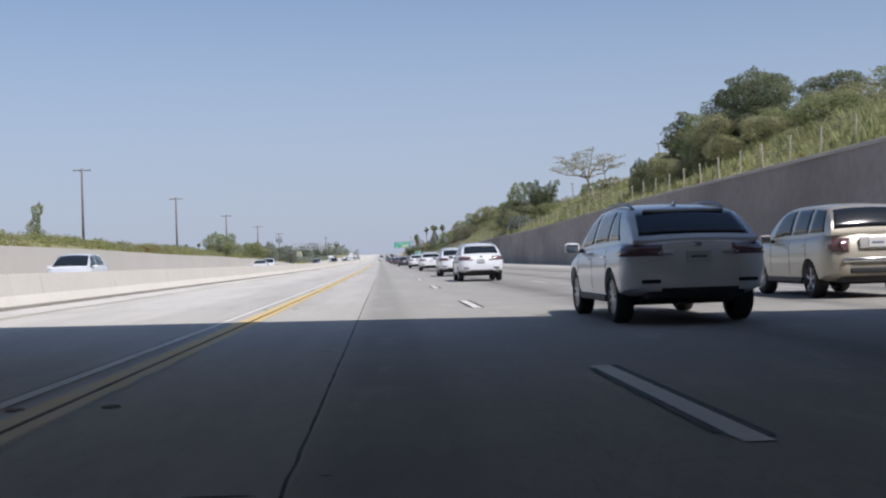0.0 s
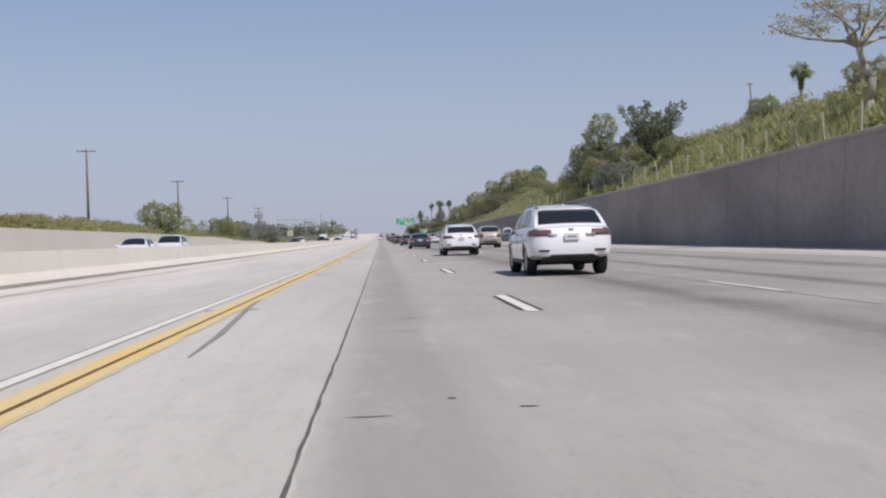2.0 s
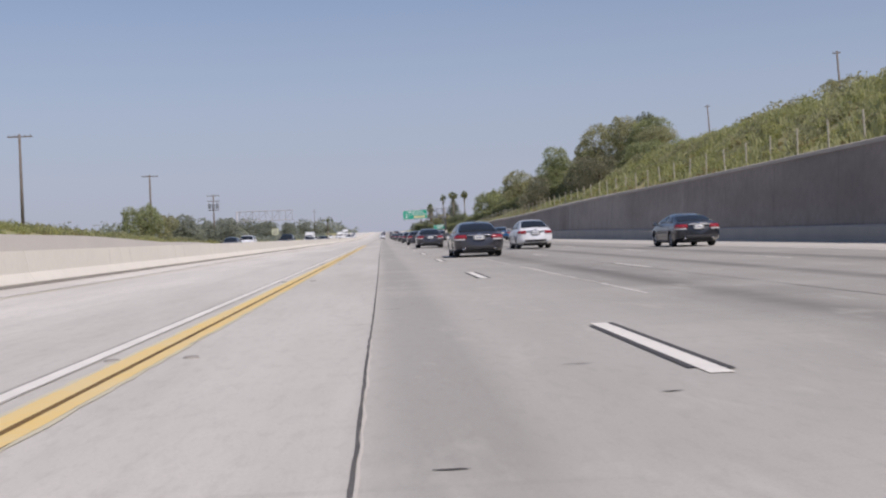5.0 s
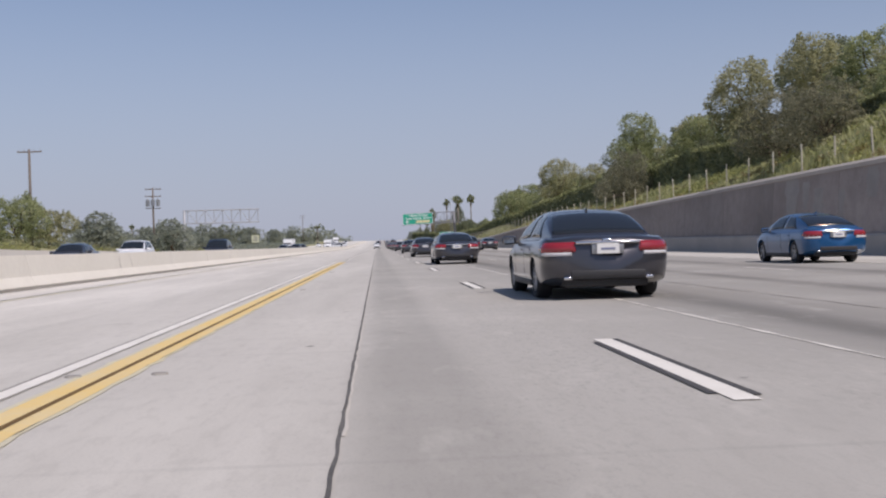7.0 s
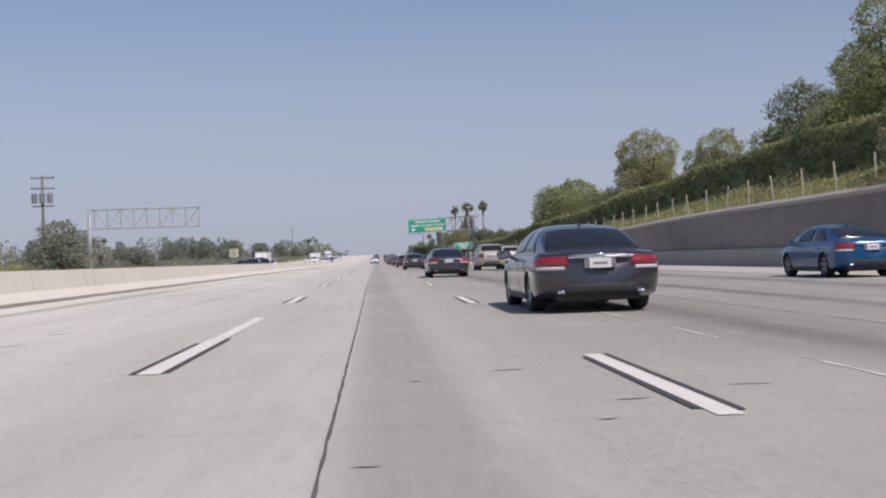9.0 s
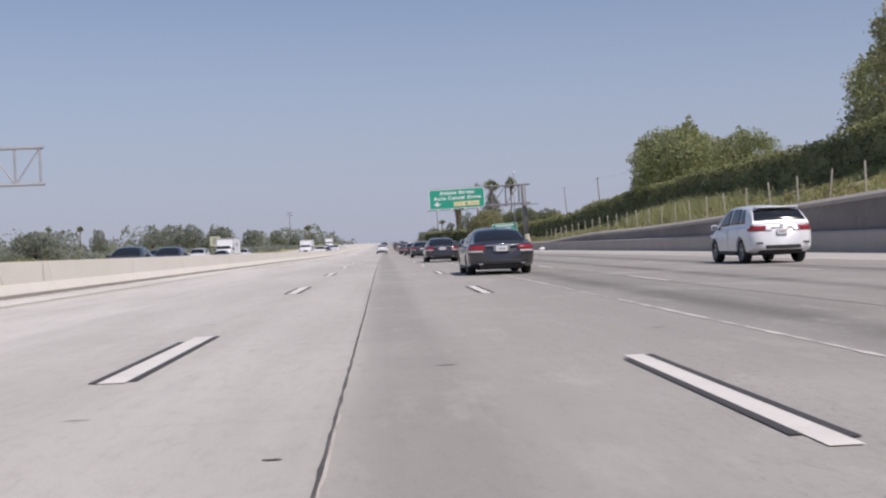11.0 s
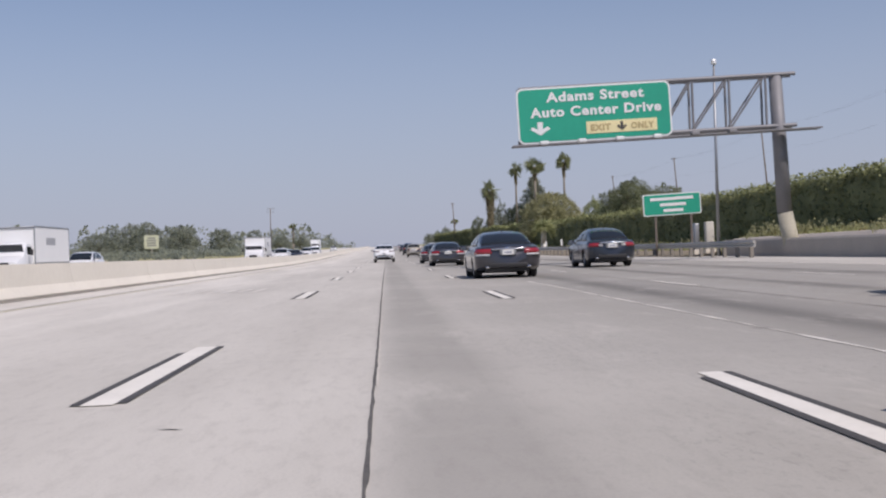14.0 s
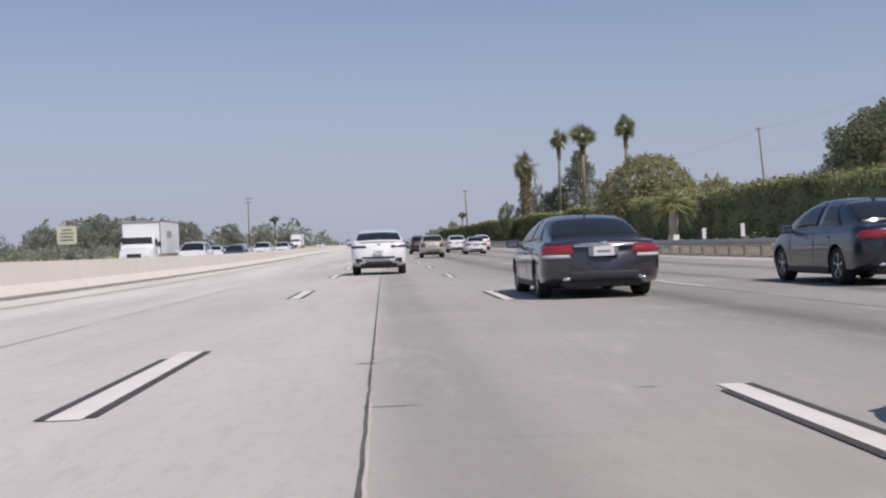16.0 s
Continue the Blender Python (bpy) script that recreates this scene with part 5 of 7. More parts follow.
def rounded_panel(w, h, d, r=0.18, n=5):
    bm = bmesh.new()
    pts = []
    for cx, cz, a0 in ((w / 2 - r, h / 2 - r, 0), (-w / 2 + r, h / 2 - r, 90), (-w / 2 + r, -h / 2 + r, 180), (w / 2 - r, -h / 2 + r, 270)):
        for k in range(n + 1):
            a = radians(a0 + 90 * k / n)
            pts.append((cx + r * math.cos(a), cz + r * math.sin(a)))
    front = [bm.verts.new((x, -d / 2, z)) for x, z in pts]
    back = [bm.verts.new((x, d / 2, z)) for x, z in pts]
    bm.faces.new(front)
    bm.faces.new(back[::-1])
    for k in range(len(pts)):
        bm.faces.new((front[k], front[(k + 1) % len(pts)], back[(k + 1) % len(pts)], back[k]))
    return bm


def arrow(w, h, mat, parent, m, name="arrow"):
    pts = [(0, -h / 2), (w / 2, -h * 0.02), (w * 0.36, h * 0.16), (w * 0.13, -h * 0.06), (w * 0.13, h / 2), (-w * 0.13, h / 2), (-w * 0.13, -h * 0.06), (-w * 0.36, h * 0.16), (-w / 2, -h * 0.02)]
    bm = bmesh.new()
    a = [bm.verts.new((x, -0.012, z)) for x, z in pts]
    b = [bm.verts.new((x, 0.0, z)) for x, z in pts]
    bm.faces.new(a)
    bm.faces.new(b[::-1])
    for k in range(len(pts)):
        bm.faces.new((a[k], a[(k + 1) % len(pts)], b[(k + 1) % len(pts)], b[k]))
    part(name, bm_mesh(name, bm, mat), parent, "", m)


def build_signs():
    # the cantilever sign over the right-hand lanes
    base = P(0, 477.7, 0)
    t = thing("overhead_sign", "green overhead exit sign on a steel cantilever truss", "road sign", Matrix.Translation((base.x, base.y, base.z)))
    z0 = zr(477.7)
    top, low = 9.50 - z0, 7.28 - z0
    bm = bmesh.new()
    tube(bm, (23.9, 0.2, -0.2), (23.5, 0.2, 3.6 - z0 + 0.1), 0.36, 0.33, 20)
    part("post_foot", bm_mesh("post_foot", bm, M_PALEPOST, True), t, "pale lower part of the post")
    bm = bmesh.new()
    tube(bm, (23.5, 0.2, 3.6 - z0 + 0.1), (23.3, 0.2, top + 0.1), 0.32, 0.28, 20)
    part("post", bm_mesh("post", bm, M_GREYPAINT, True), t)
    tilt = 0.030
    zz = lambda x, z: z + (x - 18) * tilt
    for z, nm in ((top, "top_chord"), (low, "bottom_chord")):
        for y in (0.0, 0.6):
            bm = bmesh.new()
            tube(bm, (12.1, y, zz(12.1, z)), (24.1, y, zz(24.1, z)), 0.085, n=8)
            part(nm, bm_mesh(nm, bm, M_GREYPAINT), t)
    xs = [12.2, 14.2, 16.2, 18.2, 19.6, 21.2, 22.8]
    for k, x in enumerate(xs):
        for y in (0.0, 0.6):
            bm = bmesh.new()
            tube(bm, (x, y, zz(x, low)), (x, y, zz(x, top)), 0.055, n=6)
            part("strut", bm_mesh("strut", bm, M_GREYPAINT), t)
            if k + 1 < len(xs):
                bm = bmesh.new()
                tube(bm, (x, y, zz(x, low)), (xs[k + 1], y, zz(xs[k + 1], top)), 0.045, n=6)
                part("diagonal", bm_mesh("diagonal", bm, M_GREYPAINT), t)
    bm = bmesh.new()
    box(bm, (18.3, -0.55, 0), (13.2, 0.7, 0.07), 0.01, Matrix.Translation((0, 0, 0)))
    walkway = part("catwalk", bm_mesh("catwalk", bm, M_GREYPAINT), t)
    walkway.matrix_basis = Matrix.Translation((0, 0, zz(18.3, low) - 0.25 - 18.3 * 0)) @ Matrix.Translation((18.3, 0, 0)) @ pose(0, 0, 0, 0, -math.degrees(math.atan(tilt)), 0) @ Matrix.Translation((-18.3, 0, 0))
    for x in (13.0, 14.6, 16.2, 17.8, 19.4, 21.0):
        bm = bmesh.new()
        box(bm, (x, -0.95, zz(x, low) - 0.2), (0.35, 0.3, 0.16), 0.04)
        part("sign_lamp", bm_mesh("sign_lamp", bm, M_LAMPGLASS if x < 18 else M_GREYPAINT), t)
    cx, cz, w, h = 15.3, (top + low) / 2 - 0.08, 6.6, 2.36
    m = Matrix.Translation((cx, -0.22, zz(cx, cz))) @ pose(0, 0, 0, 0, -math.degrees(math.atan(tilt)), 0)
    board = part("sign_board", bm_mesh("sign_board", rounded_panel(w, h, 0.05, 0.26), M_SIGNWHITE), t, "green board with a white border", m)
    part("sign_face", bm_mesh("sign_face", rounded_panel(w - 0.14, h - 0.14, 0.05, 0.22), M_SIGN), board, "green face", pose(0, -0.014, 0))
    face = -0.05
    stand = lambda x, z: Matrix.Translation((x, face, z)) @ pose(0, 0, 0, 90, 0, 0)
    letters("Adams Street", 0.56, M_SIGNWHITE, stand(0.06, 0.56), board, 4.2)
    letters("Auto Center Drive", 0.56, M_SIGNWHITE, stand(0.06, -0.07), board, 5.62)
    arrow(0.85, 0.56, M_SIGNWHITE, board, pose(-2.36, -0.04, -0.56))
    bm = bmesh.new()
    box(bm, (1.13, -0.045, -0.635), (3.04, 0.02, 0.52), 0.008)
    plate = part("exit_plate", bm_mesh("exit_plate", bm, M_SIGNYELLOW), board, "faded yellow plate")
    letters("EXIT", 0.36, M_SIGNTEXT, Matrix.Translation((0.22, -0.06, -0.765)) @ pose(0, 0, 0, 90, 0, 0), plate, 0.86)
    letters("ONLY", 0.36, M_SIGNTEXT, Matrix.Translation((2.02, -0.06, -0.765)) @ pose(0, 0, 0, 90, 0, 0), plate, 1.0)
    arrow(0.42, 0.38, M_BLACK, plate, pose(1.13, -0.058, -0.635))
    # the ground sign past it
    t = thing("guide_sign", "green roadside sign with white lines of writing on two posts", "road sign", Matrix.Translation(P(22.6, 494, 0)))
    bm = rounded_panel(3.34, 1.24, 0.05, 0.12)
    b = part("sign_board", bm_mesh("sign_board", bm, M_SIGNWHITE), t, "", pose(0, 0, 2.97, 0, -2.0, 0))
    part("sign_face", bm_mesh("sign_face", rounded_panel(3.22, 1.12, 0.05, 0.1), M_SIGN), b, "", pose(0, -0.012, 0))
    for x, z, w in ((-0.52, 0.32, 1.45), (0.72, 0.33, 1.05), (0.05, -0.01, 1.5), (0.05, -0.34, 1.15)):
        bm = bmesh.new()
        box(bm, (x, -0.045, z), (w, 0.012, 0.17), 0.004)
        part("writing_bar", bm_mesh("writing_bar", bm, M_SIGNWHITE), b)
    for x in (-0.95, 1.1):
        bm = bmesh.new()
        box(bm, (x, 0.08, 1.3), (0.12, 0.12, 3.2), 0.01)
        part("post", bm_mesh("post", bm, M_WOOD), t)
    # sign structure across the freeway, seen from behind
    t = thing("sign_gantry", "grey steel truss of an overhead sign seen from behind", "road sign", Matrix.Translation(P(0, 404, 0)))
    for z, nm in ((7.05, "top_chord"), (5.05, "bottom_chord")):
        bm = bmesh.new()
        tube(bm, (-23.4, 0, z), (-11.9, 0, z), 0.1, n=8)
        part(nm, bm_mesh(nm, bm, M_PALESTEEL), t)
    for k in range(9):
        x = -23.0 + 1.36 * k
        bm = bmesh.new()
        tube(bm, (x, 0, 5.05), (x, 0, 7.05), 0.07, n=6)
        part("strut", bm_mesh("strut", bm, M_PALESTEEL), t)
        if k < 8:
            bm = bmesh.new()
            tube(bm, (x, 0, 5.05 if k % 2 else 7.05), (x + 1.36, 0, 7.05 if k % 2 else 5.05), 0.05, n=6)
            part("diagonal", bm_mesh("diagonal", bm, M_PALESTEEL), t)
    bm = bmesh.new()
    tube(bm, (-23.7, 0.1, -0.2), (-23.5, 0.1, 7.1), 0.26, 0.22, 14)
    part("post", bm_mesh("post", bm, M_PALESTEEL, True), t)
    # pale sign across the freeway
    g = ground_at(-39.5, 658)
    t = thing("roadside_sign", "pale yellowish square sign with worn writing on a post", "road sign", Matrix.Translation(g) @ Matrix.Diagonal((0.88, 1, 0.88, 1)))
    b = part("sign_board", bm_mesh("sign_board", rounded_panel(3.2, 3.0, 0.08, 0.3), material("pale_sign_sheet", (0.62, 0.63, 0.45), 0.5, var=0.15)), t, "", pose(0, 0, 3.5))
    for z, w in ((0.85, 1.6), (0.3, 2.2), (-0.25, 2.0), (-0.8, 2.1)):
        bm = bmesh.new()
        box(bm, (0, -0.05, z), (w, 0.012, 0.26), 0.004)
        part("writing_bar", bm_mesh("writing_bar", bm, M_GREYPAINT), b)
    bm = bmesh.new()
    box(bm, (0, 0.1, 1.2), (0.3, 0.2, 3.2), 0.02)
    part("post", bm_mesh("post", bm, M_PALEPOST), t)


build_poles()
build_signs()


# ---------------------------------------------------------------- vehicles
def paint(name, base, metal=0.0, rough=0.32):
    return material(name, base, rough, metal, var=0.05, scale=(0.8, 9.0), tint=tuple(c * 0.8 for c in base), coat=0.8)


M_PAINT = {"white": paint("white_car_paint", (0.78, 0.79, 0.80)), "grey": paint("dark_grey_car_paint", (0.064, 0.063, 0.072), 0.6, 0.28), "black": paint("black_car_paint", (0.022, 0.024, 0.030), 0.2),
           "navy": paint("blue_black_car_paint", (0.026, 0.032, 0.046), 0.4, 0.3), "gold": paint("beige_car_paint", (0.47, 0.43, 0.35), 0.3, 0.38), "blue": paint("bright_blue_car_paint", (0.008, 0.085, 0.22), 0.4, 0.3), "silver": paint("silver_car_paint", (0.46, 0.47, 0.48), 0.6, 0.35)}
M_GLASS = material("tinted_car_glass", (0.018, 0.022, 0.026), 0.06, var=0.1)
M_TYRE = material("tyre_rubber", (0.028, 0.028, 0.029), 0.85, var=0.3, bump=0.2)
M_RIM = material("alloy_rim", (0.50, 0.50, 0.51), 0.35, 0.8, var=0.15)
M_TRIM = material("black_plastic_trim", (0.03, 0.03, 0.032), 0.6, var=0.2)
M_TAIL = material("red_lamp_glass", (0.30, 0.02, 0.028), 0.15, var=0.15, coat=0.8)
M_TAILPALE = material("smoked_lamp_glass", (0.17, 0.085, 0.09), 0.12, var=0.6, scale=(3.0, 20.0), coat=0.8)
M_SMOKE = material("dark_red_lamp_glass", (0.09, 0.02, 0.022), 0.15, var=0.2, coat=0.8)
M_CLEAR = material("clear_lamp_glass", (0.62, 0.60, 0.60), 0.12, var=0.1, coat=0.8)
M_CHROME = material("chrome_trim", (0.72, 0.72, 0.73), 0.12, 1.0, var=0.05)
M_MIRROR = material("mirror_glass", (0.42, 0.43, 0.45), 0.08, 1.0, var=0.05)
M_PLATE = material("number_plate", (0.72, 0.72, 0.70), 0.5, var=0.1)
M_PLATEBAR = material("plate_writing", (0.2, 0.22, 0.32), 0.6, var=0.1)


def loft(rows, close=True):
    """A skin over rows of points; the first and last rows are capped."""
    bm = bmesh.new()
    g = [[bm.verts.new(p) for p in r] for r in rows]
    n = len(rows[0])
    for a, b in zip(g, g[1:]):
        for k in range(n if close else n - 1):
            bm.faces.new((a[k], a[(k + 1) % n], b[(k + 1) % n], b[k]))
    bm.faces.new(g[0][::-1])
    bm.faces.new(g[-1])
    return bm


def curve(y, pts):
    """Straight runs through (y, value) pairs."""
    if y <= pts[0][0]:
        return pts[0][1]
    for (a, u), (b, v) in zip(pts, pts[1:]):
        if y <= b:
            return u + (v - u) * (y - a) / (b - a)
    return pts[-1][1]


def sample(rows, u, v):
    i = min(int(u), len(rows) - 2)
    j = min(int(v), len(rows[0]) - 2)
    a, b = u - i, v - j
    p = [Vector(q) for q in (rows[i][j], rows[i][j + 1], rows[i + 1][j], rows[i + 1][j + 1])]
    return (p[0] * (1 - b) + p[1] * b) * (1 - a) + (p[2] * (1 - b) + p[3] * b) * a


def pane(rows, u0, u1, v0, v1, off, centre, taper=(0, 0), n=(8, 4), thick=0.012):
    """A shaped piece that lies just proud of a skin, with thickness."""
    bm = bmesh.new()
    G = []
    for i in range(n[0] + 1):
        a = i / n[0]
        r = []
        for j in range(n[1] + 1):
            b = j / n[1]
            lo, hi = u0 + taper[0] * b, u1 - taper[1] * b
            u, v = lo + (hi - lo) * a, v0 + (v1 - v0) * b
            p = sample(rows, u, v)
            e = 0.02
            d = (sample(rows, min(u + e, len(rows) - 1.001), v) - sample(rows, max(u - e, 0), v)).cross(sample(rows, u, min(v + e, len(rows[0]) - 1.001)) - sample(rows, u, max(v - e, 0)))
            d = d.normalized() if d.length > 1e-9 else Vector((0, 0, 1))
            if d.dot(p - centre) < 0:
                d = -d
            r.append((p + d * off, p + d * (off - thick)))
        G.append(r)
    vs = [[(bm.verts.new(q[0]), bm.verts.new(q[1])) for q in r] for r in G]
    for i in range(n[0]):
        for j in range(n[1]):
            for s in (0, 1):
                bm.faces.new((vs[i][j][s], vs[i + 1][j][s], vs[i + 1][j + 1][s], vs[i][j + 1][s]))
    rim = [(i, 0) for i in range(n[0])] + [(n[0], j) for j in range(n[1])] + [(i, n[1]) for i in range(n[0], 0, -1)] + [(0, j) for j in range(n[1], 0, -1)]
    for k in range(len(rim)):
        a, b = rim[k], rim[(k + 1) % len(rim)]
        bm.faces.new((vs[a[0]][a[1]][0], vs[b[0]][b[1]][0], vs[b[0]][b[1]][1], vs[a[0]][a[1]][1]))
    return bm


def cut_arches(me, centres, r, half):
    """Wheel openings cut through the body."""
    ob = new("tmp_body", me)
    cutters = []
    for y in centres:
        for s in (-1, 1):
            bm = bmesh.new()
            tube(bm, (s * (half - 0.32), y, r * 0.97), (s * (half + 0.3), y, r * 0.97), r * 1.17, n=28)
            c = new("tmp_cut", bm_mesh("tmp_cut", bm))
            cutters.append(c)
            md = ob.modifiers.new("cut", "BOOLEAN")
            md.operation, md.object, md.solver = "DIFFERENCE", c, "EXACT"
    bpy.context.view_layer.update()
    out = bpy.data.meshes.new_from_object(ob.evaluated_get(bpy.context.evaluated_depsgraph_get()))
    bpy.data.objects.remove(ob)
    for c in cutters:
        bpy.data.objects.remove(c)
    mats = [m for m in out.materials if m]
    out.materials.clear()
    out.materials.append(mats[0] if mats else me.materials[0])
    for p in out.polygons:
        p.material_index = 0
    return out


def smooth_by_angle(me, deg=38):
    me.polygons.foreach_set("use_smooth", [True] * len(me.polygons))
    bm = bmesh.new()
    bm.from_mesh(me)
    for e in bm.edges:
        if len(e.link_faces) == 2 and e.calc_face_angle(0) > radians(deg):
            e.smooth = False
    bm.to_mesh(me)
    bm.free()


WHEELS = {}


def wheel_meshes(r, w, spokes):
    key = (round(r, 3), round(w, 3), spokes)
    if key in WHEELS:
        return WHEELS[key]
    prof = [(0.64 * r, -w * 0.46), (0.9 * r, -w * 0.5), (0.985 * r, -w * 0.38), (r, -w * 0.2), (r, w * 0.2), (0.985 * r, w * 0.38), (0.9 * r, w * 0.5), (0.64 * r, w * 0.46)]
    n = 32
    rows = [[(x, q * math.cos(2 * math.pi * k / n), q * math.sin(2 * math.pi * k / n)) for q, x in prof] for k in range(n)]
    bm = bmesh.new()
    g = [[bm.verts.new(p) for p in rr] for rr in rows]
    m = len(prof)
    for i in range(n):
        for j in range(m):
            bm.faces.new((g[i][j], g[i][(j + 1) % m], g[(i + 1) % n][(j + 1) % m], g[(i + 1) % n][j]))
    tyre = bm_mesh("tyre", bm, M_TYRE, True)
    bm = bmesh.new()
    tube(bm, (-w * 0.1, 0, 0), (-w * 0.06, 0, 0), 0.66 * r, n=28)          # dark dish behind the spokes
    dish = bm_mesh("brake_disc", bm, M_TRIM)
    bm = bmesh.new()
    for k in range(spokes):
        a = 2 * math.pi * k / spokes
        for s in (-1, 1):
            b = a + s * 0.5 / spokes
            q = Matrix.Rotation(b, 4, "X")
            box(bm, q @ Vector((w * 0.36, 0, 0.37 * r)), (w * 0.16, 0.075 * r, 0.6 * r), 0.008, q)
    tube(bm, (w * 0.25, 0, 0), (w * 0.44, 0, 0), 0.13 * r, n=14)
    ring = [(0.62 * r, w * 0.30), (0.68 * r, w * 0.46), (0.62 * r, w * 0.46)]
    gg = [[bm.verts.new((x, q * math.cos(2 * math.pi * k / n), q * math.sin(2 * math.pi * k / n))) for q, x in ring] for k in range(n)]
    for i in range(n):
        for j in range(3):
            bm.faces.new((gg[i][j], gg[i][(j + 1) % 3], gg[(i + 1) % n][(j + 1) % 3], gg[(i + 1) % n][j]))
    rim = bm_mesh("rim", bm, M_RIM)
    WHEELS[key] = (tyre, rim, dish)
    return WHEELS[key]


def car(name, label, category, colour, s, group="cars on the freeway"):
    """A car facing +y with its wheels on z = 0. s holds its sizes and lines."""
    t = thing(name, label, category, group=group)
    P_ = M_PAINT[colour]
    L, W, H = s["size"]
    hw = W / 2
    ra, fa, r = s["axles"][0], s["axles"][1], s["wheel"]
    y0, y1 = -L / 2, L / 2
    # lower body
    rows = []
    N = 34
    ys = sorted({round(y0 + L * (0.5 - 0.5 * math.cos(math.pi * k / N)), 4) for k in range(N + 1)})
    for y in ys:
        e0, e1 = (y - y0), (y1 - y)
        w = hw * (0.56 + 0.44 * math.sqrt(1 - max(0, 1 - e0 / 0.40) ** 2.2) - 0.30 * max(0, 1 - e1 / 0.8) ** 2.2)
        zb = curve(y, s["sill"])
        zt = curve(y, s["deck"])
        zs = curve(y, s["shoulder"])
        zs = min(zs, zt - 0.02)
        mid = (zb + zs) * 0.5
        crown = curve(y, s.get("crown", [(y0, 0.02), (y1, 0.03)]))
        half = [(0.0, zb), (w * 0.80, zb), (w * 0.955, zb + 0.05), (w * 0.985, zb + 0.16), (w, mid), (w * 0.995, zs - 0.08), (w * 0.965, zs), (w * 0.90, zs + (zt - zs) * 0.75), (w * 0.55, zt + crown * 0.75), (0.0, zt + crown)]
        pts = [(x, y, z) for x, z in half] + [(-x, y, z) for x, z in half[-2:0:-1]]
        rows.append(pts)
    tuck = s.get("tuck", (0.10, 0.06))
    for k, row in enumerate(rows):                       # bumpers lean in towards the top and the ground
        e0, e1 = ys[k] - y0, y1 - ys[k]
        rows[k] = [(x, y + tuck[0] * max(0, 1 - e0 / 0.35) * ((z - 0.6) / 0.5) ** 2 * (1.0 if z > 0.6 else 0.7) - tuck[1] * max(0, 1 - e1 / 0.4) * ((z - 0.5) / 0.4) ** 2, z) for x, y, z in row]
    me = bm_mesh("body", loft(rows), P_)
    me = cut_arches(me, (ra, fa), r, hw)
    smooth_by_angle(me)
    body = part("body", me, t)
    # cabin
    cab = []
    roof = s["roof"]
    cy0, cy1 = roof[0][0], roof[-1][0]
    M = 30
    for k in range(M + 1):
        y = cy0 + (cy1 - cy0) * k / M
        zt = curve(y, roof)
        zb = curve(y, s["belt"])
        zt = max(zt, zb + 0.012)
        q = (zt - zb) / (H - zb)
        wb = curve(y, s["cabin_w"])
        wt = wb - (wb - s["roof_w"]) * q
        half = [(wb, zb - 0.03), (wb - (wb - wt) * 0.03, zb), (wb - (wb - wt) * 0.30, zb + (zt - zb) * 0.36), (wb - (wb - wt) * 0.64, zb + (zt - zb) * 0.70), (wt, zt - 0.05 * q), (wt * 0.86, zt - 0.012 * q), (wt * 0.5, zt + 0.012), (0, zt + 0.02)]
        cab.append([(x, y, z) for x, z in half] + [(-x, y, z) for x, z in half[-2::-1]])
    cm = bm_mesh("cabin", loft(cab), P_)
    smooth_by_angle(cm, 50)
    part("cabin", cm, t)
    centre = Vector((0, (cy0 + cy1) / 2, H * 0.5))
    U = lambda y: (y - cy0) / (cy1 - cy0) * M
    last = len(cab[0]) - 1
    for a, b, tp in s["side_glass"]:
        for side in (0, 1):
            v0, v1 = (1.25, 3.75) if side == 0 else (last - 1.25, last - 3.75)
            part("side_window", bm_mesh("side_window", pane(cab, U(a), U(b), v0, v1, 0.006, centre, (tp[0] / (cy1 - cy0) * M, tp[1] / (cy1 - cy0) * M), (8, 5)), M_GLASS, True), t, "dark tinted side window")
    rg, wg = s["rear_glass"], s["windscreen"]
    part("rear_window", bm_mesh("rear_window", pane(cab, U(rg[0]), U(rg[1]), s.get("rear_v", 4.45), last - s.get("rear_v", 4.45), 0.007, centre, (0, 0), (6, 12)), M_GLASS, True), t, "dark tinted rear window")
    part("windscreen", bm_mesh("windscreen", pane(cab, U(wg[0]), U(wg[1]), 4.3, last - 4.3, 0.006, centre, (0, 0), (6, 12)), M_GLASS, True), t, "dark windscreen")
    # seams of the doors, and handles
    bc = Vector((0, 0, H * 0.35))
    US = lambda y: min(max(np.interp(y, ys, range(len(ys))), 0.05), len(ys) - 1.05)
    nrow = len(rows[0])
    for y in s["seams"]:
        for side in (0, 1):
            v0, v1 = (2.6, 6.1) if side == 0 else (nrow - 2.6, nrow - 6.1)
            part("door_seam", bm_mesh("door_seam", pane(rows, US(y), US(y + 0.014), v0, v1, 0.003, bc, n=(1, 6), thick=0.006), M_TRIM), t)
    for y in s["handles"]:
        for side in (-1, 1):
            bm = bmesh.new()
            box(bm, (side * hw * 0.985, y, curve(y, s["shoulder"]) - 0.11), (0.045, 0.2, 0.04), 0.014)
            part("door_handle", bm_mesh("door_handle", bm, M_CHROME if s.get("bright") else P_), t)
    # lower trim
    for side in (-1, 1):
        bm = bmesh.new()
        box(bm, (side * hw * 0.93, (ra + fa) / 2, curve(0, s["sill"]) + 0.035), (0.1, fa - ra - 2.25 * r, 0.1), 0.02)
        part("sill_trim", bm_mesh("sill_trim", bm, M_TRIM), t)
    for y in (ra, fa):                                   # dark wells behind the wheels
        bm = bmesh.new()
        box(bm, (0, y, r * 1.35), (2 * hw - 0.62, r * 2.3, r * 1.2), 0.05)
        part("wheel_well", bm_mesh("wheel_well", bm, M_TRIM), t)
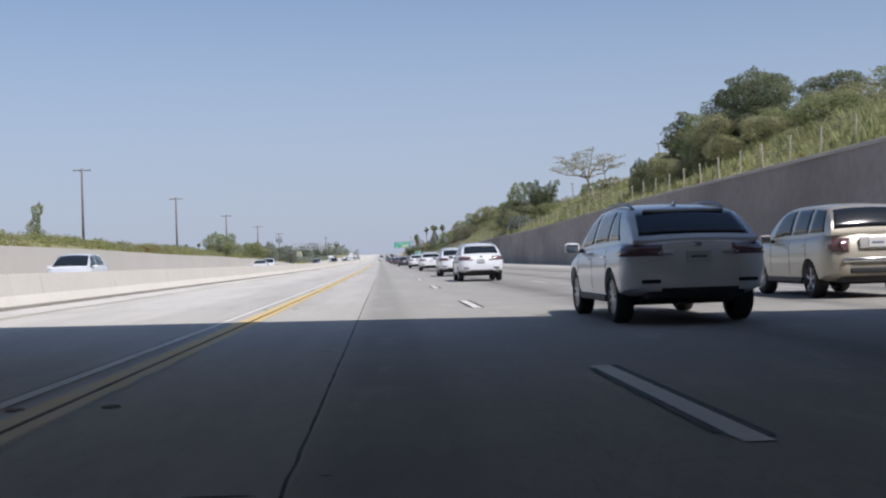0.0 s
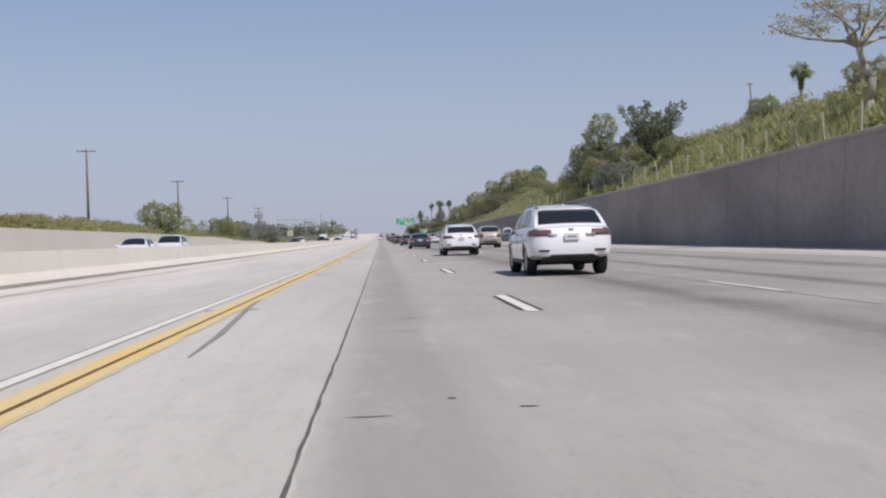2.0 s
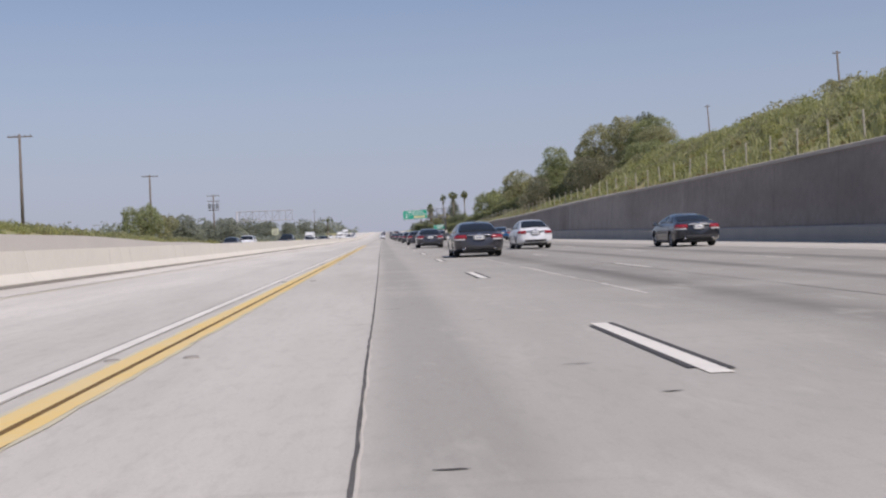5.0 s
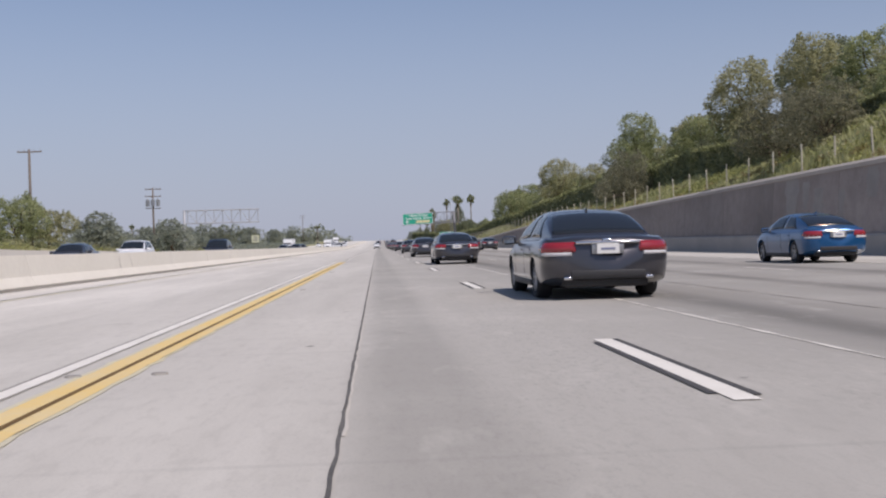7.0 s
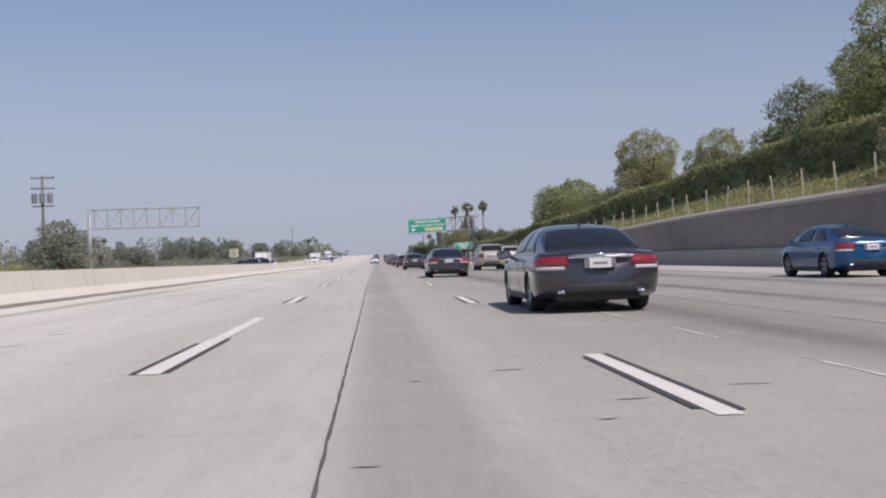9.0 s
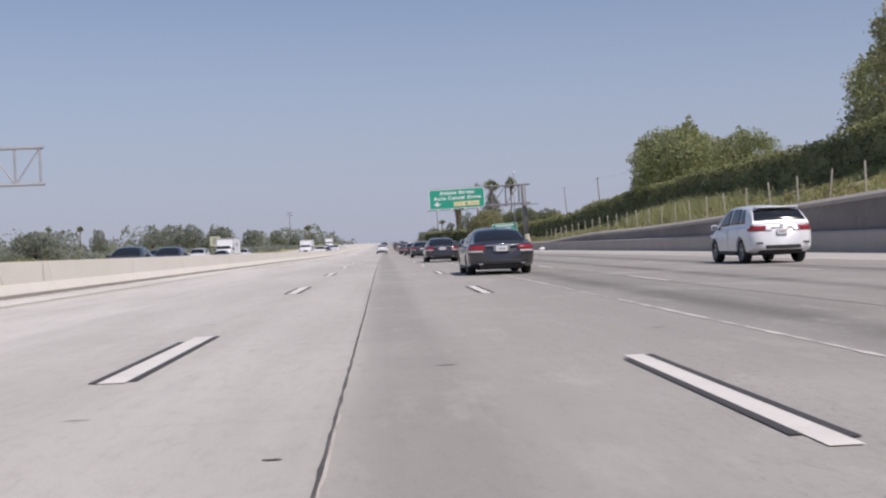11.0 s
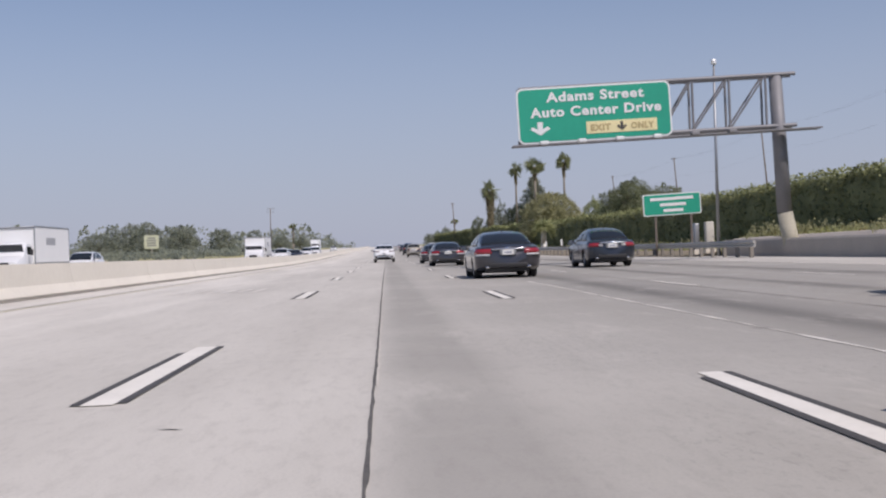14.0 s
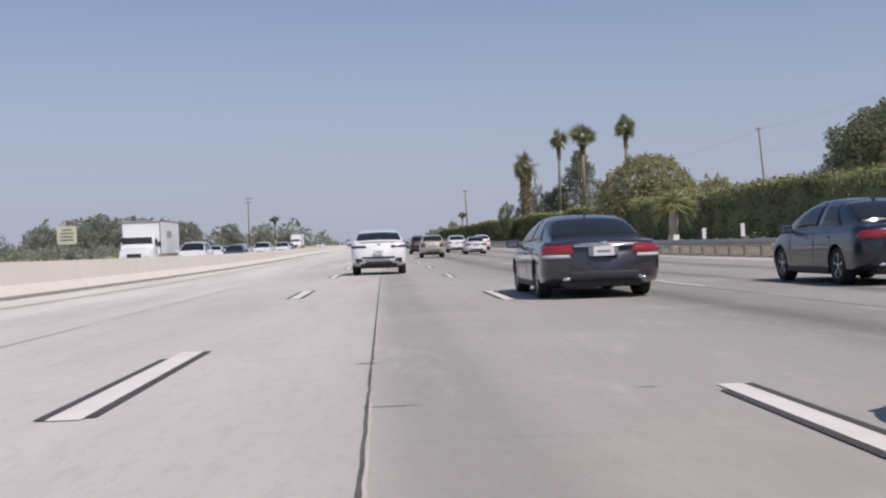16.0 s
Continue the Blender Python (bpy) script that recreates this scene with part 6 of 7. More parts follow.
    bm = bmesh.new()
    box(bm, (0, (ra + fa) / 2, curve(0, s["sill"]) - 0.0), (W * 0.7, fa - ra, 0.12), 0.03)
    part("underbody", bm_mesh("underbody", bm, M_TRIM), t)
    bm = bmesh.new()
    box(bm, (0, y0 + 0.52, curve(y0 + 0.2, s["sill"]) - 0.02), (W * 0.66, 0.72, 0.15), 0.04)
    part("rear_valance", bm_mesh("rear_valance", bm, M_TRIM), t, "black panel under the bumper")
    # wheels
    tw = s.get("tyre_w", 0.235)
    tyre, rim, dish = wheel_meshes(r, tw, s.get("spokes", 5))
    for y in (ra, fa):
        for side in (-1, 1):
            wob = part("wheel", tyre, t, "", pose(side * (hw - tw / 2 - 0.025), y, r, 0, 0, 0 if side > 0 else 180))
            wob.name = "wheel"
            part("rim", rim, wob, "alloy rim with spokes")
            part("brake_disc", dish, wob)
    # mirrors
    my = s["mirror_y"]
    for side in (-1, 1):
        bm = bmesh.new()
        box(bm, (side * (hw + 0.11), my, s["mirror_z"]), (0.24, 0.13, 0.165), 0.055)
        mo = part("wing_mirror", bm_mesh("wing_mirror", bm, P_, True), t)
        bm = bmesh.new()
        box(bm, (side * (hw + 0.115), my - 0.063, s["mirror_z"]), (0.18, 0.016, 0.115), 0.006)
        part("mirror_glass", bm_mesh("mirror_glass", bm, M_MIRROR), mo)
        bm = bmesh.new()
        tube(bm, (side * (hw - 0.1), my + 0.02, s["mirror_z"] - 0.06), (side * (hw + 0.03), my, s["mirror_z"] - 0.03), 0.035, n=8)
        part("mirror_arm", bm_mesh("mirror_arm", bm, M_TRIM), t)
    # tail: lamps, plate, bumper
    for side in (-1, 1):
        for (zl, zh, inner, reach, mat, nm) in s["tail"]:
            part(nm, bm_mesh(nm, tail_lamp(rows, ys, y0, zl, zh, inner, reach, side), mat, True), t)
        for (x, z, w, h, yaw, deep, mat, nm) in s["head"]:
            bm = bmesh.new()
            box(bm, (0, 0, 0), (w, deep, h), min(w, h) * 0.28)
            part(nm, bm_mesh(nm, bm, mat, True), t, "", Matrix.Translation((side * x, y1 - 0.20 - 0.55 * max(0, x - 0.55), z)) @ pose(0, 0, 0, 0, 0, -side * yaw))
    px, pz = s["plate"]
    yb = y0 + tail_y(rows, 0, pz, y0)
    bm = bmesh.new()
    box(bm, (0, yb - 0.03, pz), (0.32, 0.03, 0.155), 0.006)
    plate = part("number_plate", bm_mesh("number_plate", bm, M_PLATE), t, "white number plate with a dark bar")
    bm = bmesh.new()
    box(bm, (0, yb - 0.047, pz), (0.2, 0.006, 0.034), 0.002)
    part("plate_writing", bm_mesh("plate_writing", bm, M_PLATEBAR), plate)
    for (x, z, w, h, deep, mat, nm, lab) in s["extras"]:
        for side in ((-1, 1) if x else (1,)):
            bm = bmesh.new()
            box(bm, (side * x, y0 + tail_y(rows, x, z, y0) - deep * 0.25, z), (w, deep, h), min(w, h, deep) * 0.3)
            part(nm, bm_mesh(nm, bm, mat, True), t, lab)
    # front
    bm = bmesh.new()
    box(bm, (0, y1 - 0.055, s["grille"][0]), (s["grille"][1], 0.1, s["grille"][2]), 0.03)
    part("grille", bm_mesh("grille", bm, M_TRIM), t, "black grille")
    if s.get("rails"):
        for side in (-1, 1):
            a, b, z = s["rails"]
            rings = []
            for k in range(13):
                y = a + (b - a) * k / 12
                q = Vector((side * (s["roof_w"] * 0.9), y, curve(y, roof) + 0.035 * min(1, k / 2, (12 - k) / 2) - 0.01))
                rings.append([q + Vector((0.022 * math.cos(v * math.pi / 4), 0, 0.022 * math.sin(v * math.pi / 4))) for v in range(8)])
            bm = loft(rings)
            part("roof_rail", bm_mesh("roof_rail", bm, M_STEEL, True), t)
    if s.get("fin"):
        y, z = s["fin"]
        bm = bmesh.new()
        q = [(-0.02, y - 0.09, z), (0.02, y - 0.09, z), (0.03, y + 0.09, z), (-0.03, y + 0.09, z), (0, y - 0.1, z + 0.075)]
        vs = [bm.verts.new(p) for p in q]
        for f in ((0, 1, 2, 3), (0, 1, 4), (1, 2, 4), (2, 3, 4), (3, 0, 4)):
            bm.faces.new([vs[k] for k in f])
        part("antenna_fin", bm_mesh("antenna_fin", bm, P_), t)
    if s.get("spoiler"):
        y, z, w = s["spoiler"]
        bm = bmesh.new()
        box(bm, (0, y, z), (w, 0.24, 0.045), 0.018)
        part("spoiler", bm_mesh("spoiler", bm, P_, True), t)
    return t


def tail_lamp(rows, ys, y0, zl, zh, inner, reach, side):
    """A lamp glass that runs from the tail round the corner onto the side, just proud of the skin."""
    path = []
    zm = (zl + zh) / 2
    def outer(row, z):
        q = [p for p in row if p[0] * side >= 0]
        q = sorted(q, key=lambda p: p[2])
        for a, b in zip(q, q[1:]):
            if a[2] <= z <= b[2] and b[2] > a[2]:
                f = (z - a[2]) / (b[2] - a[2])
                return abs(a[0] + (b[0] - a[0]) * f), a[1] + (b[1] - a[1]) * f
        p = max(q, key=lambda p: abs(p[0]))
        return abs(p[0]), p[1]
    bm = bmesh.new()
    grid = []
    for z in (zl, zm, zh):
        line = []
        x0, yy = outer(rows[0], z)
        for k in range(5):
            x = inner + (x0 - inner) * k / 5
            line.append((x, yy - 0.012))
        if reach > 0:
            for row, y in zip(rows, ys):
                if y - y0 <= reach:
                    x, yq = outer(row, z)
                    line.append((x + 0.012, yq - 0.006))
        else:
            line.append((x0, yy - 0.012))
        grid.append(line)
    m = min(len(l) for l in grid)
    last = m - 1
    vs = []
    for gi, (z, line) in enumerate(zip((zl, zm, zh), grid)):
        r1, r2 = [], []
        for k in range(m):
            x, y = line[k]
            pull = 0.5 if (k in (0, last) and gi != 1) else 1.0
            zz = zm + (z - zm) * pull
            r1.append(bm.verts.new((side * x, y, zz)))
            r2.append(bm.verts.new((side * (x - 0.03), y + 0.03, zz)))
        vs.append((r1, r2))
    for g in range(2):
        for k in range(last):
            for w in (0, 1):
                bm.faces.new((vs[g][w][k], vs[g][w][k + 1], vs[g + 1][w][k + 1], vs[g + 1][w][k]))
    for g in (0, 2):
        for k in range(last):
            bm.faces.new((vs[g][0][k], vs[g][0][k + 1], vs[g][1][k + 1], vs[g][1][k]))
    for k in (0, last):
        for g in range(2):
            bm.faces.new((vs[g][0][k], vs[g + 1][0][k], vs[g + 1][1][k], vs[g][1][k]))
    return bm


def tail_y(rows, x, z, y0):
    """How far the tail's skin lies ahead of the car's rearmost plane."""
    best = 0.6
    for k, row in enumerate(rows):
        xs = max(abs(p[0]) for p in row if abs(p[2] - z) < 0.22) if any(abs(p[2] - z) < 0.22 for p in row) else 0
        if xs >= x:
            near = min(row, key=lambda p: abs(p[2] - z) + 0.2 * abs(abs(p[0]) - x))
            best = near[1] - y0
            break
    return best


def sedan(L=4.85, W=1.83, H=1.465, **kw):
    y0, y1 = -L / 2, L / 2
    s = dict(size=(L, W, H), axles=(-L * 0.272, L * 0.298), wheel=0.325,
             sill=[(y0, 0.34), (y0 + 0.5, 0.22), (y1 - 0.6, 0.2), (y1, 0.27)],
             deck=[(y0, 0.93), (y0 + 0.1, 0.98), (y0 + 0.55, 1.01), (-1.1, 0.98), (0.9, 0.98), (1.25, 0.98), (y1 - 0.5, 0.83), (y1 - 0.12, 0.72), (y1, 0.60)],
             shoulder=[(y0, 0.86), (y0 + 0.4, 0.92), (-0.6, 0.92), (1.0, 0.90), (y1 - 0.3, 0.70), (y1, 0.56)],
             belt=[(-2.0, 0.98), (-1.0, 0.97), (1.3, 0.95)],
             roof=[(-1.92, 1.0), (-1.5, 1.21), (-1.15, 1.36), (-0.8, 1.435), (-0.35, H), (0.0, H), (0.3, H - 0.02), (0.62, 1.36), (1.0, 1.17), (1.36, 0.98)],
             cabin_w=[(-1.9, W * 0.39), (-1.0, W * 0.445), (0.8, W * 0.46), (1.4, W * 0.42)], roof_w=W * 0.305,
             side_glass=[(-1.30, -0.36, (0.42, 0.02)), (-0.28, 0.95, (0.02, 0.52))],
             rear_glass=(-1.83, -0.96), rear_v=4.2, windscreen=(0.42, 1.26), seams=(-1.08, -0.31, 0.86), handles=(-0.95, 0.02),
             mirror_y=0.72, mirror_z=0.98, plate=(0, 0.80),
             tail=[(0.755, 0.915, 0.47, 0.42, M_TAIL, "tail_light"), (0.70, 0.755, 0.52, 0.36, M_CLEAR, "reverse_light")],
             head=[(0.66, 0.66, 0.42, 0.13, 38, 0.14, M_CLEAR, "headlight")],
             extras=[(0.0, 0.90, 0.92, 0.04, 0.10, M_CHROME, "trunk_trim", "bright strip over the plate"), (0.0, 0.80, 0.46, 0.16, 0.03, M_STEEL, "plate_recess", "pale recess round the plate"), (0.0, 0.41, 1.06, 0.11, 0.035, M_TRIM, "lower_bumper", "black lower bumper"), (0.58, 0.35, 0.11, 0.05, 0.1, M_CHROME, "exhaust", "bright exhaust tip"), (0.0, 0.935, 0.13, 0.06, 0.05, M_CHROME, "badge", "plain chrome badge")],
             grille=(0.56, 0.8, 0.2), fin=(-0.75, 1.435))
    s.update(kw)
    return s


def suv(L=4.7, W=1.88, H=1.66, **kw):
    y0, y1 = -L / 2, L / 2
    s = dict(size=(L, W, H), axles=(-L * 0.275, L * 0.3), wheel=0.36,
             sill=[(y0, 0.42), (y0 + 0.5, 0.29), (y1 - 0.6, 0.27), (y1, 0.36)],
             deck=[(y0, 1.08), (y0 + 0.2, 1.12), (-1.0, 1.10), (0.9, 1.08), (1.2, 1.06), (y1 - 0.6, 0.95), (y1 - 0.15, 0.82), (y1, 0.68)],
             shoulder=[(y0, 1.02), (y0 + 0.4, 1.06), (-0.6, 1.03), (1.0, 0.99), (y1 - 0.3, 0.80), (y1, 0.64)],
             belt=[(-2.3, 1.12), (-1.4, 1.10), (1.3, 1.04)],
             roof=[(y0 + 0.16, 1.13), (y0 + 0.34, 1.33), (y0 + 0.52, 1.50), (y0 + 0.68, 1.585), (-1.2, 1.63), (-0.6, H), (0.0, H), (0.35, H - 0.025), (0.7, 1.50), (1.1, 1.26), (1.42, 1.06)],
             cabin_w=[(-2.3, W * 0.435), (-1.4, W * 0.468), (0.8, W * 0.47), (1.45, W * 0.44)], roof_w=W * 0.355,
             side_glass=[(-1.55, -1.02, (0.3, 0.02)), (-0.98, -0.12, (0.02, 0.02)), (-0.05, 1.12, (0.02, 0.55))],
             rear_glass=(y0 + 0.235, y0 + 0.60), windscreen=(0.47, 1.33), seams=(-1.12, -0.08, 1.0), handles=(-0.9, 0.12),
             mirror_y=0.86, mirror_z=1.08, plate=(0, 0.90),
             tail=[(0.92, 1.07, 0.48, 0.45, M_TAIL, "tail_light"), (0.93, 0.99, 0.32, -0.05, M_CLEAR, "reverse_light")],
             head=[(0.66, 0.80, 0.44, 0.15, 36, 0.16, M_CLEAR, "headlight")],
             extras=[(0.0, 1.0, 0.62, 0.05, 0.05, M_CHROME, "hatch_trim", "bright strip over the plate"), (0.0, 0.47, 1.0, 0.1, 0.04, M_TRIM, "lower_bumper", "black lower bumper"), (0.66, 0.58, 0.2, 0.05, 0.05, M_TRIM, "fog_slot", "dark slot in the bumper"), (0.0, 1.06, 0.12, 0.06, 0.05, M_CHROME, "badge", "plain chrome badge")],
             grille=(0.66, 0.85, 0.26), spoiler=(y0 + 0.56, 1.60, 1.24), spokes=5)
    s.update(kw)
    return s


def box_truck(x, y, turn):
    t = thing("box_truck", "white box truck on the opposite carriageway", "truck", on_road(x, y, turn), "traffic across the median")
    bm = bmesh.new()
    box(bm, (0, -2.5, 2.35), (2.35, 7.4, 2.5), 0.04)
    part("cargo_box", bm_mesh("cargo_box", bm, M_SIGNWHITE), t)
    for sx in (-1, 1):                                   # metal rails on the edges of the box
        for yy in (-6.2, 1.2):
            bm = bmesh.new()
            box(bm, (sx * 1.165, yy, 2.35), (0.06, 0.06, 2.5), 0.01)
            part("corner_rail", bm_mesh("corner_rail", bm, M_STEEL), t)
        for zz in (1.12, 3.58):
            bm = bmesh.new()
            box(bm, (sx * 1.175, -2.5, zz), (0.05, 7.4, 0.1), 0.01)
            part("edge_rail", bm_mesh("edge_rail", bm, M_STEEL), t)
        bm = bmesh.new()
        box(bm, (sx * 1.18, -2.1, 2.6), (0.02, 1.9, 0.5), 0.005)
        part("side_mark", bm_mesh("side_mark", bm, M_PALESTEEL), t, "plain grey mark on the side")
    bm = bmesh.new()
    box(bm, (0, 1.23, 3.52), (2.3, 0.06, 0.12), 0.01)
    part("front_rail", bm_mesh("front_rail", bm, M_STEEL), t)
    rows = []
    for yy, w, z0, z1 in ((1.25, 1.05, 0.6, 2.45), (2.0, 1.06, 0.6, 2.5), (2.35, 1.06, 0.6, 2.3), (2.75, 1.05, 0.6, 1.65), (3.4, 1.0, 0.6, 1.45), (3.75, 0.92, 0.62, 1.25)):
        rows.append([(-w, yy, z0), (w, yy, z0), (w, yy, z0 + (z1 - z0) * 0.55), (w * 0.93, yy, z1 - 0.08), (w * 0.7, yy, z1), (-w * 0.7, yy, z1), (-w * 0.93, yy, z1 - 0.08), (-w, yy, z0 + (z1 - z0) * 0.55)])
    cabm = bm_mesh("cab", loft(rows), M_PAINT["white"])
    smooth_by_angle(cabm)
    part("cab", cabm, t)
    bm = bmesh.new()
    box(bm, (0, 2.62, 2.0), (1.86, 0.05, 0.86), 0.02, pose(0, 0, 0, -32, 0, 0))
    part("windscreen", bm_mesh("windscreen", bm, M_GLASS), t, "dark windscreen")
    for sx in (-1, 1):
        bm = bmesh.new()
        box(bm, (sx * 1.035, 1.85, 1.95), (0.04, 0.75, 0.55), 0.02)
        part("side_window", bm_mesh("side_window", bm, M_GLASS), t)
        bm = bmesh.new()
        box(bm, (sx * 0.68, 3.72, 0.95), (0.36, 0.12, 0.22), 0.04)
        part("headlight", bm_mesh("headlight", bm, M_CLEAR), t)
        bm = bmesh.new()
        box(bm, (sx * 1.3, 2.3, 1.85), (0.2, 0.1, 0.4), 0.04)
        part("wing_mirror", bm_mesh("wing_mirror", bm, M_TRIM), t)
    bm = bmesh.new()
    box(bm, (0, 3.78, 1.0), (0.85, 0.1, 0.4), 0.03)
    part("grille", bm_mesh("grille", bm, M_TRIM), t)
    bm = bmesh.new()
    box(bm, (0, 3.75, 0.58), (2.0, 0.25, 0.3), 0.05)
    part("bumper", bm_mesh("bumper", bm, M_CHROME), t)
    bm = bmesh.new()
    box(bm, (0, -1.2, 0.72), (0.9, 9.4, 0.35), 0.03)
    part("chassis", bm_mesh("chassis", bm, M_TRIM), t)
    tyre, rim, dish = wheel_meshes(0.42, 0.26, 6)
    for yy in (-4.2, 2.75):
        for sx in (-1, 1):
            w = part("wheel", tyre, t, "", pose(sx * 0.95, yy, 0.42, 0, 0, 0 if sx > 0 else 180))
            part("rim", rim, w)
    return t


def build_cars():
    S = 0.94
    at = lambda x, y, turn=0.0: on_road(x, y, turn) @ Matrix.Diagonal((S, S, S, 1))
    # the white crossover passed first
    rx = car("white_crossover", "white crossover with roof rails and dark rear glass", "car", "white", suv(4.77, 1.885, 1.66, sill=[(-2.385, 0.47), (-1.9, 0.40), (-1.4, 0.31), (1.8, 0.28), (2.385, 0.36)], rails=(-1.45, 0.35, 0), fin=(-1.2, 1.63), roof=[(-2.24, 1.13), (-2.0, 1.31), (-1.78, 1.46), (-1.58, 1.56), (-1.1, 1.625), (-0.6, 1.66), (0.0, 1.66), (0.35, 1.635), (0.7, 1.50), (1.1, 1.26), (1.42, 1.06)], rear_v=4.75, rear_glass=(-2.16, -1.66), cabin_w=[(-2.3, 0.80), (-1.6, 0.86), (0.8, 0.885), (1.45, 0.83)], side_glass=[(-1.66, -0.95, (0.5, 0.0)), (-0.935, 0.06, (0.0, 0.0)), (0.08, 1.14, (0.0, 0.55))], spokes=10, wheel=0.365, axles=(-1.36, 1.38), bright=True,
             tail=[(0.92, 1.07, 0.46, 0.50, M_TAILPALE, "tail_light"), (0.93, 0.985, 0.34, -0.05, M_CLEAR, "reverse_light")], extras=[(0.0, 0.985, 0.66, 0.045, 0.03, M_CHROME, "hatch_trim", "bright strip over the plate"), (0.0, 0.475, 0.98, 0.045, 0.03, M_TRIM, "lower_bumper", "black lower edge of the bumper"), (0.62, 0.585, 0.24, 0.05, 0.03, M_TRIM, "fog_slot", "dark slot in the bumper"), (0.0, 1.06, 0.12, 0.06, 0.04, M_CHROME, "badge", "plain chrome badge")], spoiler=(-1.60, 1.538, 1.08)))
    rx_fit = Matrix.Diagonal((0.95, 1, 0.915, 1))
    # the white coupe-roofed crossover ahead
    lead = car("white_crossover", "white crossover with a sloping coupe roof and black lower bumper", "car", "white", suv(4.66, 1.90, 1.58,
             roof=[(-2.15, 1.12), (-1.85, 1.27), (-1.5, 1.42), (-1.1, 1.52), (-0.5, 1.575), (0.0, 1.58), (0.35, 1.555), (0.7, 1.46), (1.1, 1.25), (1.42, 1.06)], rear_glass=(-2.02, -1.42), spoiler=(-2.12, 1.15, 1.2),
             side_glass=[(-1.35, -0.72, (0.42, 0.02)), (-0.66, 0.05, (0.02, 0.02)), (0.12, 1.12, (0.02, 0.5))], plate=(0, 0.78),
             tail=[(0.93, 1.01, 0.44, 0.5, M_SMOKE, "tail_light")],
             extras=[(0.0, 0.60, 1.12, 0.06, 0.05, M_TRIM, "bumper_slot", "black upper edge of the lower bumper"), (0.0, 0.42, 1.12, 0.09, 0.05, M_TRIM, "lower_bumper", "black lower bumper"), (0.0, 0.51, 1.0, 0.035, 0.06, M_CHROME, "bumper_trim", "silver trim line across the bumper"), (0.66, 0.50, 0.26, 0.16, 0.05, M_TRIM, "bumper_corner", "black corner of the bumper"), (0.55, 0.44, 0.22, 0.07, 0.1, M_CHROME, "exhaust", "bright exhaust trim"), (0.0, 1.04, 0.12, 0.06, 0.04, M_CHROME, "badge", "plain chrome badge")]))
    lead.matrix_basis = at(6.05, 525.8 + 1.29 * S)
    # sedans
    acc = car("grey_sedan", "dark grey sedan with red tail lights", "car", "grey", sedan(4.88, 1.85, 1.465))
    low = Matrix.Diagonal((1, 1, 0.90, 1))
    cam_ = car("dark_sedan", "glossy blue-black sedan with clear tail lights", "car", "navy", sedan(4.82, 1.82, 1.47, tail=[(0.76, 0.90, 0.52, 0.36, M_TAIL, "tail_light"), (0.78, 0.87, 0.36, -0.05, M_CLEAR, "reverse_light")]))
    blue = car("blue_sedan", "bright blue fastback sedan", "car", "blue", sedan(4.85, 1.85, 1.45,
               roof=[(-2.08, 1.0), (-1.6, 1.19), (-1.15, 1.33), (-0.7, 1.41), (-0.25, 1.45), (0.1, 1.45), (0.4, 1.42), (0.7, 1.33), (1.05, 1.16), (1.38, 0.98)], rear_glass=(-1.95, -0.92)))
    blk = car("black_coupe", "black coupe with a sloping roof", "car", "black", sedan(4.78, 1.9, 1.38, roof=[(-1.98, 0.99), (-1.5, 1.15), (-1.1, 1.28), (-0.6, 1.36), (-0.2, 1.38), (0.1, 1.38), (0.35, 1.35), (0.65, 1.27), (1.0, 1.12), (1.36, 0.98)], fin=None))
    van = car("beige_wagon", "beige retro wagon with an upright tailgate", "car", "gold", suv(4.48, 1.76, 1.66, wheel=0.33, axles=(-1.30, 1.33),
              roof=[(-2.14, 1.08), (-2.05, 1.30), (-1.92, 1.50), (-1.75, 1.60), (-1.2, 1.65), (-0.5, 1.66), (0.0, 1.655), (0.3, 1.62), (0.6, 1.48), (0.85, 1.28), (1.1, 1.06)], rear_glass=(-2.10, -1.84), windscreen=(0.42, 1.0), mirror_y=0.62,
              side_glass=[(-1.85, -1.22, (0.12, 0.02)), (-1.14, -0.38, (0.02, 0.02)), (-0.3, 0.72, (0.02, 0.35))], seams=(-1.18, -0.34, 0.68), handles=(-1.0, -0.18),
              tail=[(0.80, 1.04, 0.66, 0.22, M_TAILPALE, "tail_light")], extras=[(0.0, 0.66, 1.24, 0.07, 0.05, M_CHROME, "bumper_trim", "bright band across the bumper"), (0.0, 0.95, 0.62, 0.2, 0.04, M_CLEAR, "plate_recess", "pale recess round the plate"), (0.0, 0.48, 0.98, 0.1, 0.05, M_TRIM, "lower_bumper", "black lower bumper")], plate=(0, 0.95), spoiler=None))
    # traffic by lane and rear axle: same cars repeated to fit the camera's view
    same = Matrix()
    traffic = [(rx, rx_fit, -1.36, ((10.05, 16.2), (10.13, 46.1), (10.15, 61.0), (10.2, 91.6), (10.1, 121.6))),
               (acc, low, -1.33, ((9.55, 161.0), (9.6, 203.0), (9.35, 237.4), (9.4, 267.0), (9.4, 296.2), (9.45, 329.0), (9.45, 370.4), (9.4, 399.4), (9.4, 429.8), (9.4, 459.6), (9.4, 488.9), (9.35, 504.9))),
               (cam_, same, -1.31, ((14.2, 320.0), (13.5, 410.5), (13.8, 440.4), (14.1, 469.6), (14.2, 505.5))),
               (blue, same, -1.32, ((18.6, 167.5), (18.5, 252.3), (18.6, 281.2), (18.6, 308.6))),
               (blk, same, -1.30, ((18.4, 207.0), (18.4, 346.0), (17.6, 492.0))),
               (van, same, -1.30, ((14.4, 21.4), (14.25, 112.8), (14.1, 150.0), (13.3, 349.0), (9.5, 567.0)))]
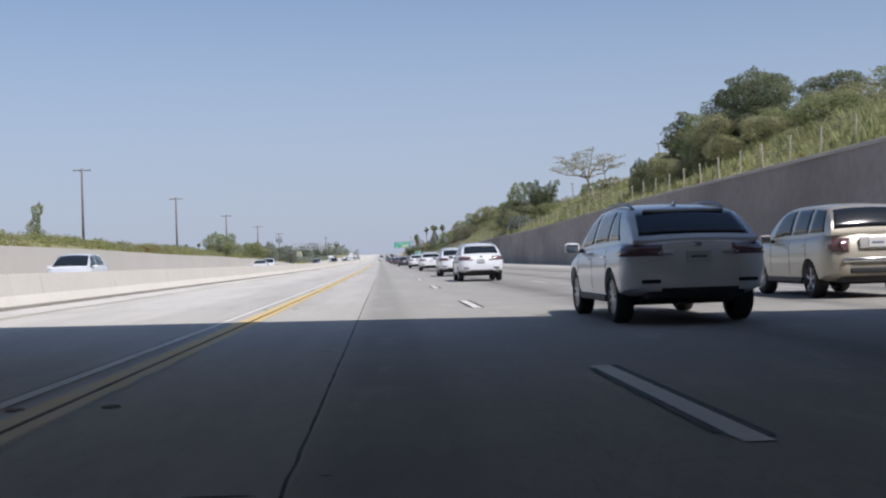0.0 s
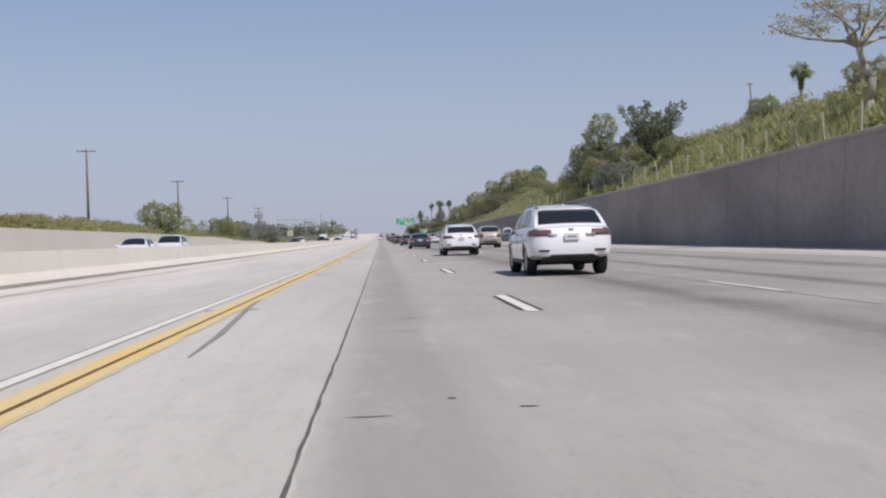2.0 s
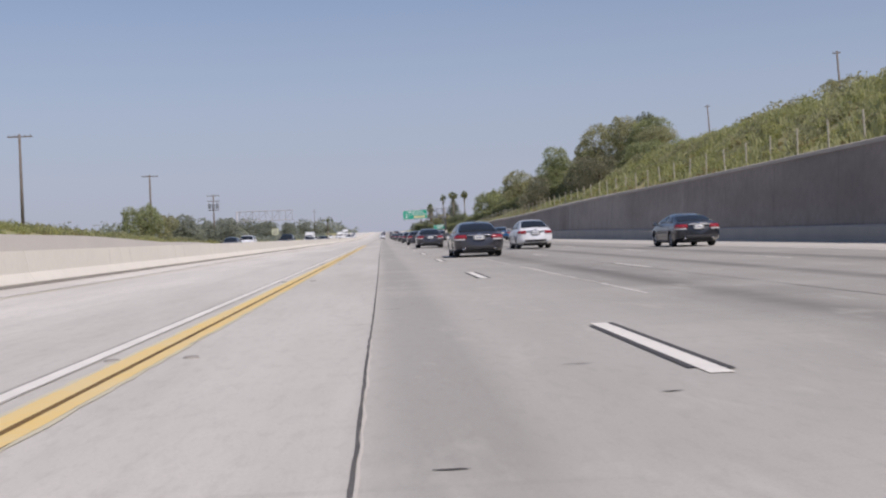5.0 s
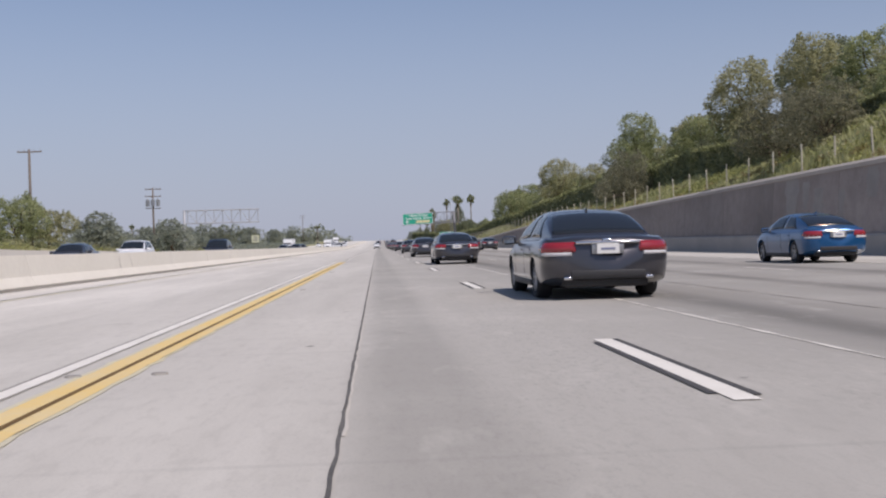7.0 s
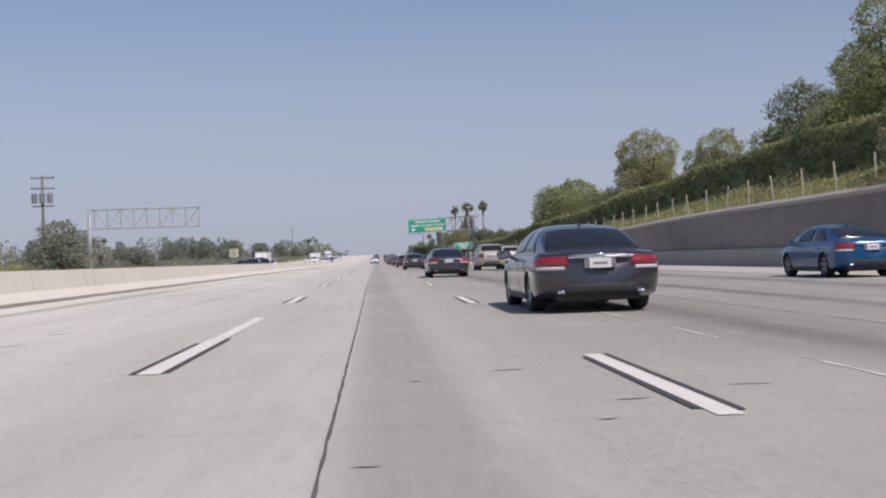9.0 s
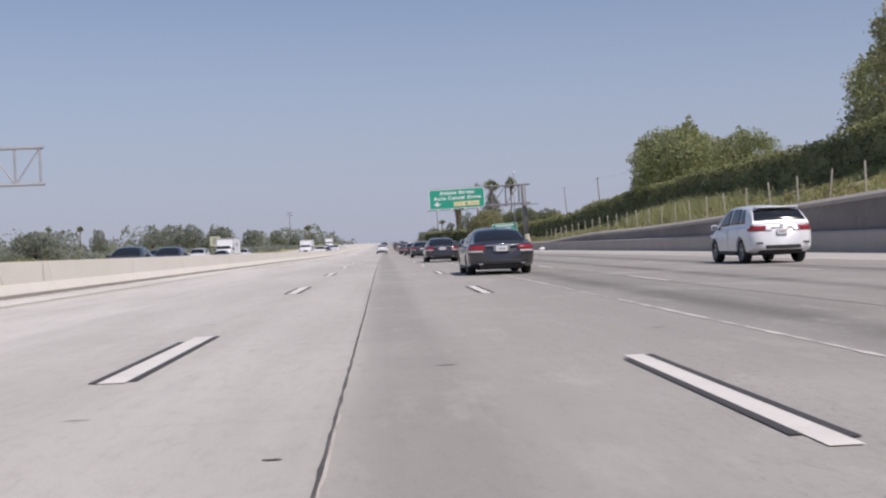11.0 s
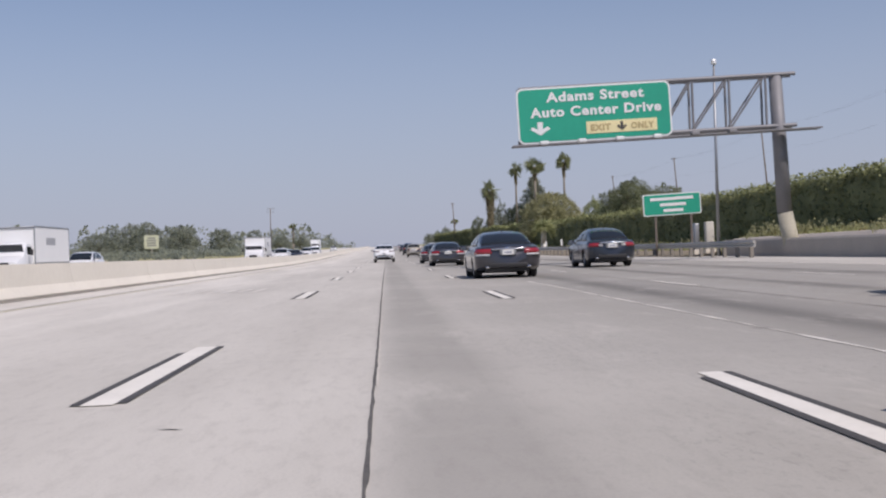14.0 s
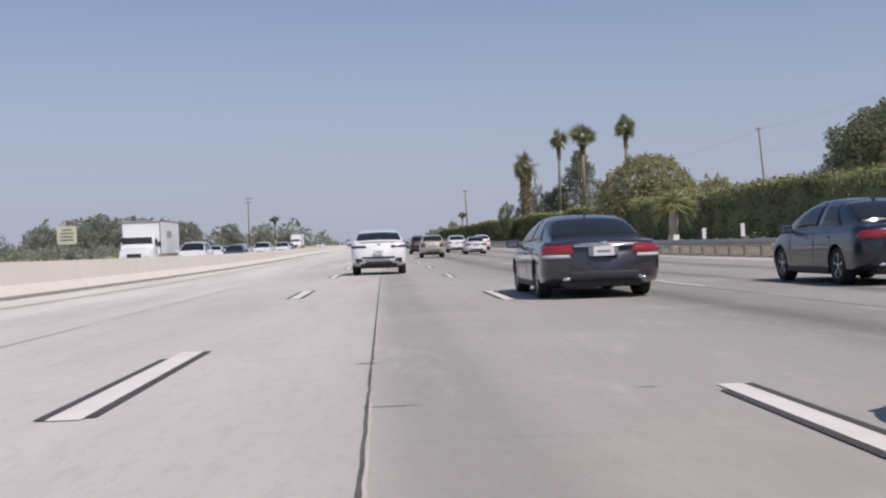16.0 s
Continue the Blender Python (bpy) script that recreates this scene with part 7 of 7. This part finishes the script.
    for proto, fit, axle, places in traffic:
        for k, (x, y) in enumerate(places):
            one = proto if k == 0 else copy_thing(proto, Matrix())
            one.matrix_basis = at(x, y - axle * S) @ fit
    # traffic farther on
    whsed = car("white_sedan", "small white sedan far ahead", "car", "white", sedan(4.6, 1.78, 1.45), "traffic far ahead")
    whsed.matrix_basis = at(13.4, 580)
    whsuv = car("white_crossover", "white crossover far ahead", "car", "white", suv(4.6, 1.85, 1.68), "traffic far ahead")
    whsuv.matrix_basis = at(12.9, 596)
    dksuv = car("black_crossover", "black crossover far ahead", "car", "black", suv(4.8, 1.9, 1.75), "traffic far ahead")
    dksuv.matrix_basis = at(9.4, 593)
    dksed = car("grey_sedan", "grey sedan in the traffic far ahead", "car", "grey", sedan(4.7, 1.8, 1.45), "traffic far ahead")
    dksed.matrix_basis = at(9.6, 655)
    for proto, x, y in ((whsed, 13.4, 218), (whsuv, 17.0, 372), (whsuv, 16.6, 612), (whsed, 16.4, 690), (whsuv, 6.4, 700), (dksuv, 6.2, 648), (dksed, 13.2, 720), (whsed, 9.8, 735), (dksuv, 13.0, 790), (whsuv, 6.5, 830)):
        copy_thing(proto, Matrix()).matrix_basis = at(x, y)
    # traffic across the median, facing the other way
    for proto, x, y, lab in ((whsuv, -6.6, 53, "white crossover on the opposite carriageway"), (whsuv, -13.6, 506, "white crossover on the opposite carriageway"), (whsed, -7, 133, "white sedan on the opposite carriageway"), (whsuv, -7.4, 146, "white crossover on the opposite carriageway"), (dksed, -9.0, 281, "dark sedan on the opposite carriageway"), (whsuv, -9.2, 297, "white crossover on the opposite carriageway"),
                             (dksuv, -5.8, 311, "dark crossover on the opposite carriageway"), (dksed, -5.8, 396.5, "dark sedan on the opposite carriageway"), (dksed, -5.7, 406.5, "dark sedan on the opposite carriageway"), (dksed, -10, 425, "dark sedan on the opposite carriageway"),
                             (whsuv, -13, 463, "white crossover on the opposite carriageway"), (dksed, -13, 480, "dark sedan on the opposite carriageway"), (whsed, -9, 612, "white sedan on the opposite carriageway"), (whsuv, -12.5, 640, "white crossover on the opposite carriageway"), (whsed, -16, 655, "white sedan on the opposite carriageway"),
                             (dksed, -9, 676, "dark sedan on the opposite carriageway"), (whsuv, -12.6, 720, "white crossover on the opposite carriageway"), (whsuv, -5.6, 561, "white crossover on the opposite carriageway"), (dksed, -5.6, 581, "dark sedan on the opposite carriageway"), (whsuv, -5.6, 602, "white crossover on the opposite carriageway"), (whsed, -9.2, 595, "white sedan on the opposite carriageway"), (whsuv, -5.6, 624, "white crossover on the opposite carriageway"), (whsuv, -9.2, 770, "white crossover on the opposite carriageway")):
        c = copy_thing(proto, Matrix())
        c.matrix_basis = at(x, y, 180)
        tagged(c, lab, "car", "traffic across the median")
    a = box_truck(-11.8, 570, 180)
    a.matrix_basis = on_road(-8.2, 558.6, 180) @ Matrix.Diagonal((0.96, 0.85, 0.815, 1))
    box_truck(-20.0, 495.0, 180).matrix_basis = on_road(-14.6, 496, 180) @ Matrix.Diagonal((0.96, 0.95, 0.84, 1))
    box_truck(-13, 745, 180)


build_cars()
